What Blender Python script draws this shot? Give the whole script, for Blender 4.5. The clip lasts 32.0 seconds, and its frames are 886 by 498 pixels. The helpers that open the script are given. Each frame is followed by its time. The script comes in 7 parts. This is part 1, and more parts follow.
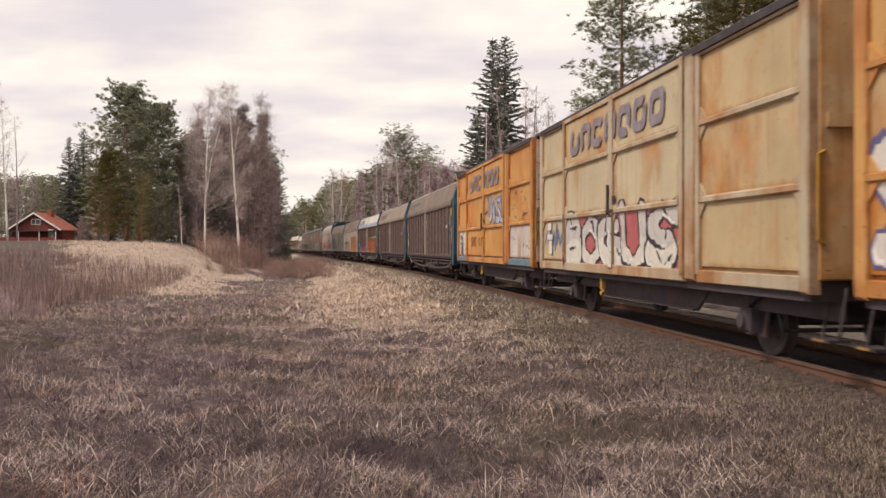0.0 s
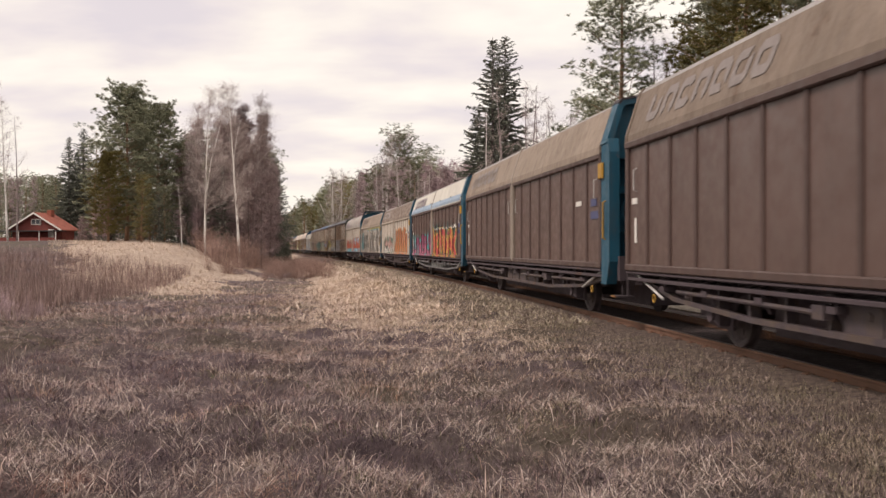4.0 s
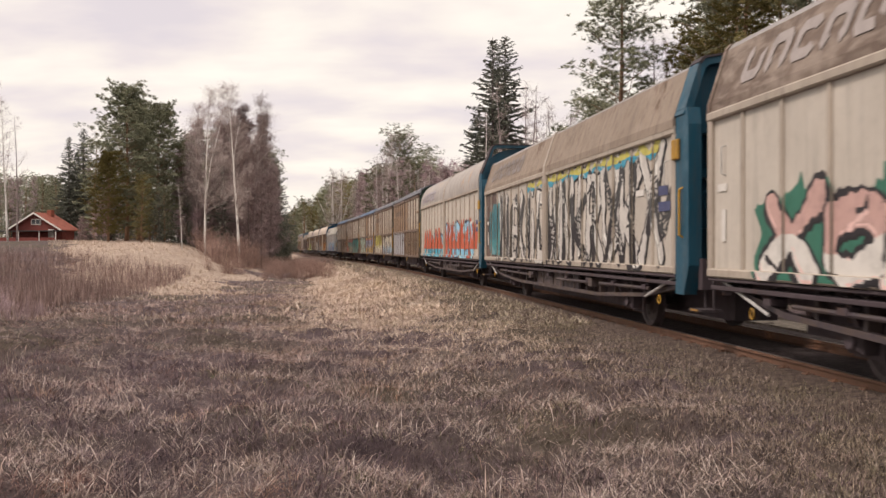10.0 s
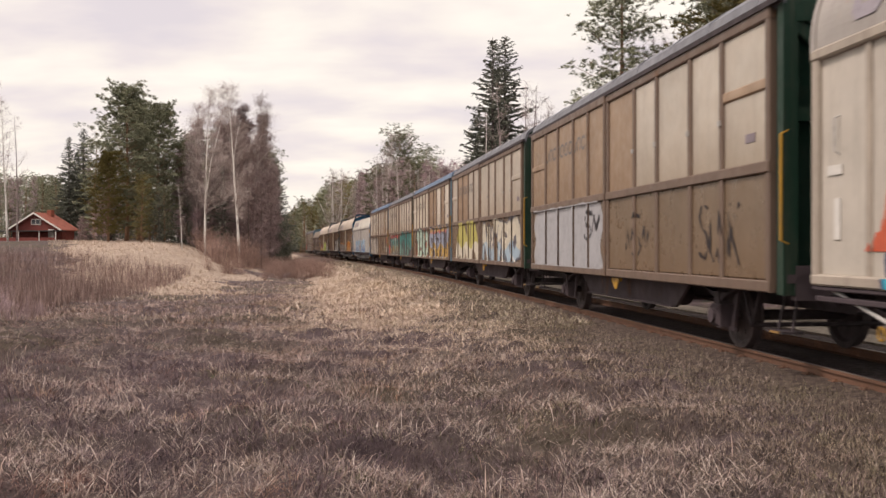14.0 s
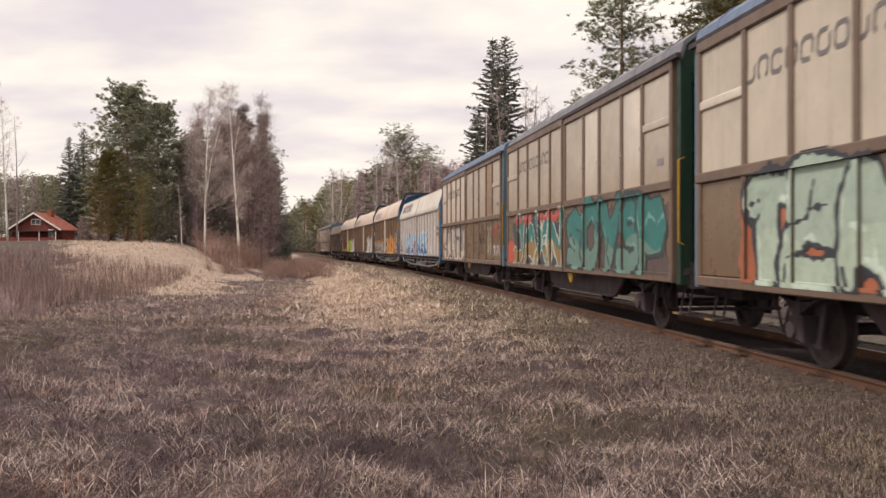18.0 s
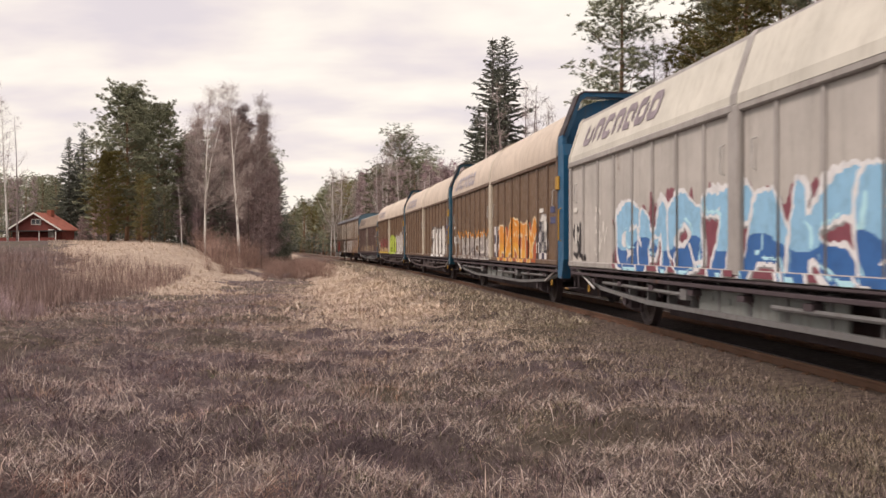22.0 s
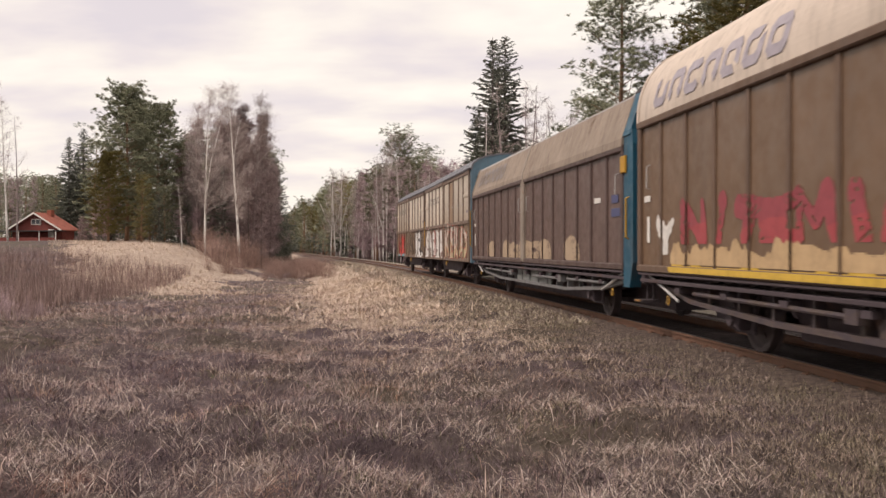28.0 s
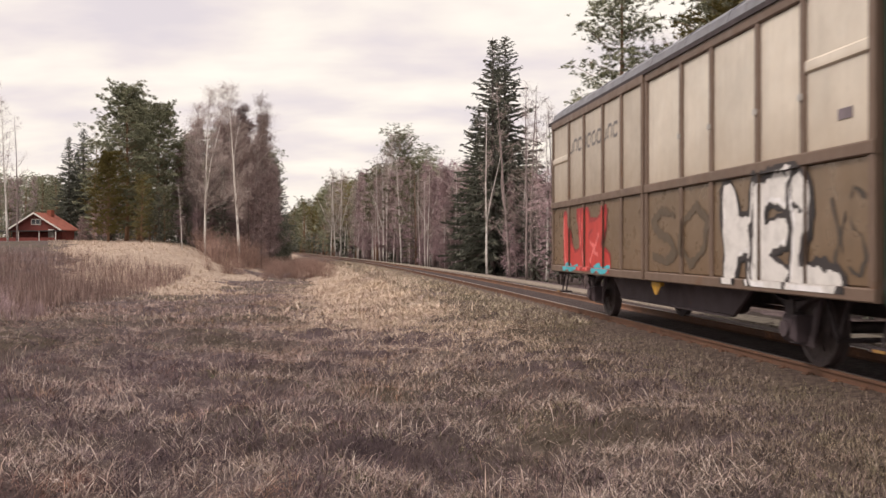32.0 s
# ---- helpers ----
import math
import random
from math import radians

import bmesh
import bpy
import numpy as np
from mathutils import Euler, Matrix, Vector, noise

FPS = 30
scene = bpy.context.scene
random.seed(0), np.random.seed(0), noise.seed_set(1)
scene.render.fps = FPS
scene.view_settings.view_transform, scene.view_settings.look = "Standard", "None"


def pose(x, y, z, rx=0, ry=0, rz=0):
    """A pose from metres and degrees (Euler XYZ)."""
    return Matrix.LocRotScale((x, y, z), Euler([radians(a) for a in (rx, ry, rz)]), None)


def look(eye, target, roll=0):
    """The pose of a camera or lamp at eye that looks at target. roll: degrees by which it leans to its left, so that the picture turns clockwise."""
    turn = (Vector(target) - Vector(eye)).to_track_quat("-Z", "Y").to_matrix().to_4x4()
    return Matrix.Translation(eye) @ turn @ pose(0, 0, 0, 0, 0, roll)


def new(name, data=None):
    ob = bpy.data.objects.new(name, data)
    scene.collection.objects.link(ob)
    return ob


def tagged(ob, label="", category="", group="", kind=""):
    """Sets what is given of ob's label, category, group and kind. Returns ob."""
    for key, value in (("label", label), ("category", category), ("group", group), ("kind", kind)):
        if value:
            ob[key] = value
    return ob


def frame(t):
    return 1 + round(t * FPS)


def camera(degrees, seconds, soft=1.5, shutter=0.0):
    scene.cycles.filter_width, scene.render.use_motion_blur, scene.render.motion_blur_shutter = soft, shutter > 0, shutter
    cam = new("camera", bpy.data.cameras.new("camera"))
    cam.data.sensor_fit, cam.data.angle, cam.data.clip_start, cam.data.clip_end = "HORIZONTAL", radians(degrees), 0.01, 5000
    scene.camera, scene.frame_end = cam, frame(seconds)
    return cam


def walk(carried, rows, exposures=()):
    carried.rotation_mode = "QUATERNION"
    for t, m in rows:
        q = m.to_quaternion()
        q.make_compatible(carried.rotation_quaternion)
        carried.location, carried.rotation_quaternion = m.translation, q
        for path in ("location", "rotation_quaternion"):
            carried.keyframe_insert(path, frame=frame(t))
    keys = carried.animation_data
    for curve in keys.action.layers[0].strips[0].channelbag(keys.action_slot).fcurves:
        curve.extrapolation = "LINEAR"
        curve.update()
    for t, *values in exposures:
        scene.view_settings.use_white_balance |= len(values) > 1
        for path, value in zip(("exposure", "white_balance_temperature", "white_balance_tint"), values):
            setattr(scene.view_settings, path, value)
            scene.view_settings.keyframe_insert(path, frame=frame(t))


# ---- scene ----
cam = camera(50.44, 32.0, soft=1.5, shutter=0.25)
EYE = Vector((0.0, 0.0, 1.404))
STILL = look(EYE, EYE + Vector((0.0, 100.0, -0.11)))
walk(cam, [(0.0, STILL), (32.0, STILL)], exposures=[(0.0, 0.15, 6420, 22), (32.0, 0.15, 6420, 22)])

# ---- light ----
SUN_DIR = Vector((-0.53, -0.24, 0.74)).normalized()
world = bpy.data.worlds.new("world")
scene.world = world
world.use_nodes = True
wn, wl = world.node_tree.nodes, world.node_tree.links
wn.clear()


def wnode(kind, **kw):
    n = wn.new(kind)
    for k, v in kw.items():
        n.inputs[k].default_value = v
    return n


def ramp_stops(node, stops):
    el = node.color_ramp.elements
    while len(el) < len(stops):
        el.new(0.5)
    for e, (p, c) in zip(el, stops):
        e.position, e.color = p, (*c, 1)


sky = wn.new("ShaderNodeTexSky")
sky.sky_type, sky.sun_disc = "NISHITA", False
sky.sun_elevation = math.asin(SUN_DIR.z)
sky.sun_rotation = math.atan2(SUN_DIR.x, SUN_DIR.y)
sky_bg = wnode("ShaderNodeBackground", Strength=0.10)
wl.new(sky.outputs[0], sky_bg.inputs[0])
way = wn.new("ShaderNodeTexCoord")
split = wn.new("ShaderNodeSeparateXYZ")
wl.new(way.outputs["Generated"], split.inputs[0])
# cloud layer seen in perspective: divide by the height above the horizon
lift = wn.new("ShaderNodeMath")
lift.operation = "ADD"
lift.inputs[1].default_value = 0.24
wl.new(split.outputs["Z"], lift.inputs[0])
lift2 = wn.new("ShaderNodeMath")
lift2.operation = "MAXIMUM"
lift2.inputs[1].default_value = 0.08
wl.new(lift.outputs[0], lift2.inputs[0])
flat = wn.new("ShaderNodeVectorMath")
flat.operation = "DIVIDE"
join3 = wn.new("ShaderNodeCombineXYZ")
for i in range(3):
    wl.new(lift2.outputs[0], join3.inputs[i])
wl.new(way.outputs["Generated"], flat.inputs[0])
wl.new(join3.outputs[0], flat.inputs[1])
cl_map = wn.new("ShaderNodeMapping")
cl_map.inputs["Location"].default_value = (1.35, 0.4, 0.0)
cl_map.inputs["Scale"].default_value = (1.0, 1.55, 0.0)
wl.new(flat.outputs[0], cl_map.inputs[0])
cl_noise = wnode("ShaderNodeTexNoise", Scale=2.2, Detail=6.0, Roughness=0.45, Distortion=0.1)
wl.new(cl_map.outputs[0], cl_noise.inputs["Vector"])
cl_ramp = wn.new("ShaderNodeValToRGB")
ramp_stops(cl_ramp, [(0.34, (0.71, 0.675, 0.635)), (0.43, (0.795, 0.75, 0.665)), (0.52, (0.885, 0.845, 0.705)), (0.63, (0.97, 0.945, 0.765))])
wl.new(cl_noise.outputs["Fac"], cl_ramp.inputs[0])
cl_bg = wnode("ShaderNodeBackground", Strength=1.04)
wl.new(cl_ramp.outputs[0], cl_bg.inputs[0])
cover = wn.new("ShaderNodeMixShader")
cover.inputs[0].default_value = 0.9
wl.new(sky_bg.outputs[0], cover.inputs[1])
wl.new(cl_bg.outputs[0], cover.inputs[2])
w_out = wn.new("ShaderNodeOutputWorld")
wl.new(cover.outputs[0], w_out.inputs[0])

sun_data = bpy.data.lights.new("sun", "SUN")
sun_data.energy, sun_data.angle, sun_data.color = 2.4, radians(12), (1.0, 0.89, 0.76)
sun = new("sun", sun_data)
sun.matrix_world = look(SUN_DIR * 50, (0, 0, 0))


# ---- materials ----
class Mat:
    """A node material with a few shortcuts."""

    def __init__(self, name, rough=0.7, metal=0.0, spec=0.4):
        self.m = bpy.data.materials.new(name)
        self.m.use_nodes = True
        self.n, self.l = self.m.node_tree.nodes, self.m.node_tree.links
        self.b = self.n["Principled BSDF"]
        self.b.inputs["Roughness"].default_value = rough
        self.b.inputs["Metallic"].default_value = metal
        self.b.inputs["Specular IOR Level"].default_value = spec
        self.tc = self.n.new("ShaderNodeTexCoord")
        self.info = self.n.new("ShaderNodeObjectInfo")

    def coords(self, scale=(1, 1, 1), vary=True, world=False):
        mp = self.n.new("ShaderNodeMapping")
        mp.inputs["Scale"].default_value = scale
        if world:
            geo = self.n.new("ShaderNodeNewGeometry")
            self.l.new(geo.outputs["Position"], mp.inputs[0])
        else:
            self.l.new(self.tc.outputs["Object"], mp.inputs[0])
        if vary:
            mul = self.n.new("ShaderNodeMath")
            mul.operation = "MULTIPLY"
            mul.inputs[1].default_value = 37.0
            self.l.new(self.info.outputs["Random"], mul.inputs[0])
            comb = self.n.new("ShaderNodeCombineXYZ")
            for i in range(3):
                self.l.new(mul.outputs[0], comb.inputs[i])
            self.l.new(comb.outputs[0], mp.inputs["Location"])
        return mp.outputs[0]

    def noise(self, scale, detail=4.0, rough=0.6, stretch=(1, 1, 1), vary=True, world=False, distort=0.0):
        n = self.n.new("ShaderNodeTexNoise")
        n.inputs["Scale"].default_value, n.inputs["Detail"].default_value = scale, detail
        n.inputs["Roughness"].default_value, n.inputs["Distortion"].default_value = rough, distort
        self.l.new(self.coords(stretch, vary, world), n.inputs["Vector"])
        return n.outputs["Fac"]

    def ramp(self, fac, stops):
        r = self.n.new("ShaderNodeValToRGB")
        ramp_stops(r, stops)
        self.l.new(fac, r.inputs[0])
        return r.outputs[0]

    def mix(self, fac, a, b, blend="MIX"):
        x = self.n.new("ShaderNodeMix")
        x.data_type, x.blend_type = "RGBA", blend
        for sock, v in ((x.inputs[0], fac), (x.inputs[6], a), (x.inputs[7], b)):
            if isinstance(v, (int, float)):
                sock.default_value = v
            elif isinstance(v, tuple):
                sock.default_value = (*v, 1)
            else:
                self.l.new(v, sock)
        return x.outputs[2]

    def color(self, sock):
        self.l.new(sock, self.b.inputs["Base Color"])
        return self

    def rough(self, sock):
        self.l.new(sock, self.b.inputs["Roughness"])
        return self

    def bump(self, height, strength=0.3, distance=0.02):
        bp = self.n.new("ShaderNodeBump")
        bp.inputs["Strength"].default_value, bp.inputs["Distance"].default_value = strength, distance
        self.l.new(height, bp.inputs["Height"])
        self.l.new(bp.outputs[0], self.b.inputs["Normal"])
        return self


def grey(v):
    return (v, v, v)


def dim(c, k):
    return tuple(min(1.0, x * k) for x in c)


def painted(name, base, rust=0.25, dirt=0.5, rust_col=(0.20, 0.075, 0.028), rough=0.55, dirt_col=(0.09, 0.07, 0.055), dents=0.0, metal=0.0, sheen_dirt=None, smear=None):
    """Weathered painted steel: blotchy tone, vertical dirt streaks, rust patches."""
    m = Mat(name, rough, metal)
    tone = m.ramp(m.noise(0.9, 5, 0.6), [(0.3, dim(base, 0.86)), (0.7, dim(base, 1.12))])
    streak = m.ramp(m.noise(2.2, 6, 0.7, (3.0, 3.0, 0.22)), [(0.50, grey(0)), (0.74, grey(1))])
    c = m.mix(m.mix(1.0, streak, grey(dirt), "MULTIPLY"), tone, dirt_col)
    grime = m.ramp(m.noise(7.0, 6, 0.7), [(0.52, grey(0)), (0.8, grey(0.5 * dirt))])
    c = m.mix(grime, c, dirt_col)
    if sheen_dirt:
        # browner lower edge of each sheet: dirt, plus the fading sky sheen painted in
        gen = m.n.new("ShaderNodeSeparateXYZ")
        m.l.new(m.tc.outputs["Generated"], gen.inputs[0])
        sag = m.n.new("ShaderNodeMath")
        sag.operation = "MULTIPLY_ADD"
        sag.inputs[1].default_value = 0.45
        m.l.new(m.noise(1.6, 4, 0.6, (1.5, 1.5, 0.5)), sag.inputs[0])
        m.l.new(gen.outputs["Z"], sag.inputs[2])
        c = m.mix(m.ramp(sag.outputs[0], [(0.18, grey(0.55)), (0.60, grey(0.12)), (0.9, grey(0))]), c, sheen_dirt)
    if smear:
        # wiped and peeled patches
        c = m.mix(m.ramp(m.noise(3.0, 5, 0.6, (0.7, 1.0, 1.6), distort=0.4), [(0.44, grey(0)), (0.56, grey(0.55)), (0.72, grey(0.95))]), c, smear)
    lo = 0.70 - 0.30 * rust if rust else 0.9
    rs = m.ramp(m.noise(1.3, 8, 0.68, (1.0, 1.0, 0.7), distort=0.3), [(lo, grey(0)), (lo + 0.09, grey(0.9))])
    rc = m.ramp(m.noise(9.0, 4), [(0.3, dim(rust_col, 0.6)), (0.7, dim(rust_col, 1.7))])
    m.color(m.mix(rs, c, rc))
    m.rough(m.ramp(m.noise(4.0, 3), [(0.3, grey(rough - 0.08)), (0.7, grey(rough + 0.2))]))
    if dents:
        return m.bump(m.noise(2.4, 4, 0.55, (1.0, 1.0, 0.8)), dents, 0.09).m
    if metal:
        return m.bump(m.noise(1.3, 2, 0.4), 0.12, 0.02).m
    return m.bump(m.noise(14.0, 5), 0.04, 0.01).m


def rusted(name, paint, stain, flake=(0.075, 0.035, 0.018), amount=0.5, flakes=0.4):
    """Old paint stained by rust: wide orange runs, streaks from the top, dark lying flakes."""
    m = Mat(name, 0.62)
    base = m.ramp(m.noise(0.7, 5, 0.6), [(0.3, dim(paint, 0.85)), (0.7, dim(paint, 1.12))])
    wide = m.ramp(m.noise(0.75, 6, 0.62, (1.0, 1.0, 0.55), distort=0.4), [(0.62 - 0.28 * amount, grey(0)), (0.80 - 0.22 * amount, grey(0.95))])
    c = m.mix(wide, base, m.ramp(m.noise(2.5, 5), [(0.3, dim(stain, 0.7)), (0.7, dim(stain, 1.35))]))
    runs = m.ramp(m.noise(2.6, 5, 0.62, (2.2, 2.2, 0.14)), [(0.54, grey(0)), (0.74, grey(0.55 * min(1, amount + 0.3)))])
    c = m.mix(runs, c, dim(stain, 0.62))
    fl = m.ramp(m.noise(2.4, 7, 0.66, (0.8, 0.8, 3.2), distort=0.5), [(0.74 - 0.16 * flakes, grey(0)), (0.78 - 0.16 * flakes, grey(1))])
    c = m.mix(fl, c, m.ramp(m.noise(12.0, 3), [(0.3, dim(flake, 0.6)), (0.7, dim(flake, 1.8))]))
    # rust creeping in from the welded edges of each sheet
    sx = m.n.new("ShaderNodeSeparateXYZ")
    m.l.new(m.tc.outputs["Generated"], sx.inputs[0])
    far = []
    for axis in ("X", "Z"):
        sb = m.n.new("ShaderNodeMath")
        sb.operation = "SUBTRACT"
        sb.inputs[1].default_value = 0.5
        m.l.new(sx.outputs[axis], sb.inputs[0])
        ab = m.n.new("ShaderNodeMath")
        ab.operation = "ABSOLUTE"
        m.l.new(sb.outputs[0], ab.inputs[0])
        far.append(ab.outputs[0])
    mx = m.n.new("ShaderNodeMath")
    mx.operation = "MAXIMUM"
    m.l.new(far[0], mx.inputs[0])
    m.l.new(far[1], mx.inputs[1])
    wav = m.n.new("ShaderNodeMath")
    wav.operation = "MULTIPLY_ADD"
    wav.inputs[1].default_value = 0.26
    m.l.new(m.noise(3.0, 6, 0.7), wav.inputs[0])
    m.l.new(mx.outputs[0], wav.inputs[2])
    c = m.mix(m.ramp(wav.outputs[0], [(0.55, grey(0)), (0.66, grey(0.75))]), c, m.ramp(m.noise(7.0, 4), [(0.3, dim(stain, 0.35)), (0.7, dim(stain, 1.0))]))
    speck = m.ramp(m.noise(16.0, 5, 0.7), [(0.60, grey(0)), (0.72, grey(0.6))])
    c = m.mix(speck, c, dim(stain, 0.45))
    m.color(c)
    return m.bump(fl, 0.4, 0.01).m


def plain(name, base, rough=0.6, var=0.25, scale=6.0, metal=0.0, bump=0.15):
    m = Mat(name, rough, metal)
    m.color(m.ramp(m.noise(scale, 6, 0.65), [(0.3, dim(base, 1 - var)), (0.7, dim(base, 1 + var))]))
    return m.bump(m.noise(scale * 4, 4), bump, 0.01).m


def island(name, stops, rough=0.85, trans=0.0, patch=None):
    """Blades, needles and twigs: tone by piece, and by wide patches of the ground."""
    m = Mat(name, rough, 0.0, 0.2)
    geo = m.n.new("ShaderNodeNewGeometry")
    c = m.ramp(geo.outputs["Random Per Island"], stops)
    for size, tone, lo in patch or ():
        f = m.ramp(m.noise(size, 4, 0.6, vary=False, world=True), [(lo, grey(0)), (lo + 0.14, grey(1))])
        c = m.mix(f, c, m.mix(1.0, c, tone, "MULTIPLY"))
    m.color(c)
    return m.m


M_DARK = plain("dusty_black_steel", (0.046, 0.036, 0.039), 0.75, 0.5)
M_UNDER = painted("underframe_grime", (0.066, 0.050, 0.056), 0.4, 0.6, (0.075, 0.04, 0.026), 0.8, (0.06, 0.048, 0.046))
M_TRUSS = painted("truss_paint", (0.062, 0.048, 0.054), 0.3, 0.65, (0.08, 0.042, 0.026), smear=(0.095, 0.068, 0.052))
M_TRUSS_L = painted("pale_truss_paint", (0.145, 0.145, 0.145), 0.3, 0.7, (0.08, 0.050, 0.035))
M_WEB = painted("grey_green_plate", (0.17, 0.185, 0.175), 0.3, 0.7, (0.10, 0.06, 0.04))
M_RAIL = painted("rail_steel", (0.155, 0.082, 0.052), 0.5, 0.35, (0.20, 0.10, 0.055), 0.85)
M_RAILTOP = plain("rail_head", (0.32, 0.28, 0.25), 0.35, 0.3, 8.0, 0.6)
M_SLEEPER = plain("sleeper_wood", (0.085, 0.066, 0.054), 0.9, 0.5, 5.0)
M_YELLOW = painted("yellow_paint", (0.42, 0.23, 0.02), 0.25, 0.7)
M_YELLOW_D = painted("dirty_yellow_paint", (0.30, 0.17, 0.04), 0.5, 0.8)
M_STRIPE = painted("pale_blue_stripe", (0.27, 0.36, 0.45), 0.08, 0.35)
M_TEAL = painted("teal_paint", (0.010, 0.078, 0.125), 0.15, 0.5, rough=0.45)
M_BLUE = painted("blue_paint", (0.010, 0.100, 0.205), 0.12, 0.45, rough=0.45)
M_GREEN = painted("green_paint", (0.008, 0.034, 0.020), 0.15, 0.45, rough=0.5)
M_GREYBLUE = painted("grey_blue_paint", (0.11, 0.19, 0.245), 0.15, 0.5)
M_PIPE = plain("light_steel", (0.42, 0.41, 0.39), 0.5, 0.25)
M_WHEEL = plain("wheel_steel", (0.062, 0.047, 0.047), 0.65, 0.4)
M_LABEL = plain("label_white", (0.62, 0.60, 0.55), 0.6, 0.12)
M_LABELB = plain("label_blue", (0.06, 0.07, 0.15), 0.6, 0.15)
M_LOGO = plain("logo_grey", (0.22, 0.185, 0.205), 0.6, 0.35, 3.0)


# ---- mesh helpers ----
class Build:
    """Gathers vertices and faces of one mesh."""

    def __init__(self):
        self.v, self.f = [], []

    def box(self, x0, x1, y0, y1, z0, z1):
        i = len(self.v)
        self.v += [(x, y, z) for x in (x0, x1) for y in (y0, y1) for z in (z0, z1)]
        self.f += [tuple(i + k for k in q) for q in ((0, 1, 3, 2), (4, 6, 7, 5), (0, 4, 5, 1), (2, 3, 7, 6), (0, 2, 6, 4), (1, 5, 7, 3))]
        return self

    def slab(self, x0, x1, y0, y1, z0, z1, c):
        """A plate facing -y with a chamfered front edge."""
        i = len(self.v)
        self.v += [(x0, y1, z0), (x1, y1, z0), (x1, y1, z1), (x0, y1, z1)]
        ym = y0 + (c if y1 > y0 else -c)
        self.v += [(x0, ym, z0), (x1, ym, z0), (x1, ym, z1), (x0, ym, z1)]
        self.v += [(x0 + c, y0, z0 + c), (x1 - c, y0, z0 + c), (x1 - c, y0, z1 - c), (x0 + c, y0, z1 - c)]
        for a in (0, 4):
            for k in range(4):
                j = (k + 1) % 4
                self.f.append((i + a + k, i + a + j, i + a + 4 + j, i + a + 4 + k))
        self.f += [(i + 8, i + 9, i + 10, i + 11), (i + 3, i + 2, i + 1, i)]
        return self

    def prism(self, prof, x0, x1):
        """A closed profile of (y, z) points drawn along x."""
        i, n = len(self.v), len(prof)
        self.v += [(x0, y, z) for y, z in prof] + [(x1, y, z) for y, z in prof]
        self.f += [(i + k, i + (k + 1) % n, i + n + (k + 1) % n, i + n + k) for k in range(n)]
        self.f += [tuple(i + k for k in range(n - 1, -1, -1)), tuple(i + n + k for k in range(n))]
        return self

    def tube(self, pts, radii, n=6):
        i = len(self.v)
        pts = [Vector(p) for p in pts]
        for k, p in enumerate(pts):
            d = (pts[min(k + 1, len(pts) - 1)] - pts[max(k - 1, 0)]).normalized()
            a = d.orthogonal().normalized() if k == 0 else (a - d * a.dot(d)).normalized()
            b = d.cross(a)
            for j in range(n):
                t = 2 * math.pi * j / n
                self.v.append(tuple(p + (a * math.cos(t) + b * math.sin(t)) * radii[k]))
        for k in range(len(pts) - 1):
            for j in range(n):
                q = i + k * n
                self.f.append((q + j, q + (j + 1) % n, q + n + (j + 1) % n, q + n + j))
        self.f += [tuple(i + j for j in range(n - 1, -1, -1)), tuple(i + (len(pts) - 1) * n + j for j in range(n))]
        return self

    def rod(self, a, b, r, n=8):
        return self.tube([a, b], [r, r], n)

    def tri(self, a, b, c):
        i = len(self.v)
        self.v += [tuple(a), tuple(b), tuple(c)]
        self.f.append((i, i + 1, i + 2))

    def quad(self, a, b, c, d):
        i = len(self.v)
        self.v += [tuple(a), tuple(b), tuple(c), tuple(d)]
        self.f.append((i, i + 1, i + 2, i + 3))

    def poly(self, pts):
        i = len(self.v)
        self.v += [tuple(p) for p in pts]
        self.f.append(tuple(range(i, i + len(pts))))

    def mesh(self, name, smooth=False):
        me = bpy.data.meshes.new(name)
        me.from_pydata(self.v, [], self.f)
        if smooth:
            me.polygons.foreach_set("use_smooth", [True] * len(me.polygons))
        me.update()
        return me


CACHE = {}


def shared(key, make, smooth=False):
    if key not in CACHE:
        b = Build()
        make(b)
        CACHE[key] = b.mesh(str(key[0]), smooth)
    return CACHE[key]


def part(name, me, mat, parent, label="", at=None):
    """Links a mesh as one part under a thing or a part; the material sits on the object, so that meshes can be shared."""
    ob = new(name, me)
    if not me.materials:
        me.materials.append(None)
    ob.material_slots[0].link = "OBJECT"
    ob.material_slots[0].material = mat
    ob.parent = parent
    if at is not None:
        ob.matrix_basis = at
    if label:
        ob["label"] = label
    return ob


def empty(name, m=None):
    ob = new(name)
    if m is not None:
        ob.matrix_basis = m
    return ob


# ---- the line of the track ----
S0, S1 = -380, 900
_s = np.arange(S0, S1, 1.0)
_k = np.select([_s < -40, _s < 45, _s < 80, _s < 115, _s < 150, _s < 200, _s < 260, _s < 345], [0.0, -0.00087, -0.00083, -0.00060, -0.00014, 0.00010, -0.00007, -0.00015], 0.0)
_psi = -0.1037 + np.cumsum(_k) - np.cumsum(_k)[-S0]
_X, _Y = np.cumsum(np.sin(_psi)), np.cumsum(np.cos(_psi))
_X, _Y = _X - _X[-S0] + 6.50, _Y - _Y[-S0]


def rail_point(s):
    return float(np.interp(s, _s, _X)), float(np.interp(s, _s, _Y)), float(np.interp(s, _s, _psi))


def beside(s, d, z=0.0):
    """A point d metres to the right of the track (seen towards the distance) at s metres along it."""
    x, y, p = rail_point(s)
    return Vector((x + d * math.cos(p), y - d * math.sin(p), z))


def offset(x, y):
    """How far left of the track's centre a place lies (arrays)."""
    return (np.interp(y, _Y, _X) - x) * np.cos(np.interp(y, _Y, _psi))


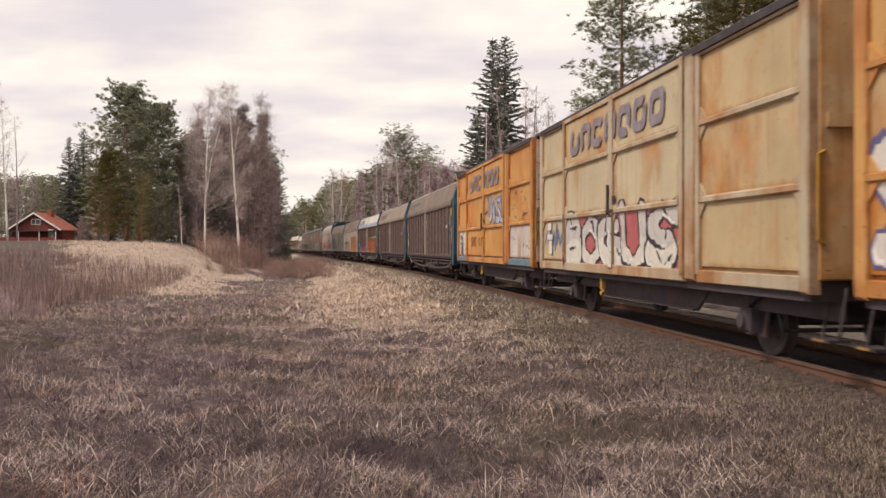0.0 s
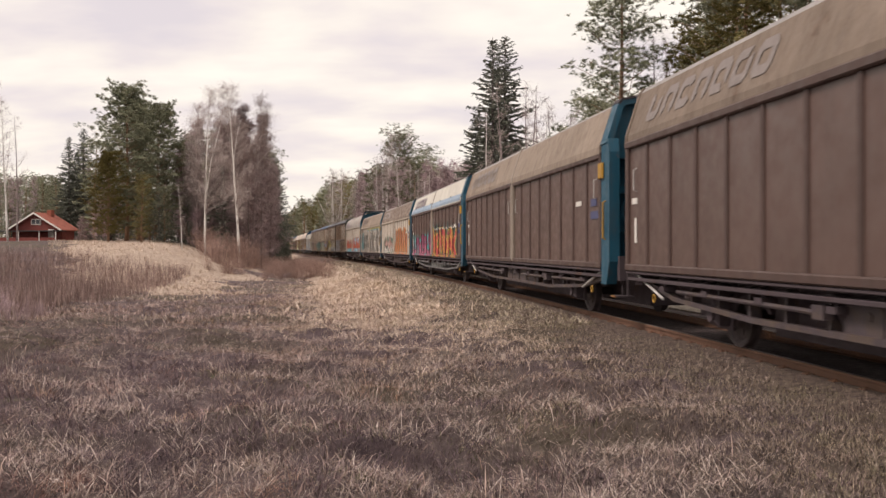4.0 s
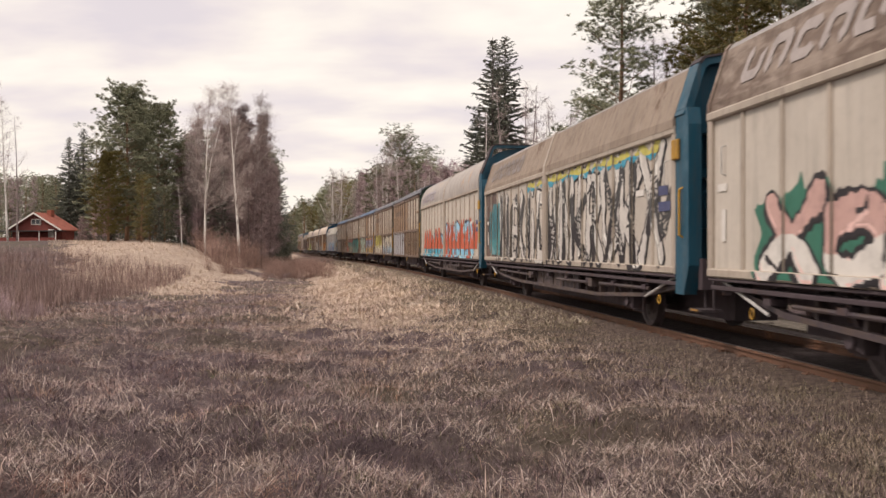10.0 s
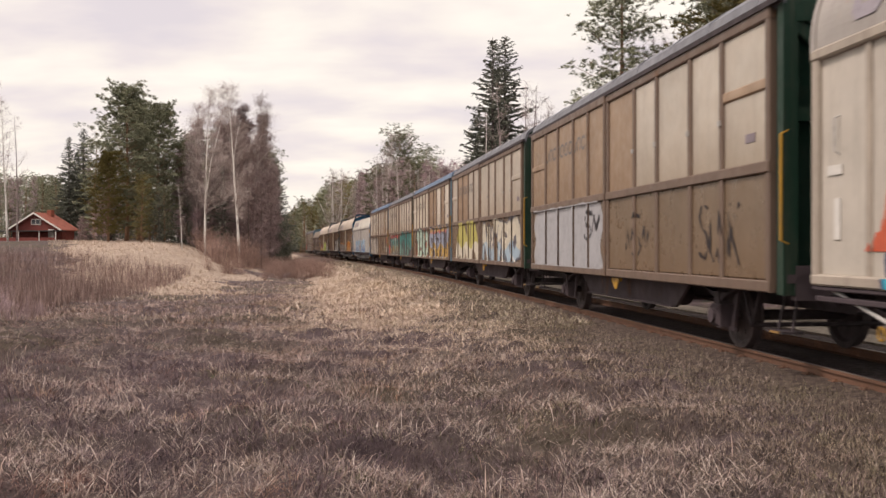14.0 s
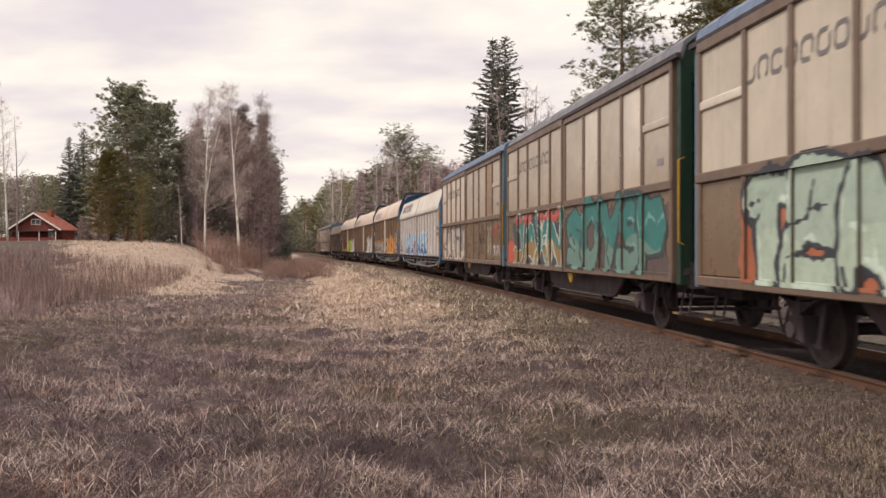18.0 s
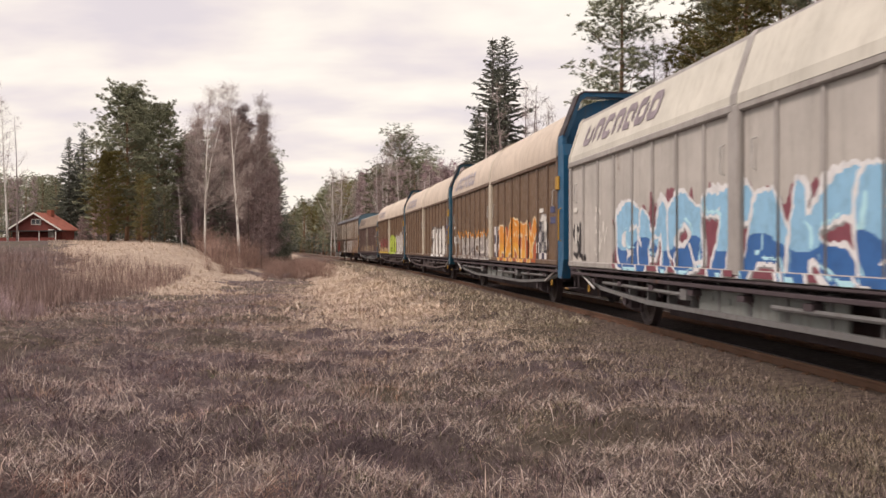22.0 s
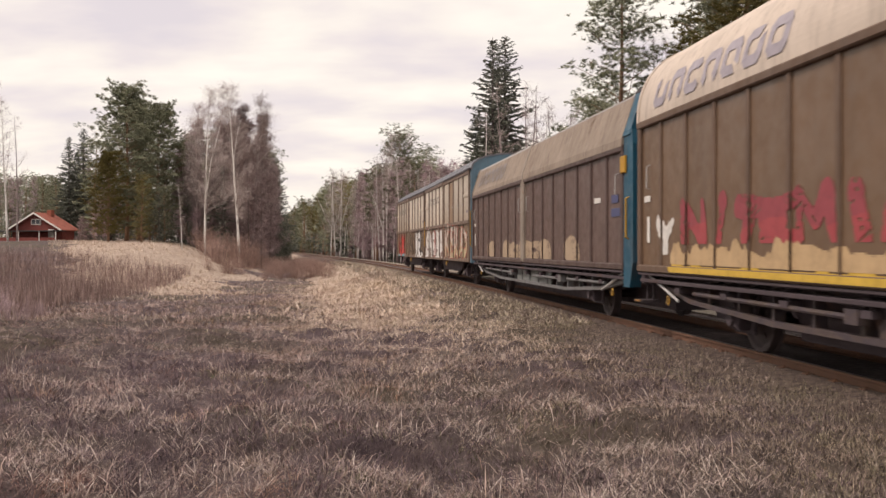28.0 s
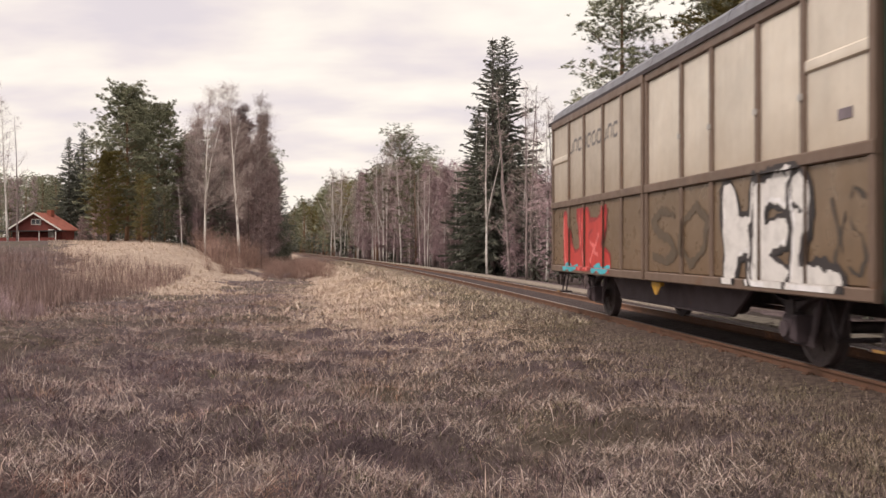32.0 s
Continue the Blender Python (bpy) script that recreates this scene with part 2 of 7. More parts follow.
def step(a, b, v):
    t = np.clip((v - a) / (b - a), 0, 1)
    return t * t * (3 - 2 * t)


def waves(x, y):
    return (0.5 * np.sin(x * 0.71 + 1.3 * np.sin(y * 0.23)) * np.sin(y * 0.53 + 0.7 * np.sin(x * 0.31))
            + 0.3 * np.sin(x * 1.9 + y * 0.7) * np.sin(y * 1.4 - x * 0.6 + 2.0) + 0.2 * np.sin(x * 3.3 - y * 2.1) * np.sin(y * 3.7 + x))


def lumps(x, y):
    """Smooth value noise between -1 and 1 (arrays)."""
    xi, yi = np.floor(x), np.floor(y)
    fx, fy = x - xi, y - yi
    fx, fy = fx * fx * (3 - 2 * fx), fy * fy * (3 - 2 * fy)

    def h(a, b):
        v = np.sin(a * 127.1 + b * 311.7) * 43758.5453
        return 2 * (v - np.floor(v)) - 1
    return (h(xi, yi) * (1 - fx) + h(xi + 1, yi) * fx) * (1 - fy) + (h(xi, yi + 1) * (1 - fx) + h(xi + 1, yi + 1) * fx) * fy


def ground_z(x, y):
    x, y = np.asarray(x, float), np.asarray(y, float)
    d = offset(x, y)
    low = -0.34 - 0.75 * step(8, 60, y)
    left = -0.20 + (low + 0.20) * step(2.3, 6.6, d)
    hill = (2.6 * step(26, 105, y) - low * 0.6 * step(10, 60, y)) * step(8.5, 30 - 9 * step(45, 85, y), d) + 0.25 * step(4, 14, d) * (1 - step(10, 40, y))
    hill = hill * (1 - 0.35 * step(160, 400, y))
    right = -0.28 - 0.75 * step(3.6, 9.0, -d)
    z = np.where(d > 0, left + hill, right)
    rough = 0.10 * step(3.0, 6.0, np.abs(d)) * (1 - 0.5 * step(60, 200, np.hypot(x, y)))
    near = step(1.8, 3.2, np.abs(d)) * (1 - step(25, 60, np.hypot(x, y)))
    return z + rough * waves(x, y) + near * (0.115 * lumps(x * 1.6, y * 1.6) + 0.06 * lumps(x * 4.1 + 7, y * 4.1 + 3) + 0.09 * step(4.5, 8.0, d) * lumps(x * 0.62 + 3, y * 0.62 + 9))


def gz(x, y):
    return float(ground_z(x, y))


def spread(a, b, n, power):
    t = np.linspace(0, 1, n) ** power
    return a + (b - a) * t


# ---- ground ----
gx = np.concatenate([-spread(60, 1600, 40, 2.2)[::-1], np.arange(-59.5, -14, 0.75), np.arange(-14, 12, 0.2), np.arange(12, 30, 0.75), spread(30.5, 1600, 40, 2.2)])
gy = np.concatenate([-spread(20, 1600, 24, 2.2)[::-1], np.arange(-19, 4, 1.5), np.arange(4, 26, 0.2), np.arange(26, 40, 0.5), np.arange(40, 120, 1.5), spread(121, 3500, 60, 2.2)])
GX, GY = np.meshgrid(gx, gy)
GZ = ground_z(GX, GY)
nx, ny = len(gx), len(gy)
gm = bpy.data.meshes.new("ground")
idx = np.arange(nx * ny).reshape(ny, nx)
gm.from_pydata(np.stack([GX.ravel(), GY.ravel(), GZ.ravel()], 1).tolist(), [],
               np.stack([idx[:-1, :-1].ravel(), idx[:-1, 1:].ravel(), idx[1:, 1:].ravel(), idx[1:, :-1].ravel()], 1).tolist())
gm.polygons.foreach_set("use_smooth", [True] * len(gm.polygons))
mg = Mat("dry_meadow", 0.95, 0.0, 0.15)
soil = mg.ramp(mg.noise(2.6, 8, 0.7, vary=False, world=True), [(0.3, (0.060, 0.044, 0.049)), (0.5, (0.125, 0.094, 0.098)), (0.72, (0.23, 0.182, 0.178))])
mg.color(mg.mix(mg.ramp(mg.noise(0.16, 4, vary=False, world=True), [(0.45, grey(0)), (0.6, grey(0.5))]), soil, (0.10, 0.09, 0.045)))
mg.bump(mg.noise(9.0, 8, 0.75, vary=False, world=True), 0.9, 0.12)
gm.materials.append(mg.m)
# paler soil on bank and rise: the sunlit patch is put into its colour
mp = Mat("sunlit_pale_meadow", 0.95, 0.0, 0.15)
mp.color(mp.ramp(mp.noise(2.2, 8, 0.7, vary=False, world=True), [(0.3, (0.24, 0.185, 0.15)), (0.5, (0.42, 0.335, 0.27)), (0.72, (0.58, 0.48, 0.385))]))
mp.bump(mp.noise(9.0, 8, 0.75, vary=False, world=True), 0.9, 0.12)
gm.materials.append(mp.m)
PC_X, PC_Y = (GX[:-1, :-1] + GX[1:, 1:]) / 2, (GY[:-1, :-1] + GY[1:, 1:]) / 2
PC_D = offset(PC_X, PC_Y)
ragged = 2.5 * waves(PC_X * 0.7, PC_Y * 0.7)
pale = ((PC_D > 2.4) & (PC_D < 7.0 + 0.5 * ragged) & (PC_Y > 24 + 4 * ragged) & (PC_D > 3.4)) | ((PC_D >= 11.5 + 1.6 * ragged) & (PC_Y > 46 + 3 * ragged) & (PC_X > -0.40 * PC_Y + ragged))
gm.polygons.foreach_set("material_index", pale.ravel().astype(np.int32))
tagged(new("ground", gm), "dry straw-coloured spring meadow with grassy bank along the railway", "ground", kind="structure")

# ---- track ----
mb = Mat("ballast_soil", 0.95, 0.0, 0.15)
mb.color(mb.ramp(mb.noise(11.0, 8, 0.75, vary=False, world=True), [(0.32, (0.040, 0.030, 0.032)), (0.52, (0.090, 0.070, 0.068)), (0.75, (0.20, 0.16, 0.145))]))
mb.bump(mb.noise(26.0, 6, 0.7, vary=False, world=True), 1.0, 0.08)


def ribbon(pts_at, s_list):
    """A strip whose cross-section, (offset, height) pairs, follows the track."""
    b = Build()
    n = len(pts_at)
    for s in s_list:
        for d, z in pts_at:
            b.v.append(tuple(beside(s, d, z)))
    for k in range(len(s_list) - 1):
        for j in range(n - 1):
            b.f.append((k * n + j, (k + 1) * n + j, (k + 1) * n + j + 1, k * n + j + 1))
    return b


S_FINE = [s for s in np.concatenate([np.arange(-120, 0, 4.0), np.arange(0, 80, 1.0), np.arange(80, 240, 3.0), np.arange(240, 860, 12.0)])]
bed_me = ribbon([(-1.16, -0.30), (-1.12, -0.139), (0, -0.132), (1.6, -0.145), (2.5, -0.24), (3.1, -0.7)], S_FINE).mesh("track_bed")
shoulder_me = ribbon([(-2.3, -0.50), (-1.80, -0.205), (-1.45, -0.142), (-1.10, -0.118), (-0.86, -0.104), (-0.845, -0.2)], S_FINE).mesh("track_shoulder")
bed_me.materials.append(mb.m)
tagged(new("track_bed", bed_me), "dark brown earthy ballast bed under the rails", "track bed", kind="structure")
msd = Mat("brown_dirt", 0.95, 0.0, 0.15)
msd.color(msd.ramp(msd.noise(9.0, 8, 0.75, vary=False, world=True), [(0.32, (0.060, 0.045, 0.043)), (0.50, (0.145, 0.110, 0.092)), (0.75, (0.28, 0.225, 0.185))]))
msd.bump(msd.noise(24.0, 6, 0.7, vary=False, world=True), 1.0, 0.08)
shoulder_me.materials.append(msd.m)
tagged(new("track_shoulder", shoulder_me), "brown earthy shoulder beside the rail", "track shoulder", kind="structure")
verge_me = ribbon([(2.45, -0.7), (2.55, -0.20), (3.3, -0.185), (3.75, -0.30), (3.9, -0.8)], S_FINE).mesh("gravel_verge")
mv = Mat("pale_gravel", 0.95, 0.0, 0.15)
mv.color(mv.ramp(mv.noise(7.0, 7, 0.7, vary=False, world=True), [(0.3, (0.15, 0.125, 0.10)), (0.7, (0.38, 0.33, 0.275))]))
mv.bump(mv.noise(20.0, 5, vary=False, world=True), 0.8, 0.05)
verge_me.materials.append(mv.m)
tagged(new("gravel_verge", verge_me), "pale sandy gravel path beyond the track", "path", kind="structure")

track = tagged(empty("railway_track"), "rusty steel rails on dark timber sleepers", "railway track", kind="structure")
for side in (-1, 1):
    c = side * 0.797
    prof = [(c - 0.07, -0.15), (c - 0.07, -0.135), (c - 0.012, -0.115), (c - 0.012, -0.045), (c - 0.036, -0.035), (c - 0.036, -0.004), (c - 0.028, 0.0),
            (c + 0.028, 0.0), (c + 0.036, -0.004), (c + 0.036, -0.035), (c + 0.012, -0.045), (c + 0.012, -0.115), (c + 0.07, -0.135), (c + 0.07, -0.15)]
    part("rail", ribbon(prof, S_FINE).mesh("rail"), M_RAIL, track)
    part("rail_head", ribbon([(c - 0.024, 0.001), (c - 0.022, 0.003), (c + 0.022, 0.003), (c + 0.024, 0.001)], S_FINE).mesh("rail_head"), M_RAILTOP, track, "worn bright running surface")


# ---- freight wagons ----
R_WHEEL = 0.46
SPEED = 9.773
KEYED = []
WHEELS = []


def wheelset(wagon, x):
    ws = empty("wheelset", pose(x, 0, R_WHEEL))
    ws.parent = wagon

    def axle(b):
        b.rod((0, -1.02, 0), (0, 1.02, 0), 0.075, 10)

    def wheel(b):
        n = 24
        ring = []
        for r, y in ((0.12, -0.07), (0.2, -0.045), (0.36, -0.03), (0.40, -0.066), (R_WHEEL, -0.066), (R_WHEEL, 0.045), (R_WHEEL + 0.028, 0.05), (R_WHEEL + 0.026, 0.07), (0.40, 0.07), (0.36, 0.02), (0.2, 0.02), (0.12, 0.07)):
            ring.append(len(b.v))
            b.v += [(r * math.cos(2 * math.pi * j / n), y, r * math.sin(2 * math.pi * j / n)) for j in range(n)]
        for a, c in zip(ring, ring[1:]):
            b.f += [(a + j, a + (j + 1) % n, c + (j + 1) % n, c + j) for j in range(n)]
        b.f += [tuple(ring[0] + j for j in range(n)), tuple(ring[-1] + j for j in range(n - 1, -1, -1))]
        for j in range(6):
            t = math.pi * j / 3
            b.box(0.25 * math.cos(t) - 0.03, 0.25 * math.cos(t) + 0.03, -0.052, -0.03, 0.25 * math.sin(t) - 0.03, 0.25 * math.sin(t) + 0.03)

    part("axle", shared(("axle",), axle), M_WHEEL, ws)
    me = shared(("wheel",), wheel)
    part("wheel", me, M_WHEEL, ws, at=pose(0, -0.78, 0))
    part("wheel", me, M_WHEEL, ws, at=pose(0, 0.78, 0, 0, 0, 180))
    WHEELS.append((ws, x))


def running_gear(wagon, P, axle_x, frame_mat):
    """Wheelsets, axle boxes, springs, guards, buffers, coupling."""
    def guard(b):
        for a in (-1, 1):
            b.prism([(-1.06, 0.30), (-1.02, 0.30), (-1.02, 0.98), (-1.06, 0.98)], a * 0.24 - 0.05, a * 0.24 + 0.05)
            b.v[-8:] = [(v[0] + (a * 0.20 if v[2] > 0.9 else 0), v[1], v[2]) for v in b.v[-8:]]
        b.box(-0.3, 0.3, -1.055, -1.025, 0.26, 0.31)

    def axlebox(b):
        b.slab(-0.15, 0.15, -1.24, -0.99, R_WHEEL - 0.15, R_WHEEL + 0.16, 0.05)
        b.rod((0, -1.28, R_WHEEL), (0, -1.2, R_WHEEL), 0.10, 12)

    def spring(b):
        for k in range(6):
            h = 0.60 - 0.08 * k
            seg = [(-h, 0.10), (-h / 2, 0.03), (0, 0), (h / 2, 0.03), (h, 0.10)]
            for (xa, za), (xb, zb) in zip(seg, seg[1:]):
                i = len(b.v)
                z = 0.70 - 0.022 * k + 0.05
                for x, zz in ((xa, za), (xb, zb)):
                    b.v += [(x, -1.16, z + zz), (x, -1.06, z + zz), (x, -1.06, z + zz + 0.02), (x, -1.16, z + zz + 0.02)]
                b.f += [(i + a, i + (a + 1) % 4, i + 4 + (a + 1) % 4, i + 4 + a) for a in range(4)]
        b.box(-0.06, 0.06, -1.18, -1.04, 0.62, 0.80)
        for a in (-0.6, 0.6):
            b.rod((a, -1.11, 0.84), (a * 1.13, -1.11, 0.98), 0.03, 6)

    for x in axle_x:
        wheelset(wagon, x)
        for turn in (0, 180):
            for nm, mk, mt in (("axle_guard", guard, M_UNDER), ("axle_box", axlebox, M_UNDER), ("leaf_spring", spring, M_DARK)):
                part(nm, shared((nm,), mk), mt, wagon, at=pose(x, 0, 0, 0, 0, turn))

    def buffer(b):
        b.rod((-0.30, 0, 0), (0.06, 0, 0), 0.09, 10)
        b.rod((0.0, 0, 0), (0.30, 0, 0), 0.065, 10)
        b.tube([(0.28, 0, 0), (0.31, 0, 0), (0.335, 0, 0)], [0.22, 0.22, 0.16], 16)
        b.box(-0.32, -0.28, -0.17, 0.17, -0.17, 0.17)

    def hook(b):
        b.tube([(-0.2, 0, 0), (0.16, 0, 0), (0.24, 0, 0.05), (0.22, 0, 0.12), (0.15, 0, 0.10)], [0.04, 0.045, 0.045, 0.04, 0.03], 6)
        b.tube([(0.1, 0, 0), (0.2, 0, -0.22), (0.3, 0, -0.3)], [0.025, 0.025, 0.03], 6)

    bm = shared(("buffer",), buffer)
    xe = P / 2 - 0.33
    for a in (1, -1):
        for y in (-0.9, 0.9):
            part("buffer", bm, M_DARK, wagon, at=pose(a * xe, y, 1.04, 0, 0, 0 if a > 0 else 180))
        part("coupling_hook", shared(("coupling_hook",), hook), M_DARK, wagon, at=pose(a * (xe - 0.05), 0, 1.0, 0, 0, 0 if a > 0 else 180))


def roof_prof(w, z0, h, n=10, t=0.05):
    top = [(-w * math.cos(math.pi * k / n), z0 + h * math.sin(math.pi * k / n) ** 0.8) for k in range(n + 1)]
    return top + [(y * 0.97, z - t) for y, z in reversed(top)]


def logo(wagon, x0, z0, w, h, y, mat, letters=6, lean=0.0, stroke=0.46):
    """A faded company mark: plain blocks of letter size."""
    lw = w / letters
    for k in range(letters):
        b = Build()
        a = x0 + k * lw + 0.08 * lw
        c = a + lw * 0.82
        e = 0.2 * h
        pts = [(a, z0 + e), (a + e, z0), (c - e, z0), (c, z0 + e), (c, z0 + h - e), (c - e, z0 + h), (a + e, z0 + h), (a, z0 + h - e)]
        mx, mz = (a + c) / 2, z0 + h / 2
        inner = [(mx + (px - mx) * (stroke + 0.04), mz + (pz - mz) * (stroke - 0.04)) for px, pz in pts]
        gone = ((4, 5), (1,), (3,), (1,), (2,), (4,), ())[k % 7]
        for j in range(8):
            if j in gone:
                continue
            o = [pts[j], pts[(j + 1) % 8], inner[(j + 1) % 8], inner[j]]
            b.poly([(px + lean * (pz - z0), y(pz) if callable(y) else y, pz) for px, pz in o])
        part("company_mark", b.mesh("company_mark"), mat, wagon, "faded company mark drawn as plain shapes")


def placards(wagon, x, z, y, mat, size=((0.34, 0.16), (0.5, 0.12), (0.3, 0.3)), gap=0.24):
    for k, (w, h) in enumerate(size):
        me = shared(("placard", w, h), lambda b: (b.box(-w / 2, w / 2, -0.004, 0.004, -h / 2, h / 2)))
        part("placard", me, mat, wagon, at=pose(x + 0.05 * k, y, z - gap * k))


def handrail(wagon, x, z0, z1, y, mat=None, name="handrail"):
    def mk(b):
        b.tube([(0, 0.08, z0), (0, 0, z0 + 0.04), (0, 0, z1 - 0.04), (0, 0.08, z1)], [0.02] * 4, 8)
    part(name, shared((name, round(z0, 2), round(z1, 2)), mk), mat or M_YELLOW, wagon, "" if mat else "yellow steel", at=pose(x, y, 0))


def foot_step(wagon, x, side=-1):
    def mk(b):
        b.box(-0.2, 0.2, -0.13, 0.13, 0.40, 0.43)
        for a in (-0.17, 0.17):
            b.rod((a, 0, 0.42), (a * 0.9, 0.10, 0.98), 0.018, 6)
    st = part("step", shared(("step",), mk), M_DARK, wagon, at=pose(x, side * 1.25, 0, 0, 0, 0 if side < 0 else 180))
    part("tread_edge", shared(("tread_edge",), lambda b: b.box(-0.11, 0.11, -0.142, -0.132, 0.402, 0.43)), M_YELLOW_D, st, "yellow painted edge")


A_REAR = (-6.46, -4.95, -3.75, -2.42, -1.28, -0.08)
A_FRONT = (-0.08, 1.50, 2.60, 3.98, 5.08, 6.46)


def sole_bar(wagon, y=-1.12):
    """Deep side sill between the axles, with sloping ends."""
    def mk(b):
        pts = [(-3.15, 0.92), (3.15, 0.92), (2.45, 0.46), (-2.45, 0.46)]
        i = len(b.v)
        b.v += [(x, y, z) for x, z in pts] + [(x, y + 0.05, z) for x, z in pts]
        b.f += [(i + 3, i + 2, i + 1, i), (i + 4, i + 5, i + 6, i + 7)] + [(i + k, i + (k + 1) % 4, i + 4 + (k + 1) % 4, i + 4 + k) for k in range(4)]
        b.box(-2.45, 2.45, y - 0.05, y, 0.46, 0.49)
    for turn in (0, 180):
        part("sole_bar", shared(("sole_bar",), mk), M_UNDER, wagon, at=pose(0, 0, 0, 0, 0, turn))

    def triangle(b):
        b.rod((-0.28, 0, 0.92), (0, 0, 0.36), 0.022, 6)
        b.rod((0.28, 0, 0.92), (0, 0, 0.36), 0.022, 6)
        b.rod((0, 0, 0.38), (0, 2.0, 0.38), 0.03, 6)
    for x in (-4.95, 4.95):
        part("brake_hanger", shared(("brake_hanger",), triangle), M_DARK, wagon, at=pose(x, -1.0, 0))


def wagon_two_row(P, cols, end_mat, roof_mat):
    """Two-axle sliding-wall wagon with two rows of pressed panels."""
    c_up, c_lo, c_rib = cols
    w = empty("covered_wagon")
    L = P / 2 - 0.33
    e = 0.27
    zs, zw, zt = 0.92, 2.36, 4.22
    part("body", shared(("bodyA", P), lambda b: b.box(-L + e, L - e, -1.42, 1.42, 0.95, 4.2)), c_lo("core"), w)
    part("centre_sill", shared(("sillA", P), lambda b: b.box(-P / 2 + 0.75, P / 2 - 0.75, -0.30, 0.30, 0.60, 0.84)), M_DARK, w)
    part("underframe", shared(("frameA", P), lambda b: (b.box(-L, L, -1.15, -1.0, 0.86, 1.1), b.box(-L, L, 1.0, 1.15, 0.86, 1.1), b.box(-L, L, -1.4, 1.4, 1.0, 1.1),
                                                      b.box(L - 0.15, L, -1.3, 1.3, 0.8, 1.2), b.box(-L, -L + 0.15, -1.3, 1.3, 0.8, 1.2))), M_UNDER, w)

    def roof(b):
        b.prism(roof_prof(1.47, 4.24, 0.60), -L, L)
        for k in range(9):
            x = -L + (2 * L) * (k + 0.5) / 9
            b.prism([(y, z + 0.015) for y, z in roof_prof(1.47, 4.24, 0.60)], x - 0.04, x + 0.04)
    part("roof", shared(("roofA", P), roof), roof_mat, w)
    part("gutter", shared(("gutterA", P), lambda b: (b.box(-L - 0.03, L + 0.03, -1.53, -1.46, 4.22, 4.29), b.box(-L - 0.03, L + 0.03, 1.46, 1.53, 4.22, 4.29))), M_DARK, w)
    n = 5
    for side in (0, 180):
        turn = pose(0, 0, 0, 0, 0, side)
        for hx, proud in ((-1, 0.03), (1, 0.0)):
            edges = A_REAR if hx < 0 else A_FRONT
            a0, half = edges[0], edges[-1] - edges[0]
            y = -1.43 - proud
            for k in range(n):
                for lo, hi, mt in ((zs + 0.1, zw - 0.06, c_lo("lower")), (zw + 0.06, zt - 0.12, c_up("upper", k if hx < 0 else n + k))):
                    cw = edges[k + 1] - edges[k]
                    me = shared(("panelA", round(cw, 2), lo), lambda b: b.slab(0.03, cw - 0.03, -0.03, 0.03, lo, hi, 0.02))
                    part("panel", me, mt, w, at=turn @ pose(edges[k], y, 0))
            rib = shared(("ribA",), lambda b: b.slab(-0.055, 0.055, -0.07, 0.03, zs, zt, 0.02))
            for k in range(n + 1):
                part("rib", rib, c_rib, w, at=turn @ pose(edges[k] + (0.06 if k == 0 else -0.06 if k == n else 0), y, 0))
            for nm, z0, z1, pr in (("sill_beam", zs - 0.04, zs + 0.10, 0.075), ("waist_beam", zw - 0.07, zw + 0.07, 0.085), ("top_beam", zt - 0.13, zt + 0.02, 0.075)):
                part(nm, shared((nm, round(half, 2)), lambda b: b.slab(0.0, half, -pr, 0.02, z0, z1, 0.015)), c_rib, w, at=turn @ pose(a0, y, 0))
            ek = 0 if hx < 0 else n - 1
            cw = edges[ek + 1] - edges[ek]
            part("end_bar", shared(("end_bar", round(cw, 2)), lambda b: b.slab(0.04, cw - 0.04, -0.06, 0.0, 3.28, 3.42, 0.02)), c_up("upper", 99), w, at=turn @ pose(edges[ek], y, 0))
            if side == 0:
                def clip(b):
                    b.box(-0.03, 0.03, -0.10, -0.05, 3.0, 3.07)
                for k in range(1, n):
                    if hx > 0:
                        part("latch", shared(("latch",), clip), M_PIPE, w, at=pose(edges[k], y, 0))
    for a in (-1, 1):
        part("end_wall", shared(("endA",), lambda b: b.slab(-1.4, 1.4, -0.06, 0.06, 0.95, 4.2, 0.02)), end_mat, w, at=pose(a * (L - e + 0.08), 0, 0, 0, 0, 90))
        for y in (-1, 1):
            part("corner_post", shared(("postA",), lambda b: b.box(-0.075, 0.075, -0.09, 0.09, 0.86, 4.26)), end_mat, w, at=pose(a * (L - 0.08), y * 1.36, 0))
            part("end_brace", shared(("braceA", y), lambda b: b.prism([(y * 1.32, 4.10), (y * 1.32, 3.92), (y * 0.15, 2.95), (y * 0.02, 3.05)][::y], -0.05, 0.05)), end_mat, w, at=pose(a * (L - 0.07), 0, 0))
        part("end_beam", shared(("endbeamA",), lambda b: (b.box(-0.1, 0.1, -1.3, 1.3, 4.0, 4.2), b.box(-0.08, 0.08, -1.3, 1.3, 2.86, 3.02))), end_mat, w, at=pose(a * (L - 0.10), 0, 0))
        part("gable", shared(("gableA",), lambda b: b.prism([(y * 0.98, z - 0.03) for y, z in roof_prof(1.47, 4.24, 0.60)[:11]], -0.03, 0.03)), end_mat, w, at=pose(a * (L - 0.06), 0, 0))
        foot_step(w, a * (L - 0.35))
    handrail(w, L - 0.02, 1.45, 2.75, -1.47)

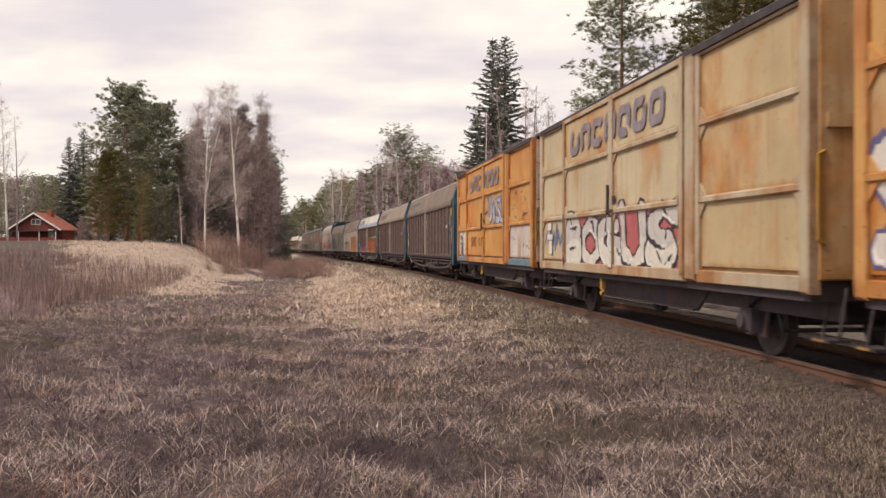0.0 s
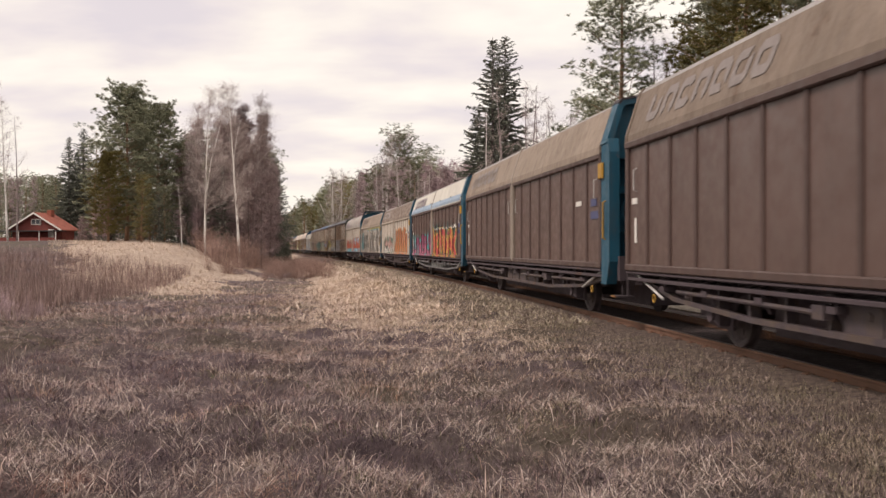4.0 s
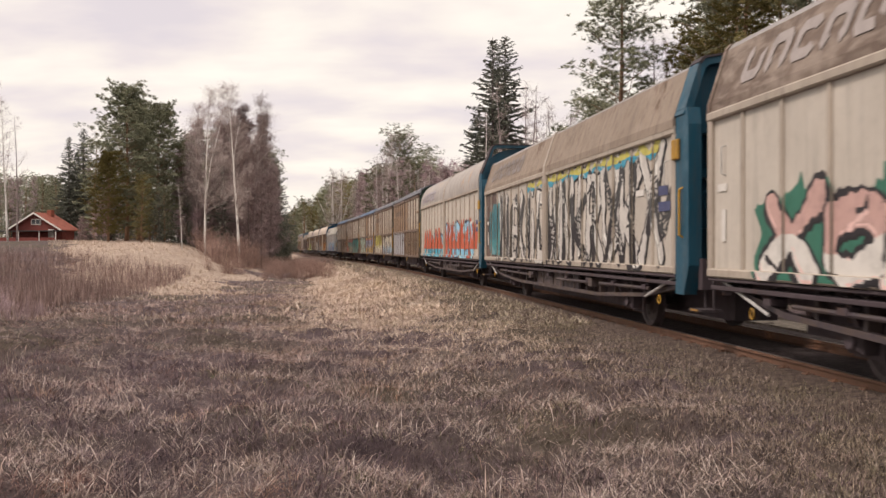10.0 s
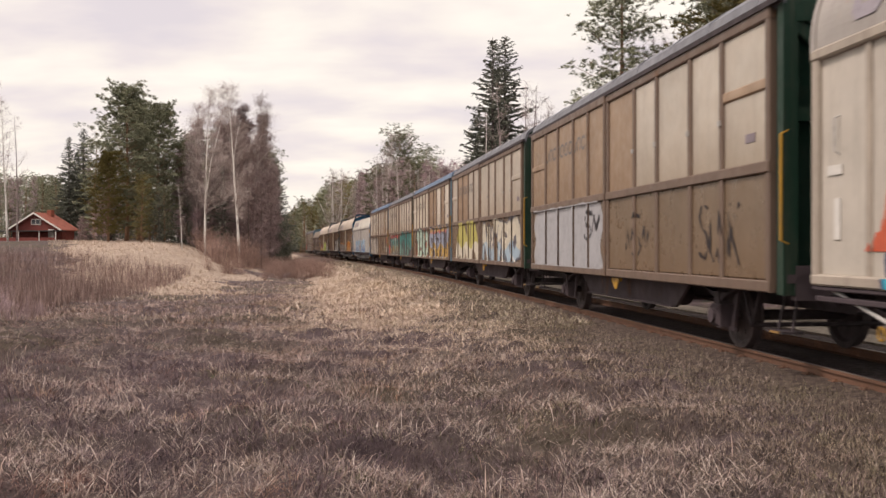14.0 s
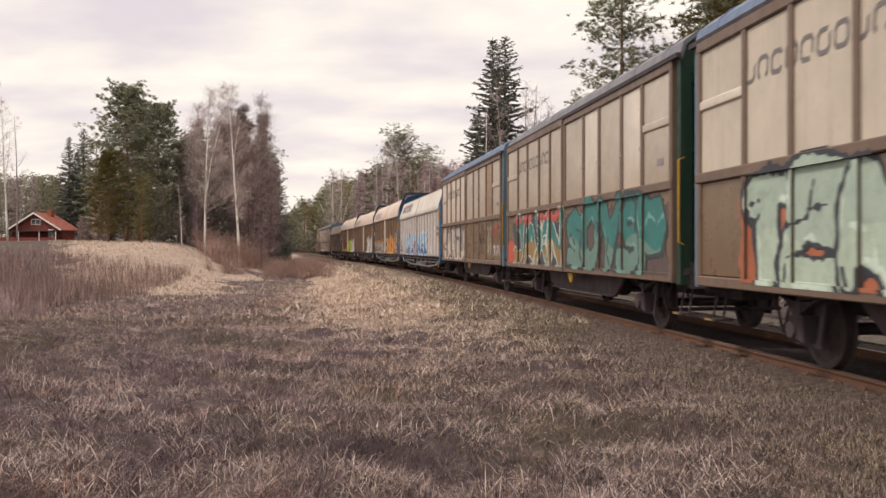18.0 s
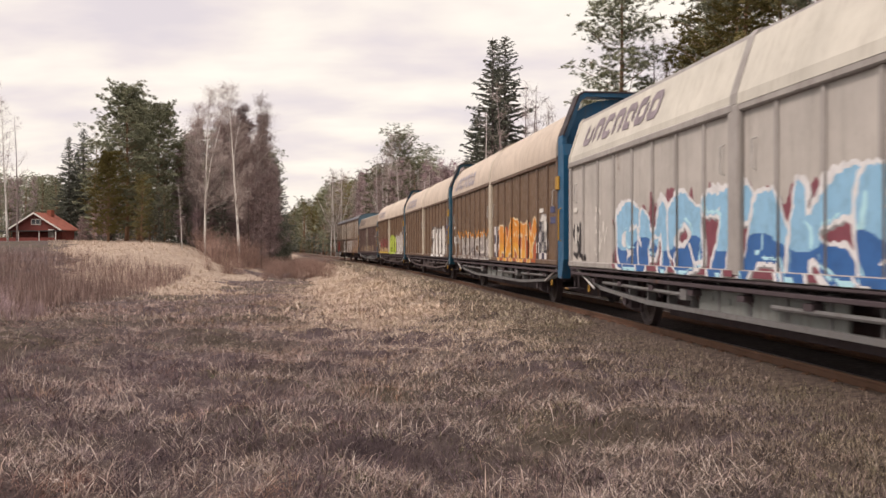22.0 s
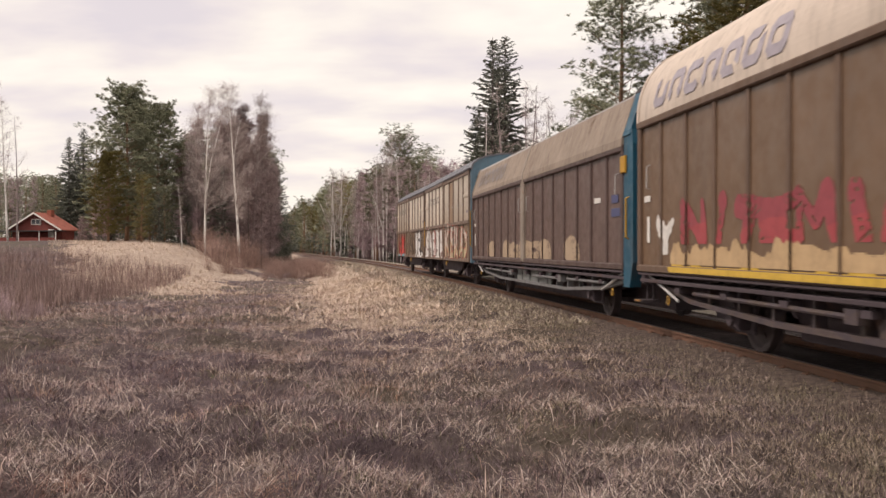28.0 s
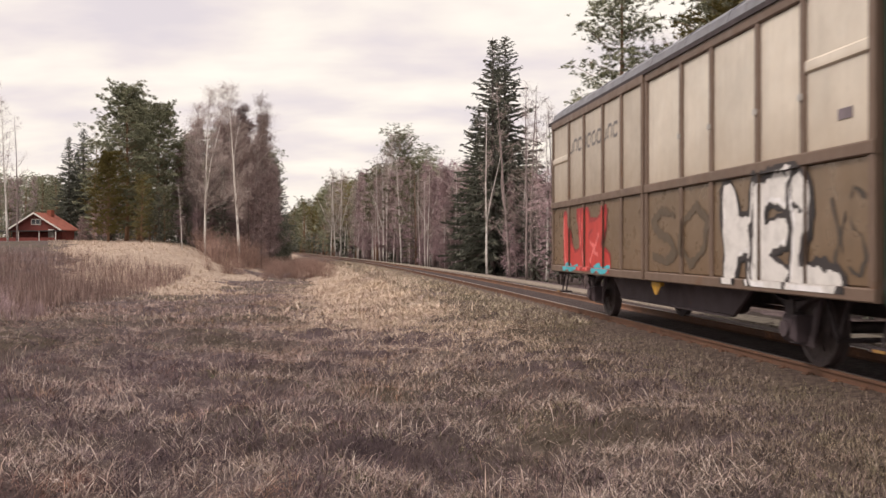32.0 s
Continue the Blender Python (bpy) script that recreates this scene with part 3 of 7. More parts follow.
    def bracket(b):
        b.prism([(-1.42, 0.86), (-1.36, 0.86), (-1.36, 0.80), (-1.42, 0.80)], -0.22, 0.22)
        b.poly([(-0.20, -1.42, 0.80), (0.20, -1.42, 0.80), (0.05, -1.42, 0.66), (-0.05, -1.42, 0.66)])
        b.poly([(0.20, -1.40, 0.80), (-0.20, -1.40, 0.80), (-0.05, -1.40, 0.66), (0.05, -1.40, 0.66)])
    part("jacking_plate", shared(("jacking_plate",), bracket), M_YELLOW, w, "dirty yellow plate under the sill", at=pose(0.25, 0, 0))
    part("brake_box", shared(("brake_box",), lambda b: (b.box(-1.3, -0.3, 0.2, 0.7, 0.42, 0.86), b.rod((-3.4, -0.3, 0.56), (3.4, -0.3, 0.56), 0.035), b.rod((0.9, -0.75, 0.62), (1.9, -0.75, 0.62), 0.17, 12))), M_UNDER, w)
    sole_bar(w)
    running_gear(w, P, (-0.30 * P, 0.30 * P), M_UNDER)
    return w, -1.53, -1.50


def wagon_braced(P, cols, roof_mat, sill=None):
    """Two-axle covered wagon with wide doors and welded cross beams."""
    c_panel, c_rib = cols
    w = empty("covered_wagon")
    L = P / 2 - 0.55
    zs, zt = 1.02, 4.18
    part("body", shared(("bodyC", P), lambda b: b.box(-L, L, -1.40, 1.40, 1.05, 4.15)), c_panel(9), w)
    part("centre_sill", shared(("sillC", P), lambda b: b.box(-L + 0.2, L - 0.2, -0.30, 0.30, 0.58, 0.80)), M_DARK, w)
    part("underframe", shared(("frameC", P), lambda b: (b.box(-L, L, -1.42, 1.42, 0.82, 1.05), b.box(-L, L, -1.1, -1.0, 0.6, 0.9))), M_UNDER, w)
    part("roof", shared(("roofC", P), lambda b: b.prism(roof_prof(1.47, 4.15, 0.36), -L - 0.03, L + 0.03)), roof_mat, w)
    part("gutter", shared(("gutterC", P), lambda b: (b.box(-L, L, -1.52, -1.43, 4.12, 4.22), b.box(-L, L, 1.43, 1.52, 4.12, 4.22))), M_DARK, w)
    cuts = [(-L, -L + 2.35, 0.0), (-L + 2.35, -L + 5.85, 0.05), (-L + 5.85, -L + 9.35, 0.05), (-L + 9.75, L, 0.0)]
    rows = [zs + 0.08, zs + 1.05, zs + 2.12, zt - 0.06]
    for side in (0, 180):
        turn = pose(0, 0, 0, 0, 0, side)
        for q, (a, c, proud) in enumerate(cuts):
            y = -1.42 - proud
            for r in range(3):
                me = shared(("panelC", round(c - a, 3), r), lambda b: b.slab(0.05, c - a - 0.05, -0.02, 0.02, rows[r] + 0.04, rows[r + 1] - 0.04, 0.012))
                part("panel", me, c_panel(q * 3 + r), w, at=turn @ pose(a, y, 0))
                if r:
                    bm = shared(("beamC", round(c - a, 3), r), lambda b: b.prism([(-0.075, rows[r] - 0.03), (-0.075, rows[r] + 0.03), (0.01, rows[r] + 0.075), (0.01, rows[r] - 0.075)], 0.06, c - a - 0.06))
                    part("beam", bm, c_rib, w, at=turn @ pose(a, y, 0))
            for r in (1, 2):
                for e, m in ((a + 0.11, 1), (c - 0.11, -1)):
                    for up in (-1, 1):
                        gs = shared(("gussetC", m, up), lambda b: (b.v.extend([(0, -0.05, 0), (m * 0.20, -0.05, 0), (0, -0.05, up * 0.20), (0, 0.02, 0), (m * 0.20, 0.02, 0), (0, 0.02, up * 0.20)]), b.f.extend([(0, 1, 2), (3, 5, 4), (0, 3, 4, 1), (1, 4, 5, 2), (2, 5, 3, 0)])))
                        part("gusset", gs, c_rib, w, at=turn @ pose(e, y, rows[r] + up * 0.04))
            for x in (a + 0.05, c - 0.05):
                part("post", shared(("postC",), lambda b: b.slab(-0.06, 0.06, -0.08, 0.02, zs, zt, 0.02)), c_rib, w, at=turn @ pose(x, y, 0))
            for nm, z0, z1 in (("top_rail", zt - 0.10, zt), ("bottom_rail", zs - 0.10, zs + 0.08)):
                part(nm, shared((nm, round(c - a, 3)), lambda b: b.slab(0, c - a, -0.06, 0.02, z0, z1, 0.015)), sill if sill and nm == "bottom_rail" and q in (0, 3) else c_rib, w, at=turn @ pose(a, y, 0))
        part("door_post", shared(("doorpost",), lambda b: b.slab(-0.16, 0.16, -0.10, 0.02, zs - 0.08, zt, 0.03)), c_rib, w, at=turn @ pose(-L + 9.55, -1.42, 0))
        part("door_latch", shared(("door_latch",), lambda b: (b.box(-0.055, -0.015, -0.13, -0.05, 2.0, 2.55), b.box(0.10, 0.24, -0.07, -0.045, 2.2, 2.34), b.box(-0.2, 0.2, -0.10, -0.05, 2.05, 2.10))), M_UNDER, w, at=turn @ pose(-L + 5.85, -1.47, 0))
    for a in (-1, 1):
        part("end_wall", shared(("endC",), lambda b: (b.slab(-1.38, 1.38, -0.05, 0.05, 1.05, 4.15, 0.02), b.box(-1.3, 1.3, -0.09, -0.05, 2.7, 2.85), b.box(-0.06, 0.06, -0.12, -0.05, 1.05, 4.1))), c_panel(9), w, at=pose(a * (L + 0.05), 0, 0, 0, 0, 90 * a))
        for y in (-1, 1):
            part("corner_post", shared(("cornerC",), lambda b: b.slab(-0.1, 0.1, -0.08, 0.08, 0.9, 4.2, 0.03)), c_rib, w, at=pose(a * (L - 0.02), y * 1.43, 0))
        foot_step(w, a * (L + 0.1))
    handrail(w, L + 0.12, 1.45, 2.45, -1.40)
    part("jacking_hook", shared(("jacking_hook",), lambda b: (b.box(-0.07, 0.07, -1.40, -1.34, 0.62, 0.86), b.tube([(0, -1.38, 0.64), (0.10, -1.38, 0.56), (0, -1.38, 0.5), (-0.08, -1.38, 0.55)], [0.03] * 4, 6))), M_YELLOW, w, "yellow lifting hook", at=pose(-1.6, 0, 0))
    sole_bar(w)
    running_gear(w, P, (-0.31 * P, 0.31 * P), M_UNDER)
    return w, -1.53, -1.50


LOW_COVER = [(-1.50, 3.20), (-1.49, 3.34), (-1.25, 4.08), (-1.19, 4.16), (-0.7, 4.25), (0.0, 4.29)]
TALL_COVER = [(-1.50, 3.46)] + [(-1.50 * math.cos(math.pi / 2 * k / 26) ** 0.72, 3.58 + 1.20 * math.sin(math.pi / 2 * k / 26) ** 1.02) for k in range(26)] + [(0.0, 4.78)]


def cover_y(prof, z):
    return float(np.interp(z, [p[1] for p in prof], [p[0] for p in prof])) - 0.012


def wagon_truss(P, tall, c_panel, c_rib, c_cover, c_roof, end_mat, seam_mat=None, stripe=None, truss=None):
    """Long sliding-wall wagon: ribbed walls under a shaped cover, fish-bellied truss below, bulkhead with ladder at the front."""
    w = empty("sliding_wall_wagon")
    a0, a1 = -P / 2 + 0.36, P / 2 - 0.96
    cover = TALL_COVER if tall else LOW_COVER
    zs, zt = 1.06, cover[0][1]
    half = (a1 - a0) / 2
    n = 8
    cw = half / n
    part("body", shared(("bodyB", P, tall), lambda b: b.box(a0 + 0.06, a1 - 0.06, -1.38, 1.38, 1.05, zt)), c_panel(0), w)
    hi = 2 if not tall else 3
    band = cover[:hi + 1] if not tall else cover[:15]
    top = cover[hi:] if not tall else cover[14:]
    sym_top = top + [(-y, z) for y, z in reversed(top[:-1])]
    for hx in (0, 1):
        x0, x1 = a0 + hx * half, a0 + (hx + 1) * half
        k = 0.0 if hx == 0 else -0.015
        part("roof", shared(("roofB", P, tall, hx), lambda b: b.prism([(y, z + k) for y, z in sym_top] + [(y, z - 0.05) for y, z in reversed(sym_top)], x0, x1)), c_roof, w)
        for side in (1, -1):
            part("wall_cover", shared(("coverB", P, tall, hx, side), lambda b: b.prism([(side * (y + k), z) for y, z in band] + [(side * (y + 0.05), z) for y, z in reversed(band)], x0 + 0.01, x1 - 0.01), ), c_cover, w)
    mid_x = a0 + half
    part("cover_seam", shared(("seamB", P, tall), lambda b: b.prism([(y - 0.022, z + 0.01) for y, z in cover[:-1]] + [(y + 0.02, z - 0.03) for y, z in reversed(cover[:-1])], mid_x - 0.10, mid_x + 0.10)), seam_mat or c_rib, w)
    part("cover_rim", shared(("rimB", P, tall), lambda b: b.prism([(y - 0.018, z + 0.01) for y, z in cover[:-1]] + [(y + 0.02, z - 0.03) for y, z in reversed(cover[:-1])], a0 - 0.01, a0 + 0.09)), c_cover, w)
    part("centre_post", shared(("centreB", tall), lambda b: b.slab(-0.17, 0.17, -0.105, 0.0, zs - 0.02, zt + 0.02, 0.03)), c_rib if c_cover is TARP_DK else seam_mat or c_rib, w, at=pose(mid_x, -1.42, 0))
    if stripe:
        part("cover_stripe", shared(("stripeB", P, tall), lambda b: b.prism([(-1.515, 3.24), (-1.508, 3.345), (-1.455, 3.50), (-1.44, 3.48), (-1.48, 3.24)], a0 + 0.1, a1 - 0.02)), stripe, w, "pale blue stripe along the cover")
        for k in range(5):
            part("cover_catch", shared(("catchB",), lambda b: b.box(-0.06, 0.06, -0.035, 0.0, -0.02, 0.02)), M_GREYBLUE, w, at=pose(a0 + 1.9 + 3.1 * k, -1.468, 3.50))
    for side in (0, 180):
        turn = pose(0, 0, 0, 0, 0, side)
        for hx in (0, 1):
            b0 = (a0 + hx * half) if side == 0 else -(a0 + (hx + 1) * half)
            y = -1.42 - (0.02 if hx == 0 else 0.0)
            for k in range(n):
                part("panel", shared(("panelB", P, tall), lambda b: b.slab(0.02, cw - 0.02, -0.02, 0.03, zs + 0.06, zt - 0.08, 0.012)), c_panel(hx * n + k), w, at=turn @ pose(b0 + k * cw, y, 0))
            rib = shared(("ribB", tall), lambda b: b.slab(-0.045, 0.045, -0.055, 0.02, zs + 0.02, zt - 0.06, 0.018))
            for k in range(1, n):
                part("rib", rib, c_rib, w, at=turn @ pose(b0 + k * cw, y, 0))
            for x in (b0 + 0.07, b0 + half - 0.07):
                part("door_edge", shared(("edgeB", tall), lambda b: b.slab(-0.07, 0.07, -0.075, 0.02, zs - 0.02, zt + 0.03, 0.02)), c_rib, w, at=turn @ pose(x, y, 0))
            part("top_rail", shared(("railB", P, tall), lambda b: b.slab(0, half, -0.09, 0.02, zt - 0.09, zt + 0.03, 0.02)), c_rib, w, at=turn @ pose(b0, y, 0))
            part("bottom_rail", shared(("railBb", P), lambda b: b.slab(0, half, -0.085, 0.02, zs - 0.05, zs + 0.07, 0.02)), c_rib, w, at=turn @ pose(b0, y, 0))
            if side == 0:
                for hxx in (b0 + 0.5, b0 + half - 0.4):
                    def grip(b):
                        b.tube([(0, 0.04, 2.35), (0, -0.03, 2.38), (0, -0.03, 2.72), (0, 0.04, 2.75)], [0.012] * 4, 6)
                    part("grip", shared(("grip",), grip), M_PIPE, w, at=pose(hxx, y - 0.05, 0))
        # longitudinal running rails and fish-bellied truss

        def lower(b):
            b.slab(a0, a1, -1.50, -1.36, 0.96, 1.0, 0.01)
            b.slab(a0, a1, -1.46, -1.30, 0.84, 0.90, 0.01)
        part("running_rail", shared(("runB", P), lower), M_UNDER, w, at=turn if side == 0 else pose(a0 + a1, 0, 0, 0, 0, 180))
        mid = (a0 + a1) / 2

        def belly(b):
            pts = [(a0 + 0.2, 0.88), (a0 + 1.9, 0.58), (a0 + 4.6, 0.46), (a1 - 4.6, 0.46), (a1 - 1.9, 0.58), (a1 - 0.1, 0.80)]
            for (xa, za), (xb, zb) in zip(pts, pts[1:]):
                i = len(b.v)
                for x, z in ((xa, za), (xb, zb)):
                    b.v += [(x, -1.34, z), (x, -1.24, z), (x, -1.24, z + 0.07), (x, -1.34, z + 0.07)]
                b.f += [(i + q, i + (q + 1) % 4, i + 4 + (q + 1) % 4, i + 4 + q) for q in range(4)] + [(i + 3, i + 2, i + 1, i), (i + 4, i + 5, i + 6, i + 7)]
            for k in range(17):
                x = a0 + 0.6 + (a1 - a0 - 1.2) * k / 16
                zb = float(np.interp(x, [q[0] for q in pts], [q[1] for q in pts]))
                b.box(x - 0.035, x + 0.035, -1.30, -1.16, zb + 0.03, 0.92)
        part("truss_beam", shared(("bellyB", P), belly), truss or M_TRUSS, w, at=turn if side == 0 else pose(a0 + a1, 0, 0, 0, 0, 180))
        def web(b):
            b.slab(mid - 1.7, mid + 2.3, -1.285, -1.25, 0.50, 0.86, 0.008)
            b.rod((mid - 1.2, -1.30, 0.72), (mid - 1.2, -1.27, 0.72), 0.05, 10)
            b.box(mid - 0.85, mid - 0.6, -1.30, -1.28, 0.64, 0.72)
        part("web_plate", shared(("webB", P), web), (M_WEB if truss else M_TRUSS), w, at=turn if side == 0 else pose(a0 + a1, 0, 0, 0, 0, 180))
        if side == 0:
            def brace(b):
                b.prism([(-1.40, 0.92), (-1.22, 0.92), (-1.22, 0.60), (-1.26, 0.60)], -0.05, 0.05)
                b.box(-0.10, 0.10, -1.42, -1.22, 0.72, 0.80)
            for k in range(9):
                part("bracket", shared(("bracketB",), brace), M_UNDER, w, at=pose(a0 + 1.6 + (a1 - a0 - 3.2) * k / 8, 0, 0))
            part("pull_rod", shared(("rodB", P), lambda b: (b.rod((a0 + 2.2, -1.38, 0.74), (mid - 1.9, -1.38, 0.71), 0.032), b.rod((mid + 0.8, -1.38, 0.70), (mid + 3.6, -1.38, 0.71), 0.032), b.rod((mid + 4.2, -1.38, 0.72), (a1 - 1.4, -1.38, 0.74), 0.032), b.box(mid + 3.5, mid + 3.75, -1.42, -1.26, 0.64, 0.80), b.box(mid - 2.1, mid - 1.85, -1.42, -1.26, 0.64, 0.80))), truss or M_TRUSS, w)
            for x, sgn in ((a0 + 0.12, 1), (a1 - 0.05, -1)):
                part("end_strut", shared(("strutB", sgn), lambda b: b.rod((0, -1.40, 1.0), (sgn * 1.5, -1.40, 0.60), 0.022)), M_PIPE, w, "pale steel strut", at=pose(x, 0, 0))

                def ring(b):
                    m = 12
                    b.tube([(0.055 * math.cos(2 * math.pi * q / m), 0, 0.066 * math.sin(2 * math.pi * q / m)) for q in range(m + 1)], [0.013] * (m + 1), 6)
                part("towing_ring", shared(("ringB",), ring), M_YELLOW, w, "yellow ring", at=pose(x + sgn * 0.95, -1.36, 0.58))
    part("underframe", shared(("frameB", P), lambda b: (b.box(a0, P / 2 - 0.36, -1.0, -0.86, 0.72, 1.02), b.box(a0, P / 2 - 0.36, 0.86, 1.0, 0.72, 1.02), b.box(a0, a1, -1.36, 1.36, 0.98, 1.06),
                                                     b.box(P / 2 - 0.5, P / 2 - 0.36, -1.3, 1.3, 0.8, 1.25), b.box(a0, a0 + 0.14, -1.3, 1.3, 0.8, 1.25), b.box(-4.5, 3.9, -0.80, 0.80, 0.26, 0.74), b.box(-8.2, 7.7, -0.35, 0.35, 0.27, 0.80), b.box(-1.6, 1.0, -0.95, 0.95, 0.38, 0.72))), M_UNDER, w)
    # bulkhead at the front, plain end wall at the rear
    ze = cover[-1][1] + (0.06 if tall else 0.03)
    for s in (-1, 1):
        prof = [(a1 + 0.0, 0.72), (a1 + 0.32, 0.72), (a1 + 0.50, 1.15), (a1 + 0.50, zt), (a1 + 0.44, zt + 0.25), (a1 + 0.0, zt + 0.25)]

        def post(b):
            i = len(b.v)
            b.v += [(x, s * 1.47, z) for x, z in prof] + [(x, s * 1.27, z) for x, z in prof]
            m = len(prof)
            b.f += [(i + q, i + (q + 1) % m, i + m + (q + 1) % m, i + m + q) for q in range(m)] + [tuple(i + q for q in range(m)), tuple(i + m + q for q in range(m - 1, -1, -1))]
        part("end_post", shared(("endpostB", P, tall, s), post), end_mat, w)
    full = cover + [(-y, z) for y, z in reversed(cover[:-1])]
    part("bulkhead", shared(("bulkB", P, tall), lambda b: (b.prism([(1.3, 1.05)] + [(y * 0.96, z + 0.0) for y, z in reversed(full)] + [(-1.3, 1.05)], a1 + 0.0, a1 + 0.09))), end_mat, w)
    arch = [(-1.47, zt), (-1.46, zt + 0.42), (-1.10, ze - 0.06), (-0.98, ze + 0.02)] if tall else full[1:5]
    arch = arch + [(-y, z) for y, z in reversed(arch)]
    part("hood", shared(("hoodB", P, tall), lambda b: b.prism([(y, z + 0.03) for y, z in arch] + [(y * 0.93, z - 0.07) for y, z in reversed(arch)], a1 - 0.02, a1 + 0.36)), end_mat, w)
    part("hood_rim", shared(("hoodrimB", P, tall), lambda b: b.prism([(y, z + 0.05) for y, z in arch[1:-1]] + [(y * 0.98, z + 0.02) for y, z in reversed(arch[1:-1])], a1 - 0.03, a1 + 0.40)), M_DARK, w)
    for z in (1.75, 2.5, 3.15):
        part("cross_beam", shared(("crossB",), lambda b: b.box(-0.12, 0.12, -1.28, 1.28, -0.06, 0.06)), end_mat, w, at=pose(a1 + 0.20, 0, z))
    part("vent_box", shared(("ventB",), lambda b: b.box(-0.06, 0.06, -0.28, 0.28, -0.22, 0.22)), M_DARK, w, at=pose(a1 + 0.16, -0.75, 2.82))

    def hand_wheel(b):
        m = 18
        b.tube([(0, 0.33 * math.cos(2 * math.pi * q / m), 0.33 * math.sin(2 * math.pi * q / m)) for q in range(m + 1)], [0.018] * (m + 1), 6)
        for q in range(3):
            t = math.pi * q / 3
            b.rod((0, -0.33 * math.cos(t), -0.33 * math.sin(t)), (0, 0.33 * math.cos(t), 0.33 * math.sin(t)), 0.012, 5)
    part("brake_wheel", shared(("brake_wheel",), hand_wheel), end_mat, w, at=pose(a1 + 0.36, -0.85, 2.1))
    part("rear_wall", shared(("rearB", P, tall), lambda b: b.prism([(1.38, 1.05)] + [(y * 0.95, z - 0.06) for y, z in reversed(full)] + [(-1.38, 1.05)], a0 - 0.02, a0 + 0.08)), end_mat, w)
    handrail(w, a1 + 0.27, 1.55, 2.30, -1.52)
    part("marker_plate", shared(("markerB",), lambda b: b.slab(-0.13, 0.13, -0.02, 0.02, 2.72, 3.02, 0.015)), M_YELLOW, w, "yellow plate on the end post", at=pose(a1 + 0.06, -1.50, 0))
    stp = part("platform_step", shared(("stepB",), lambda b: (b.box(-0.22, 0.22, -1.42, -1.1, 0.50, 0.53), b.rod((-0.15, -1.2, 0.52), (-0.15, -1.2, 0.95), 0.02), b.rod((0.15, -1.2, 0.52), (0.15, -1.2, 0.95), 0.02))), M_DARK, w, at=pose(a1 + 0.62, 0, 0))
    part("tread_edge", shared(("edgeStepB",), lambda b: b.box(-0.12, 0.12, -1.435, -1.422, 0.499, 0.531)), M_YELLOW_D, stp, "dirty yellow edge")
    running_gear(w, P, (-0.30 * P - 0.1, 0.30 * P - 0.25), M_UNDER)
    return w, -1.505, cover


# ---- graffiti ----
GLYPH = {
    "A": [[(0, 0), (.4, 1), (.6, 1), (1, 0)], [(.2, .4), (.8, .4)]], "B": [[(0, 0), (0, 1), (.7, .95), (.85, .75), (.6, .52), (0, .5)], [(.6, .52), (.95, .28), (.75, .03), (0, 0)]],
    "C": [[(1, .85), (.6, 1), (.1, .8), (0, .5), (.1, .15), (.6, 0), (1, .15)]], "E": [[(1, 1), (0, .95), (0, .05), (1, 0)], [(0, .5), (.75, .52)]],
    "G": [[(1, .85), (.5, 1), (.05, .75), (0, .3), (.4, 0), (1, .1), (1, .5), (.55, .5)]], "H": [[(0, 0), (0, 1)], [(1, 0), (1, 1)], [(0, .5), (1, .55)]],
    "I": [[(.5, 0), (.5, .65)], [(.5, .95), (.5, 1)]], "K": [[(0, 0), (0, 1)], [(1, 1), (.1, .5), (1, 0)]], "L": [[(.1, 1), (0, .05), (1, 0)]],
    "M": [[(0, 0), (.1, 1), (.5, .4), (.9, 1), (1, 0)]], "N": [[(0, 0), (.05, 1), (.95, 0), (1, 1)]], "O": [[(.5, 1), (.05, .75), (.05, .25), (.5, 0), (.95, .25), (.95, .75), (.5, 1)]],
    "R": [[(0, 0), (0, 1), (.75, .95), (.85, .7), (.6, .5), (0, .48)], [(.45, .48), (1, 0)]], "S": [[(1, .9), (.4, 1), (0, .78), (.3, .55), (.8, .45), (1, .2), (.6, 0), (0, .1)]],
    "T": [[(0, 1), (1, .95)], [(.5, .95), (.45, 0)]], "U": [[(0, 1), (.05, .2), (.5, 0), (.95, .2), (1, 1)]], "V": [[(0, 1), (.5, 0), (1, 1)]],
    "W": [[(0, 1), (.2, 0), (.5, .7), (.8, 0), (1, 1)]], "X": [[(0, 1), (1, 0)], [(0, 0), (1, 1)]], "Y": [[(0, 1), (.5, .5), (1, 1)], [(.5, .5), (.45, 0)]], "Z": [[(0, 1), (1, 1), (0, 0), (1, 0)]],
    "D": [[(0, 0), (0, 1), (.6, .95), (1, .6), (.95, .3), (.6, 0), (0, 0)]], "J": [[(.3, 1), (.8, 1), (.8, .2), (.4, 0), (0, .2)]], "P": [[(0, 0), (0, 1), (.8, .95), (.95, .7), (.7, .45), (0, .45)]],
    "!": [[(.5, .3), (.5, 1)], [(.5, 0), (.5, .05)]], "F": [[(0, 0), (0, 1), (1, .95)], [(0, .5), (.7, .52)]],
    "|": [[(.4, 0), (.5, 1)]], "~": [[(0, .3), (.3, .8), (.6, .3), (1, .7)]],
}


def seg_dist(px, pz, a, b):
    ax, az, bx, bz = *a, *b
    dx, dz = bx - ax, bz - az
    t = np.clip(((px - ax) * dx + (pz - az) * dz) / (dx * dx + dz * dz + 1e-9), 0, 1)
    return np.hypot(px - ax - t * dx, pz - az - t * dz)


SPRAY = {}


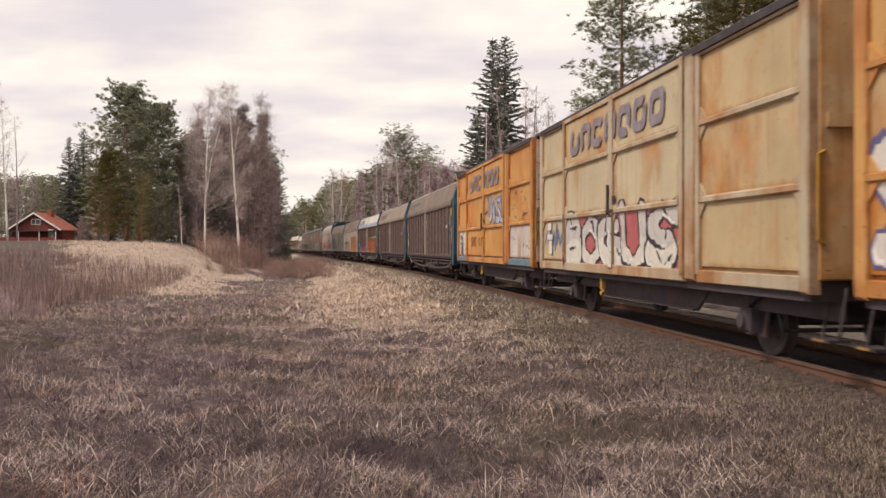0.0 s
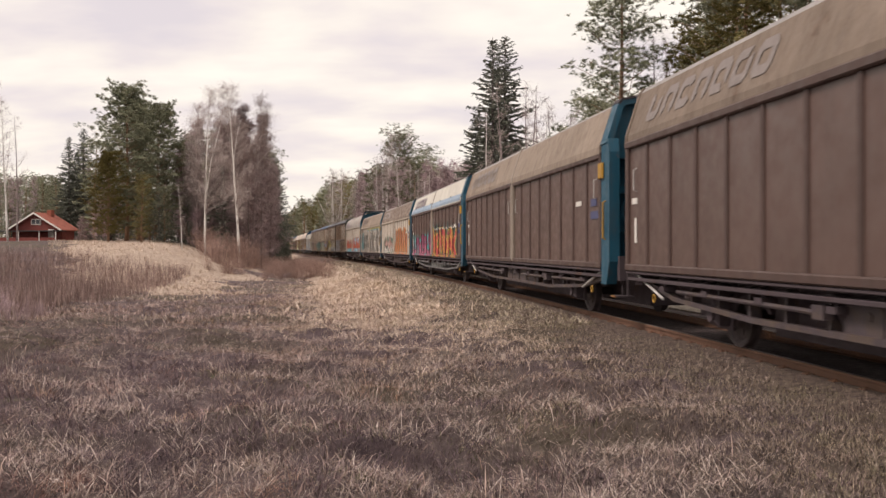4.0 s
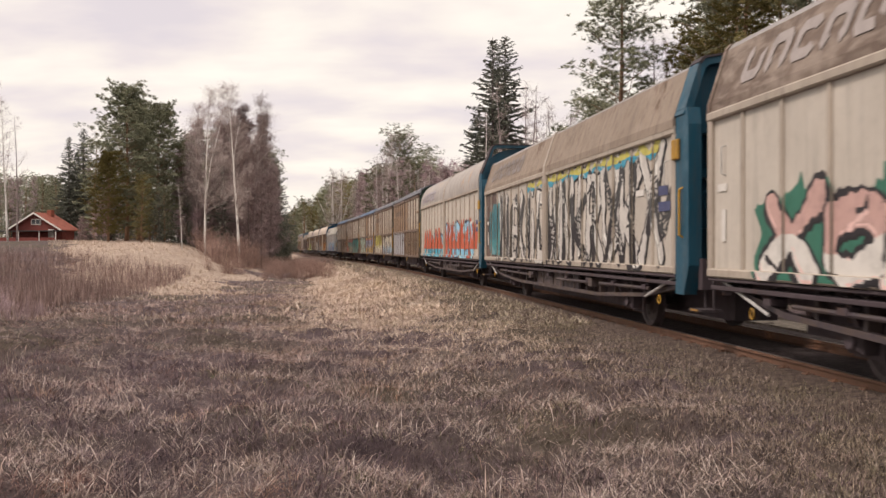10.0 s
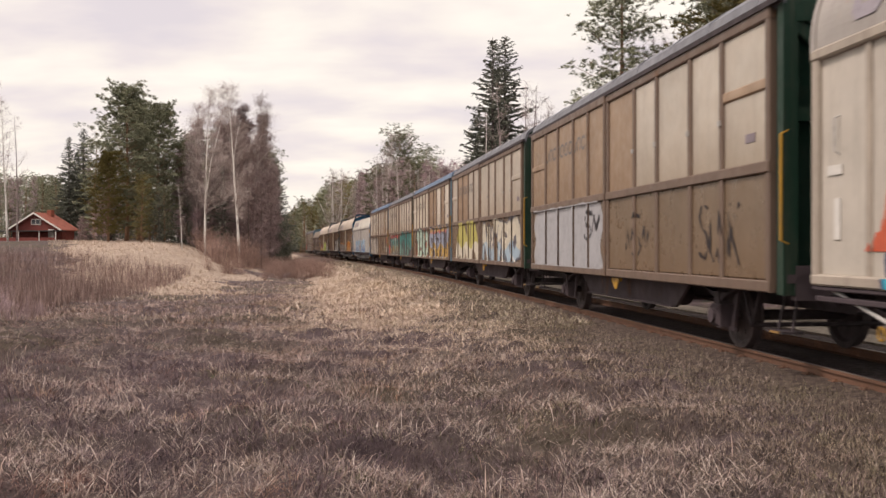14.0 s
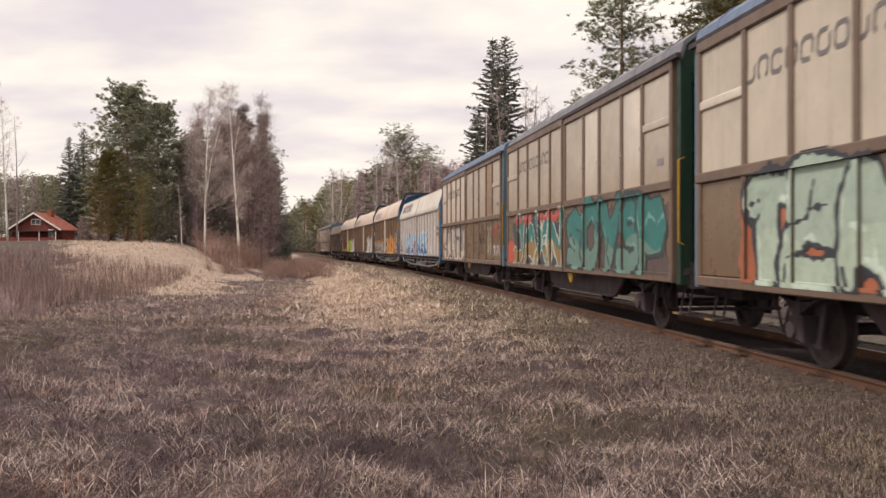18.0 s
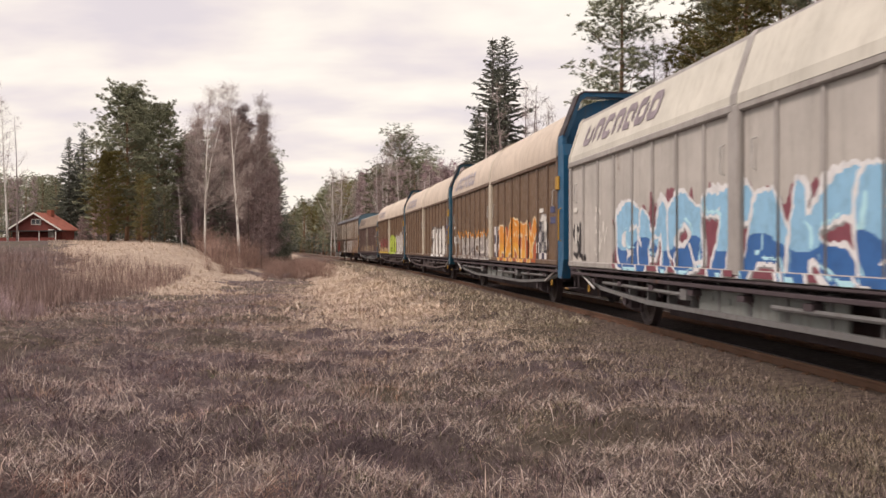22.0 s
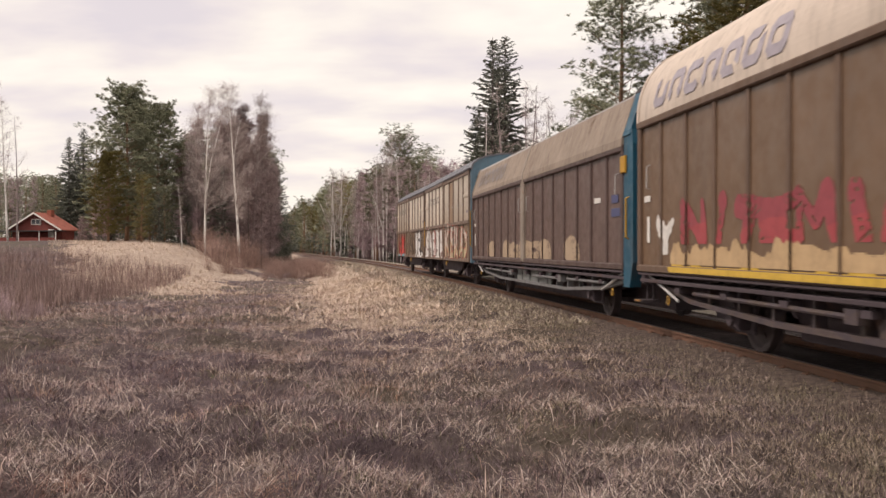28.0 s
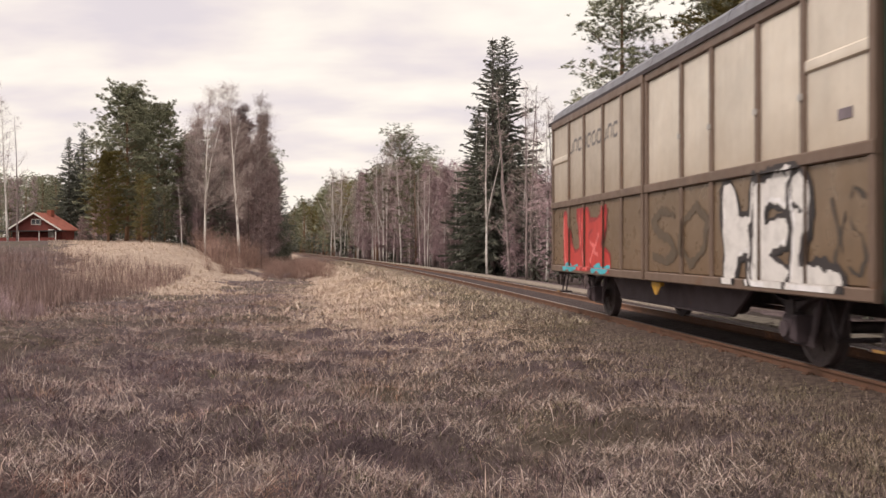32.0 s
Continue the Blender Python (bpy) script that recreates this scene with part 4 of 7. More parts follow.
def spray(c):
    if c not in SPRAY:
        m = Mat("spray_paint", 0.55)
        m.color(m.ramp(m.noise(5.0, 5, 0.7, vary=False), [(0.25, dim(c, 0.72)), (0.5, c), (0.8, dim(c, 1.15))]))
        SPRAY[c] = m.m
    return SPRAY[c]


def surface_line(wagon_type, P, x, z):
    """The outermost y of the near wall at x and height z, ribs and rails included."""
    if wagon_type == "A":
        y = np.where(x < -0.08, -1.49, -1.46)
        if z < 1.02 or 2.29 < z < 2.43:
            return y - (0.045 if z < 1.02 else 0.055)
        near = np.min([np.abs(x - e) for e in A_REAR + A_FRONT], 0) < 0.056
        return np.where(near, y - 0.04, y)
    if wagon_type == "B":
        a0, a1 = -P / 2 + 0.36, P / 2 - 0.96
        cw = (a1 - a0) / 16
        y = np.where(x < (a0 + a1) / 2, -1.46, -1.44)
        if z < 1.13:
            return y - 0.065
        near = np.abs((x - a0) / cw - np.round((x - a0) / cw)) * cw < 0.046
        return np.where(near, y - 0.035, y)
    L = P / 2 - 0.55
    y = np.where((x > -L + 2.35) & (x < -L + 9.35), -1.49, -1.44)
    near = np.minimum(np.abs(x + L - 5.85), np.minimum(np.abs(x + L - 2.35), np.abs(x + L - 9.35))) < 0.11
    return np.where(near, y - 0.06, y)


def graffiti(wagon, kind, P, x0, x1, z0, z1, text, cols, weight=0.16, halo=0.0, seed=1, ragged=0.0, label="", fade=0.0, row=0.02):
    """Sprayed letters that follow the wall's ribs. cols: fill below, fill above, outline, halo (None leaves the wall bare)."""
    rng = np.random.default_rng(seed)
    xs = np.arange(x0 - 0.25, x1 + 0.25, 0.012)
    zr = np.arange(z0 - (0.0 if halo < 0.3 else 0.05), z1 + 0.25 + halo, row)
    PX, PZ = np.meshgrid(xs, zr)
    w, h = (x1 - x0) / len(text), z1 - z0
    wt = weight * min(w, h) * 1.18
    wob = (0.02 * np.sin(PX * 9 + seed) * np.sin(PZ * 11 + 2 * seed) + 0.012 * np.sin(PX * 31 + PZ * 17)) * min(1.0, h)
    swell = 1 + 0.30 * np.sin(PX * 2.6 + PZ * 3.7 + seed) + 0.14 * np.sin(PX * 6.1 - PZ * 4.3)
    ol = max(0.04, wt * 0.36)
    dist = np.full(PX.shape, 9.0)
    owner = np.zeros(PX.shape, int)
    for k, ch in enumerate(text):
        if ch == " ":
            continue
        sx, sz = w * 0.86, h * (0.84 + 0.20 * rng.random())
        ox, oz, lean = x0 + k * w + w * 0.07, z0 + h * 0.05 + h * 0.08 * rng.random(), (rng.random() - 0.5) * 0.34
        one_d = np.full(PX.shape, 9.0)
        for line in GLYPH[ch]:
            pts = [(ox + u * sx + lean * v * w, oz + v * (sz - 0.1 * h)) for u, v in line]
            for a, b in zip(pts, pts[1:]):
                one_d = np.minimum(one_d, seg_dist(PX, PZ, a, b))
        one_d = (one_d + wob) / swell
        over = one_d < (wt + ol if cols[2] is not None else dist)
        over |= one_d < dist
        dist = np.where(over, one_d, dist)
        owner[over] = k + 1
    code = np.zeros(PX.shape, int)
    if halo > 0 and cols[3] is not None:
        edge = z1 + halo * (0.55 + 0.45 * np.sin(PX * 5.1 + seed) * np.sin(PX * 2.3 + 1.7 * seed)) + ragged * 1.6 * np.clip(lumps(PX * 4.3 + seed, PX * 0 + seed) + 0.5 * lumps(PX * 11.0 + seed, PX * 0 + 3), -0.6, 1.2)
        lo = z0 - 0.0
        code[(PZ < edge) & (PZ > lo) & (PX > x0 - 0.15 + 0.1 * np.sin(PZ * 9)) & (PX < x1 + 0.15 + 0.1 * np.sin(PZ * 7 + 1))] = 4
    if cols[2] is not None:
        block = np.roll(dist, (-int(0.05 / row), 5), (0, 1))
        block[-int(0.05 / row) - 1:] = 9
        block[:, :6] = 9
        code[block < wt + ol * 0.7] = 5
        code[dist < wt + ol] = 3
    split_z = z0 + h * (0.45 + 0.12 * np.sin(PX * 3 + seed))
    code[(dist < wt) & (PZ < split_z)] = 1
    code[(dist < wt) & (PZ >= split_z)] = 2
    if cols[2] is not None:
        shine = np.roll(dist, (int(0.35 * wt / row), int(0.3 * wt / 0.012)), (0, 1))
        code[(dist < wt * 0.86) & (shine > wt * 0.98) & (np.sin(PX * 4.7 + PZ * 2.9 + seed) > -0.2)] = 6
    if cols[2] is not None and w > 0.35:
        # inner cuts, arrows and shines across the letters
        inside = (code == 1) | (code == 2)
        for k in range(2 * len(text)):
            cx, cz = x0 + (x1 - x0) * rng.random(), z0 + h * (0.15 + 0.7 * rng.random())
            an, ln = rng.random() * 6.28, (0.15 + 0.3 * rng.random()) * min(w, h)
            pts = [(cx, cz), (cx + ln * math.cos(an), cz + ln * math.sin(an)), (cx + ln * (math.cos(an) + math.cos(an + 1.1)), cz + ln * (math.sin(an) + math.sin(an + 1.1)))]
            near = np.minimum(seg_dist(PX, PZ, pts[0], pts[1]), seg_dist(PX, PZ, pts[1], pts[2])) + wob
            code[inside & (near < 0.016 + 0.02 * rng.random())] = 3 if k % 3 else 6
    if fade:
        worn = np.sin(PX * 23 + 3 * np.sin(PZ * 19)) * np.sin(PZ * 29 + 2 * np.sin(PX * 11 + seed)) + 0.6 * np.sin(PX * 5.3 + PZ * 3.1 + seed)
        code[worn > 1.5 - 1.6 * fade] = 0
    if cols[2] is not None:
        cols = (*cols, dim(cols[2], 0.35), tuple(min(0.75, 1.25 * v + 0.10) for v in cols[1]))
    owner[code == 4] = 0
    sheets = {}
    for r in range(len(zr)):
        line, own = code[r], owner[r]
        ysurf = surface_line(kind, P, xs, zr[r] + row / 2)
        key = np.round(ysurf, 3)
        cut = np.flatnonzero((np.diff(line) != 0) | (np.diff(key) != 0) | (np.diff(own) != 0)) + 1
        for a, c in zip(np.concatenate([[0], cut]), np.concatenate([cut, [len(xs)]])):
            v = int(line[a])
            if v == 0 or cols[v - 1] is None:
                continue
            b, slot, order = sheets.setdefault(int(own[a]), (Build(), [], {}))
            i = order.setdefault(cols[v - 1], len(order))
            xa, xb = xs[a], xs[a] + (c - a) * 0.012
            y = ysurf[a] - 0.005 - 0.0012 * (seed % 5)
            b.quad((xa, y, zr[r]), (xb, y, zr[r]), (xb, y, zr[r] + row), (xa, y, zr[r] + row))
            slot.append(i)
    for k, (b, slot, order) in sheets.items():
        name = "graffiti_letter" if k else "graffiti_background"
        me = b.mesh(name)
        for col in order:
            me.materials.append(spray(col))
        me.polygons.foreach_set("material_index", slot)
        ob = new(name, me)
        ob.parent = wagon
        if label:
            ob["label"] = label


def checks(wagon, P, x0, x1, z0, z1, size=0.26):
    """A sprayed chequered patch with a rounded top."""
    for k, i in enumerate(np.arange(x0, x1 - 0.02, size)):
        for j, z in enumerate(np.arange(z0, z1 - 0.1 * abs(k - 1.5), size)):
            b = Build()
            n = 7
            for q in range(n):
                a, c = i + size * q / n, i + size * (q + 1) / n
                y = float(surface_line("B", P, np.array([(a + c) / 2]), z + 0.13)[0]) - 0.005
                b.quad((a, y, z), (c, y, z), (c, y, z + size), (a, y, z + size))
            me = b.mesh("graffiti_square")
            me.materials.append(spray((0.60, 0.58, 0.56) if (k + j) % 2 else (0.035, 0.03, 0.06)))
            new("graffiti_square", me).parent = wagon


# ---- the train ----
def one(mat):
    return lambda *a: mat


def some(*mats):
    return lambda k=0, *a: mats[k % len(mats)]


CREAM = rusted("cream_paint", (0.50, 0.425, 0.27), (0.40, 0.17, 0.035), amount=0.26, flakes=0.15)
CREAM_D = rusted("cream_paint_rusty", (0.48, 0.37, 0.20), (0.40, 0.155, 0.028), amount=0.55, flakes=0.35)
CREAM_RIB = rusted("cream_frame", (0.44, 0.37, 0.255), (0.34, 0.15, 0.045), amount=0.55, flakes=0.3)
ORANGE = rusted("rusty_orange", (0.54, 0.285, 0.075), (0.44, 0.125, 0.014), amount=0.60, flakes=0.35)
ORANGE_D = rusted("rusty_orange_worn", (0.54, 0.31, 0.10), (0.42, 0.12, 0.015), amount=0.55, flakes=1.0)
ORANGE_W = rusted("flaking_white_paint", (0.55, 0.52, 0.47), (0.34, 0.13, 0.04), amount=0.35, flakes=0.9)
ORANGE_RIB = rusted("rusty_orange_frame", (0.52, 0.28, 0.085), (0.36, 0.105, 0.016), amount=0.7, flakes=0.4)
BROWN_D = painted("dark_brown_paint", (0.105, 0.066, 0.054), 0.12, 0.4, (0.15, 0.075, 0.035), 0.36, (0.07, 0.049, 0.04))
BROWN_DR = painted("dark_brown_rib", (0.076, 0.047, 0.039), 0.15, 0.4, (0.11, 0.055, 0.028), 0.5, (0.045, 0.033, 0.028))
BROWN = painted("brown_paint", (0.138, 0.083, 0.046), 0.12, 0.4, (0.12, 0.06, 0.028), 0.36, (0.09, 0.06, 0.04))
BROWN_R = painted("brown_rib", (0.120, 0.076, 0.050), 0.2, 0.4, (0.09, 0.045, 0.02), 0.55, (0.06, 0.042, 0.03))
WHITE = painted("off_white_paint", (0.49, 0.45, 0.385), 0.10, 0.35, (0.18, 0.09, 0.04), 0.45)
WHITE_R = painted("off_white_rib", (0.38, 0.33, 0.27), 0.25, 0.5, (0.16, 0.08, 0.035))
GREYW = painted("grey_white_paint", (0.44, 0.415, 0.38), 0.08, 0.3, (0.15, 0.09, 0.05), 0.45)
GREYW_R = painted("grey_white_rib", (0.33, 0.31, 0.29), 0.15, 0.45)
TARP_BR = painted("dirty_brown_cover", (0.190, 0.150, 0.116), 0.42, 0.75, (0.10, 0.066, 0.045), 0.8, (0.105, 0.078, 0.06), 0.55)
TARP_BL = painted("pale_brown_cover", (0.265, 0.215, 0.168), 0.42, 0.75, (0.12, 0.082, 0.058), 0.8, (0.13, 0.10, 0.078), 0.45)
TARP_DK = painted("peeling_brown_cover", (0.150, 0.112, 0.088), 0.25, 0.5, (0.10, 0.066, 0.048), 0.8, (0.085, 0.064, 0.054), 0.45, smear=(0.295, 0.245, 0.20))
TARP_W = painted("white_cover", (0.54, 0.525, 0.46), 0.05, 0.3, (0.2, 0.14, 0.09), 0.7, (0.2, 0.17, 0.13), 0.12)
TARP_BE = painted("beige_cover", (0.54, 0.465, 0.385), 0.08, 0.5, (0.22, 0.15, 0.10), 0.7, (0.20, 0.16, 0.13), 0.12)
TARP_GR = painted("patched_grey_cover", (0.36, 0.335, 0.305), 0.40, 0.5, (0.36, 0.235, 0.15), 0.6, (0.20, 0.17, 0.15), 0.15)
M_SEAM = painted("tan_seam_paint", (0.25, 0.21, 0.17), 0.2, 0.5)
ROOF_G = painted("grey_roof", (0.28, 0.265, 0.25), 0.15, 0.4, (0.14, 0.09, 0.06), 0.6)
ROOF_D = painted("slate_roof", (0.15, 0.155, 0.175), 0.15, 0.45, (0.10, 0.06, 0.04), 0.42)
ROOF_BL = painted("blue_grey_roof", (0.12, 0.18, 0.27), 0.1, 0.4)
TAN_U = painted("tan_panel", (0.57, 0.51, 0.425), 0.0, 0.14, (0.16, 0.09, 0.045), 0.40, metal=0.5, sheen_dirt=(0.34, 0.25, 0.16))
TAN_U2 = painted("sand_panel", (0.69, 0.635, 0.54), 0.0, 0.14, (0.16, 0.09, 0.045), 0.40, metal=0.4, sheen_dirt=(0.42, 0.33, 0.23))
TAN_L = painted("brown_panel", (0.200, 0.142, 0.090), 0.0, 0.3, (0.13, 0.07, 0.032), 0.28, metal=0.25, sheen_dirt=(0.17, 0.105, 0.055))
TAN_R = painted("brown_frame", (0.150, 0.104, 0.076), 0.3, 0.4, (0.12, 0.06, 0.025), 0.45)
PINK_U = painted("clay_panel", (0.38, 0.27, 0.18), 0.0, 0.2, (0.15, 0.075, 0.042), 0.38, metal=0.4, sheen_dirt=(0.24, 0.15, 0.085))
CREAM_P = painted("cream_panel", (0.50, 0.45, 0.36), 0.08, 0.3, (0.2, 0.11, 0.05), 0.4)

PC, PB, PA = 13.92, 18.15, 14.1
WAGONS = []


def add(w, s, label, cat="freight wagon"):
    tagged(w, label, cat, "train of freight wagons")
    KEYED.append((w, s))
    WAGONS.append(w)
    return w


def upper(a, b=None, odd=(), c=None, third=()):
    return lambda what, k=0: c if k in third else b if k in odd else a


def consist():
    # two cream and rust wagons and their neighbour ahead
    w, *_ = wagon_braced(PC, (some(ORANGE, CREAM_D, ORANGE_D), ORANGE_RIB), ROOF_D)
    add(w, 9.86 - PC / 2, "rusty orange and cream covered freight wagon on rails")
    graffiti(w, "C", PC, -6.2, -4.2, 1.2, 2.6, "SX", ((0.6, 0.56, 0.5), (0.6, 0.56, 0.5), (0.10, 0.09, 0.2), None), seed=3, label="white and blue graffiti")
    w, *_ = wagon_braced(PC, (some(CREAM, CREAM, CREAM, CREAM, CREAM, CREAM_D, CREAM, CREAM, CREAM, CREAM_D, CREAM_D, CREAM_D), CREAM_RIB), ROOF_D)
    add(w, 16.8, "cream covered freight wagon with rust and white graffiti")
    graffiti(w, "C", PC, -3.9, 2.6, 1.06, 2.0, "BOGUS", ((0.62, 0.60, 0.52), (0.50, 0.48, 0.44), (0.03, 0.022, 0.025), (0.42, 0.10, 0.10)), 0.14, 0.001, 5, label="white letters outlined black on red")
    graffiti(w, "C", PC, -6.2, -4.4, 1.3, 2.0, "~W~", ((0.12, 0.14, 0.25), (0.12, 0.14, 0.25), None, None), 0.07, seed=2, fade=0.3)
    logo(w, -3.6, 3.34, 5.8, 0.56, -1.515, M_LOGO, 7, 0.15)
    placards(w, -5.6, 1.9, -1.47, M_LABEL)
    w, *_ = wagon_braced(PC, (some(ORANGE_W, ORANGE, ORANGE, ORANGE, ORANGE, ORANGE, ORANGE, ORANGE_D, ORANGE, ORANGE_W, ORANGE_D, ORANGE), ORANGE_RIB), ROOF_D, M_GREYBLUE)
    add(w, 30.7, "rusty orange covered freight wagon with grey scribbles")
    graffiti(w, "C", PC, 0.2, 3.0, 2.15, 2.95, "UVSL", ((0.44, 0.45, 0.47), (0.36, 0.38, 0.42), (0.07, 0.09, 0.18), None), 0.09, 0, 8, label="grey and blue scribble")
    graffiti(w, "C", PC, -3.2, -0.4, 1.45, 1.75, "SNT OIT", ((0.30, 0.07, 0.02), (0.30, 0.07, 0.02), None, None), 0.10, 0, 14, label="faint rusty scrawl")
    logo(w, -3.5, 3.34, 5.6, 0.54, -1.515, M_LOGO, 7, 0.15)
    placards(w, -5.6, 1.8, -1.48, M_LOGO)
    # long wagons with low covers
    spec = [
        (47.03, False, BROWN_D, BROWN_DR, TARP_BR, ROOF_G, M_TEAL, "dark brown sliding-wall freight wagon with teal end"),
        (65.46, False, BROWN_D, BROWN_DR, TARP_BL, ROOF_G, M_TEAL, "dark brown sliding-wall wagon with stained grey cover"),
        (83.75, False, BROWN_D, BROWN_DR, TARP_W, ROOF_G, M_TEAL, "brown sliding-wall wagon with white cover and red graffiti"),
        (102.05, False, WHITE, WHITE_R, TARP_DK, ROOF_G, M_TEAL, "off-white sliding-wall wagon with orange graffiti"),
        (120.19, False, WHITE, WHITE_R, TARP_BL, ROOF_G, M_TEAL, "off-white sliding-wall wagon covered in black letters"),
        (138.33, True, WHITE, WHITE_R, TARP_GR, ROOF_G, M_TEAL, "cream sliding-wall wagon with round roof and blue graffiti"),
        (226.83, False, GREYW, GREYW_R, TARP_W, ROOF_G, M_BLUE, "grey-white sliding-wall wagon with blue end and graffiti"),
        (244.79, True, BROWN, BROWN_R, TARP_BE, TARP_BE, M_BLUE, "golden brown sliding-wall wagon with orange graffiti"),
        (262.97, True, BROWN, BROWN_R, TARP_BE, TARP_BE, M_TEAL, "golden brown sliding-wall wagon with white letters"),
        (280.93, True, BROWN, BROWN_R, TARP_BE, TARP_BE, M_TEAL, "brown round-roofed sliding-wall wagon with yellow graffiti"),
        (298.63, False, BROWN_D, BROWN_DR, TARP_BL, ROOF_G, M_TEAL, "dark brown sliding-wall wagon with worn cover"),
    ]
    long = []
    for s, tall, pan, rib, cov, roof, end, label in spec:
        panels = (lambda k=0: BROWN_D if k < 2 else WHITE) if s == 120.19 else one(pan)
        w, y, prof = wagon_truss(PB, tall, panels, rib, cov, roof, end, CREAM_P if tall and pan is BROWN else M_SEAM if pan is BROWN_D else TARP_DK if cov is TARP_DK else None, M_STRIPE if cov is TARP_W and pan is BROWN_D else None, M_TRUSS_L if end is M_BLUE or s in (83.75, 298.63) else None)
        add(w, s, label)
        long.append((w, prof))
        ys = lambda z, prof=prof: cover_y(prof, z)
        z0 = 3.62 if tall else 3.48
        logo(w, -8.0 if tall else -7.9, z0, 4.6, 0.46, ys, spray((0.33, 0.30, 0.33)) if tall else spray((0.31, 0.275, 0.255)) if cov is TARP_DK else M_LOGO if cov not in (TARP_BR, TARP_BL) else spray((0.20, 0.17, 0.155)), 7, 0.2)
        placards(w, 6.45, 2.32, -1.452, M_LABEL, ((0.42, 0.10),))
        placards(w, 7.55, 2.30, -1.452, M_LABELB, ((0.40, 0.15), (0.52, 0.15)), 0.25)
        placards(w, -8.3, 2.2, -1.472, M_LABEL, ((0.28, 0.10), (0.12, 0.42)), 0.5)
    a0, mid, a1 = -PB / 2 + 0.36, -0.3, PB / 2 - 0.96
    blk, wht = (0.02, 0.017, 0.02), (0.62, 0.60, 0.55)
    w = long[2][0]
    graffiti(w, "B", PB, a0 + 0.3, mid - 0.2, 1.02, 1.95, "UTKERS", ((0.44, 0.13, 0.21), (0.23, 0.04, 0.10), (0.09, 0.02, 0.045), (0.03, 0.33, 0.33)), 0.125, 0.10, 11, 0.10, label="magenta letters on turquoise")
    graffiti(w, "B", PB, mid + 0.2, a1 - 1.4, 1.02, 2.15, "WONTMAK", ((0.42, 0.045, 0.045), (0.40, 0.04, 0.045), (0.58, 0.46, 0.05), (0.02, 0.07, 0.06)), 0.13, 0.12, 12, 0.25, label="red letters outlined yellow")
    graffiti(w, "B", PB, mid + 0.4, a1 - 1.0, 2.16, 2.34, "~~~~~~", (wht, wht, None, None), 0.10, seed=9, fade=0.25, label="white cloud outline")
    w = long[3][0]
    graffiti(w, "B", PB, a0 + 1.6, mid - 0.3, 1.02, 1.95, "XOMRN", (wht, (0.50, 0.32, 0.28), blk, (0.03, 0.15, 0.10)), 0.14, 0.06, 21, 0.12, label="white letters outlined black and green")
    graffiti(w, "B", PB, mid + 0.6, a1 - 1.3, 1.02, 2.30, "ATAER", ((0.44, 0.155, 0.045), (0.34, 0.11, 0.04), (0.52, 0.235, 0.06), (0.24, 0.37, 0.39)), 0.20, 0.1, 22, 0.05, label="orange block letters with turquoise drips")
    graffiti(w, "B", PB, mid + 0.5, a1 - 1.2, 2.36, 2.5, "~~~~~", ((0.03, 0.25, 0.30), (0.03, 0.25, 0.30), None, None), 0.3, seed=5, label="turquoise spray edge")
    w = long[4][0]
    graffiti(w, "B", PB, a0 + 2.1, a1 - 0.6, 1.02, 3.0, "MIBUIDWNTRUKX", ((0.50, 0.48, 0.44), (0.54, 0.52, 0.47), blk, None), 0.09, 0, 31, label="large white letters outlined black")
    graffiti(w, "B", PB, a0 + 0.2, a1 - 0.2, 1.02, 2.7, "~|N|X|~W|K|X|~", (blk, (0.05, 0.05, 0.05), None, None), 0.10, 0, 32, fade=0.45, label="black drips")
    graffiti(w, "B", PB, a0 + 1.0, a0 + 2.2, 1.2, 2.5, "O", ((0.05, 0.24, 0.26), (0.04, 0.17, 0.20), (0.07, 0.30, 0.32), None), 0.3, 0, 33, fade=0.4, label="turquoise patch")
    graffiti(w, "B", PB, mid - 2.0, a1 - 0.6, 2.82, 3.08, "~~V~~V~~~V", ((0.05, 0.30, 0.42), (0.50, 0.46, 0.10), None, None), 0.26, 0, 34, fade=0.3, label="turquoise and yellow spray edge")
    w = long[5][0]
    graffiti(w, "B", PB, a0 + 1.5, mid - 0.3, 1.02, 1.85, "MENER", ((0.04, 0.34, 0.46), (0.20, 0.47, 0.58), (0.02, 0.045, 0.12), (0.50, 0.10, 0.045)), 0.17, 0.0, 41, 0.1, label="blue letters on red")
    graffiti(w, "B", PB, a0 + 1.2, a1 - 0.6, 1.35, 1.80, "                ", (wht,) * 3 + ((0.50, 0.10, 0.045),), 0.1, 0.25, 44, 0.35, label="red spray background")
    graffiti(w, "B", PB, mid + 0.3, a1 - 1.3, 1.02, 2.2, "VISER", ((0.20, 0.47, 0.63), (0.30, 0.55, 0.70), (0.03, 0.03, 0.07), (0.46, 0.085, 0.04)), 0.13, 0.04, 42, 0.2, label="pale blue letters on red")
    w = long[6][0]
    graffiti(w, "B", PB, a0 + 3.4, a0 + 12.5, 1.02, 2.0, "GMOTAKE", ((0.03, 0.12, 0.33), (0.24, 0.46, 0.64), (0.66, 0.66, 0.66), (0.20, 0.055, 0.075)), 0.17, 0.06, 51, 0.14, label="blue letters outlined white on dark red")
    graffiti(w, "B", PB, a0 + 1.9, a0 + 2.7, 1.2, 2.2, "S~", (wht, wht, None, None), 0.10, 0, 52, fade=0.5, label="faint white tags")
    graffiti(w, "B", PB, a0 + 13.3, a0 + 14.2, 1.15, 1.95, "SX", (wht, wht, None, None), 0.10, 0, 53, fade=0.3, label="faint white tags")
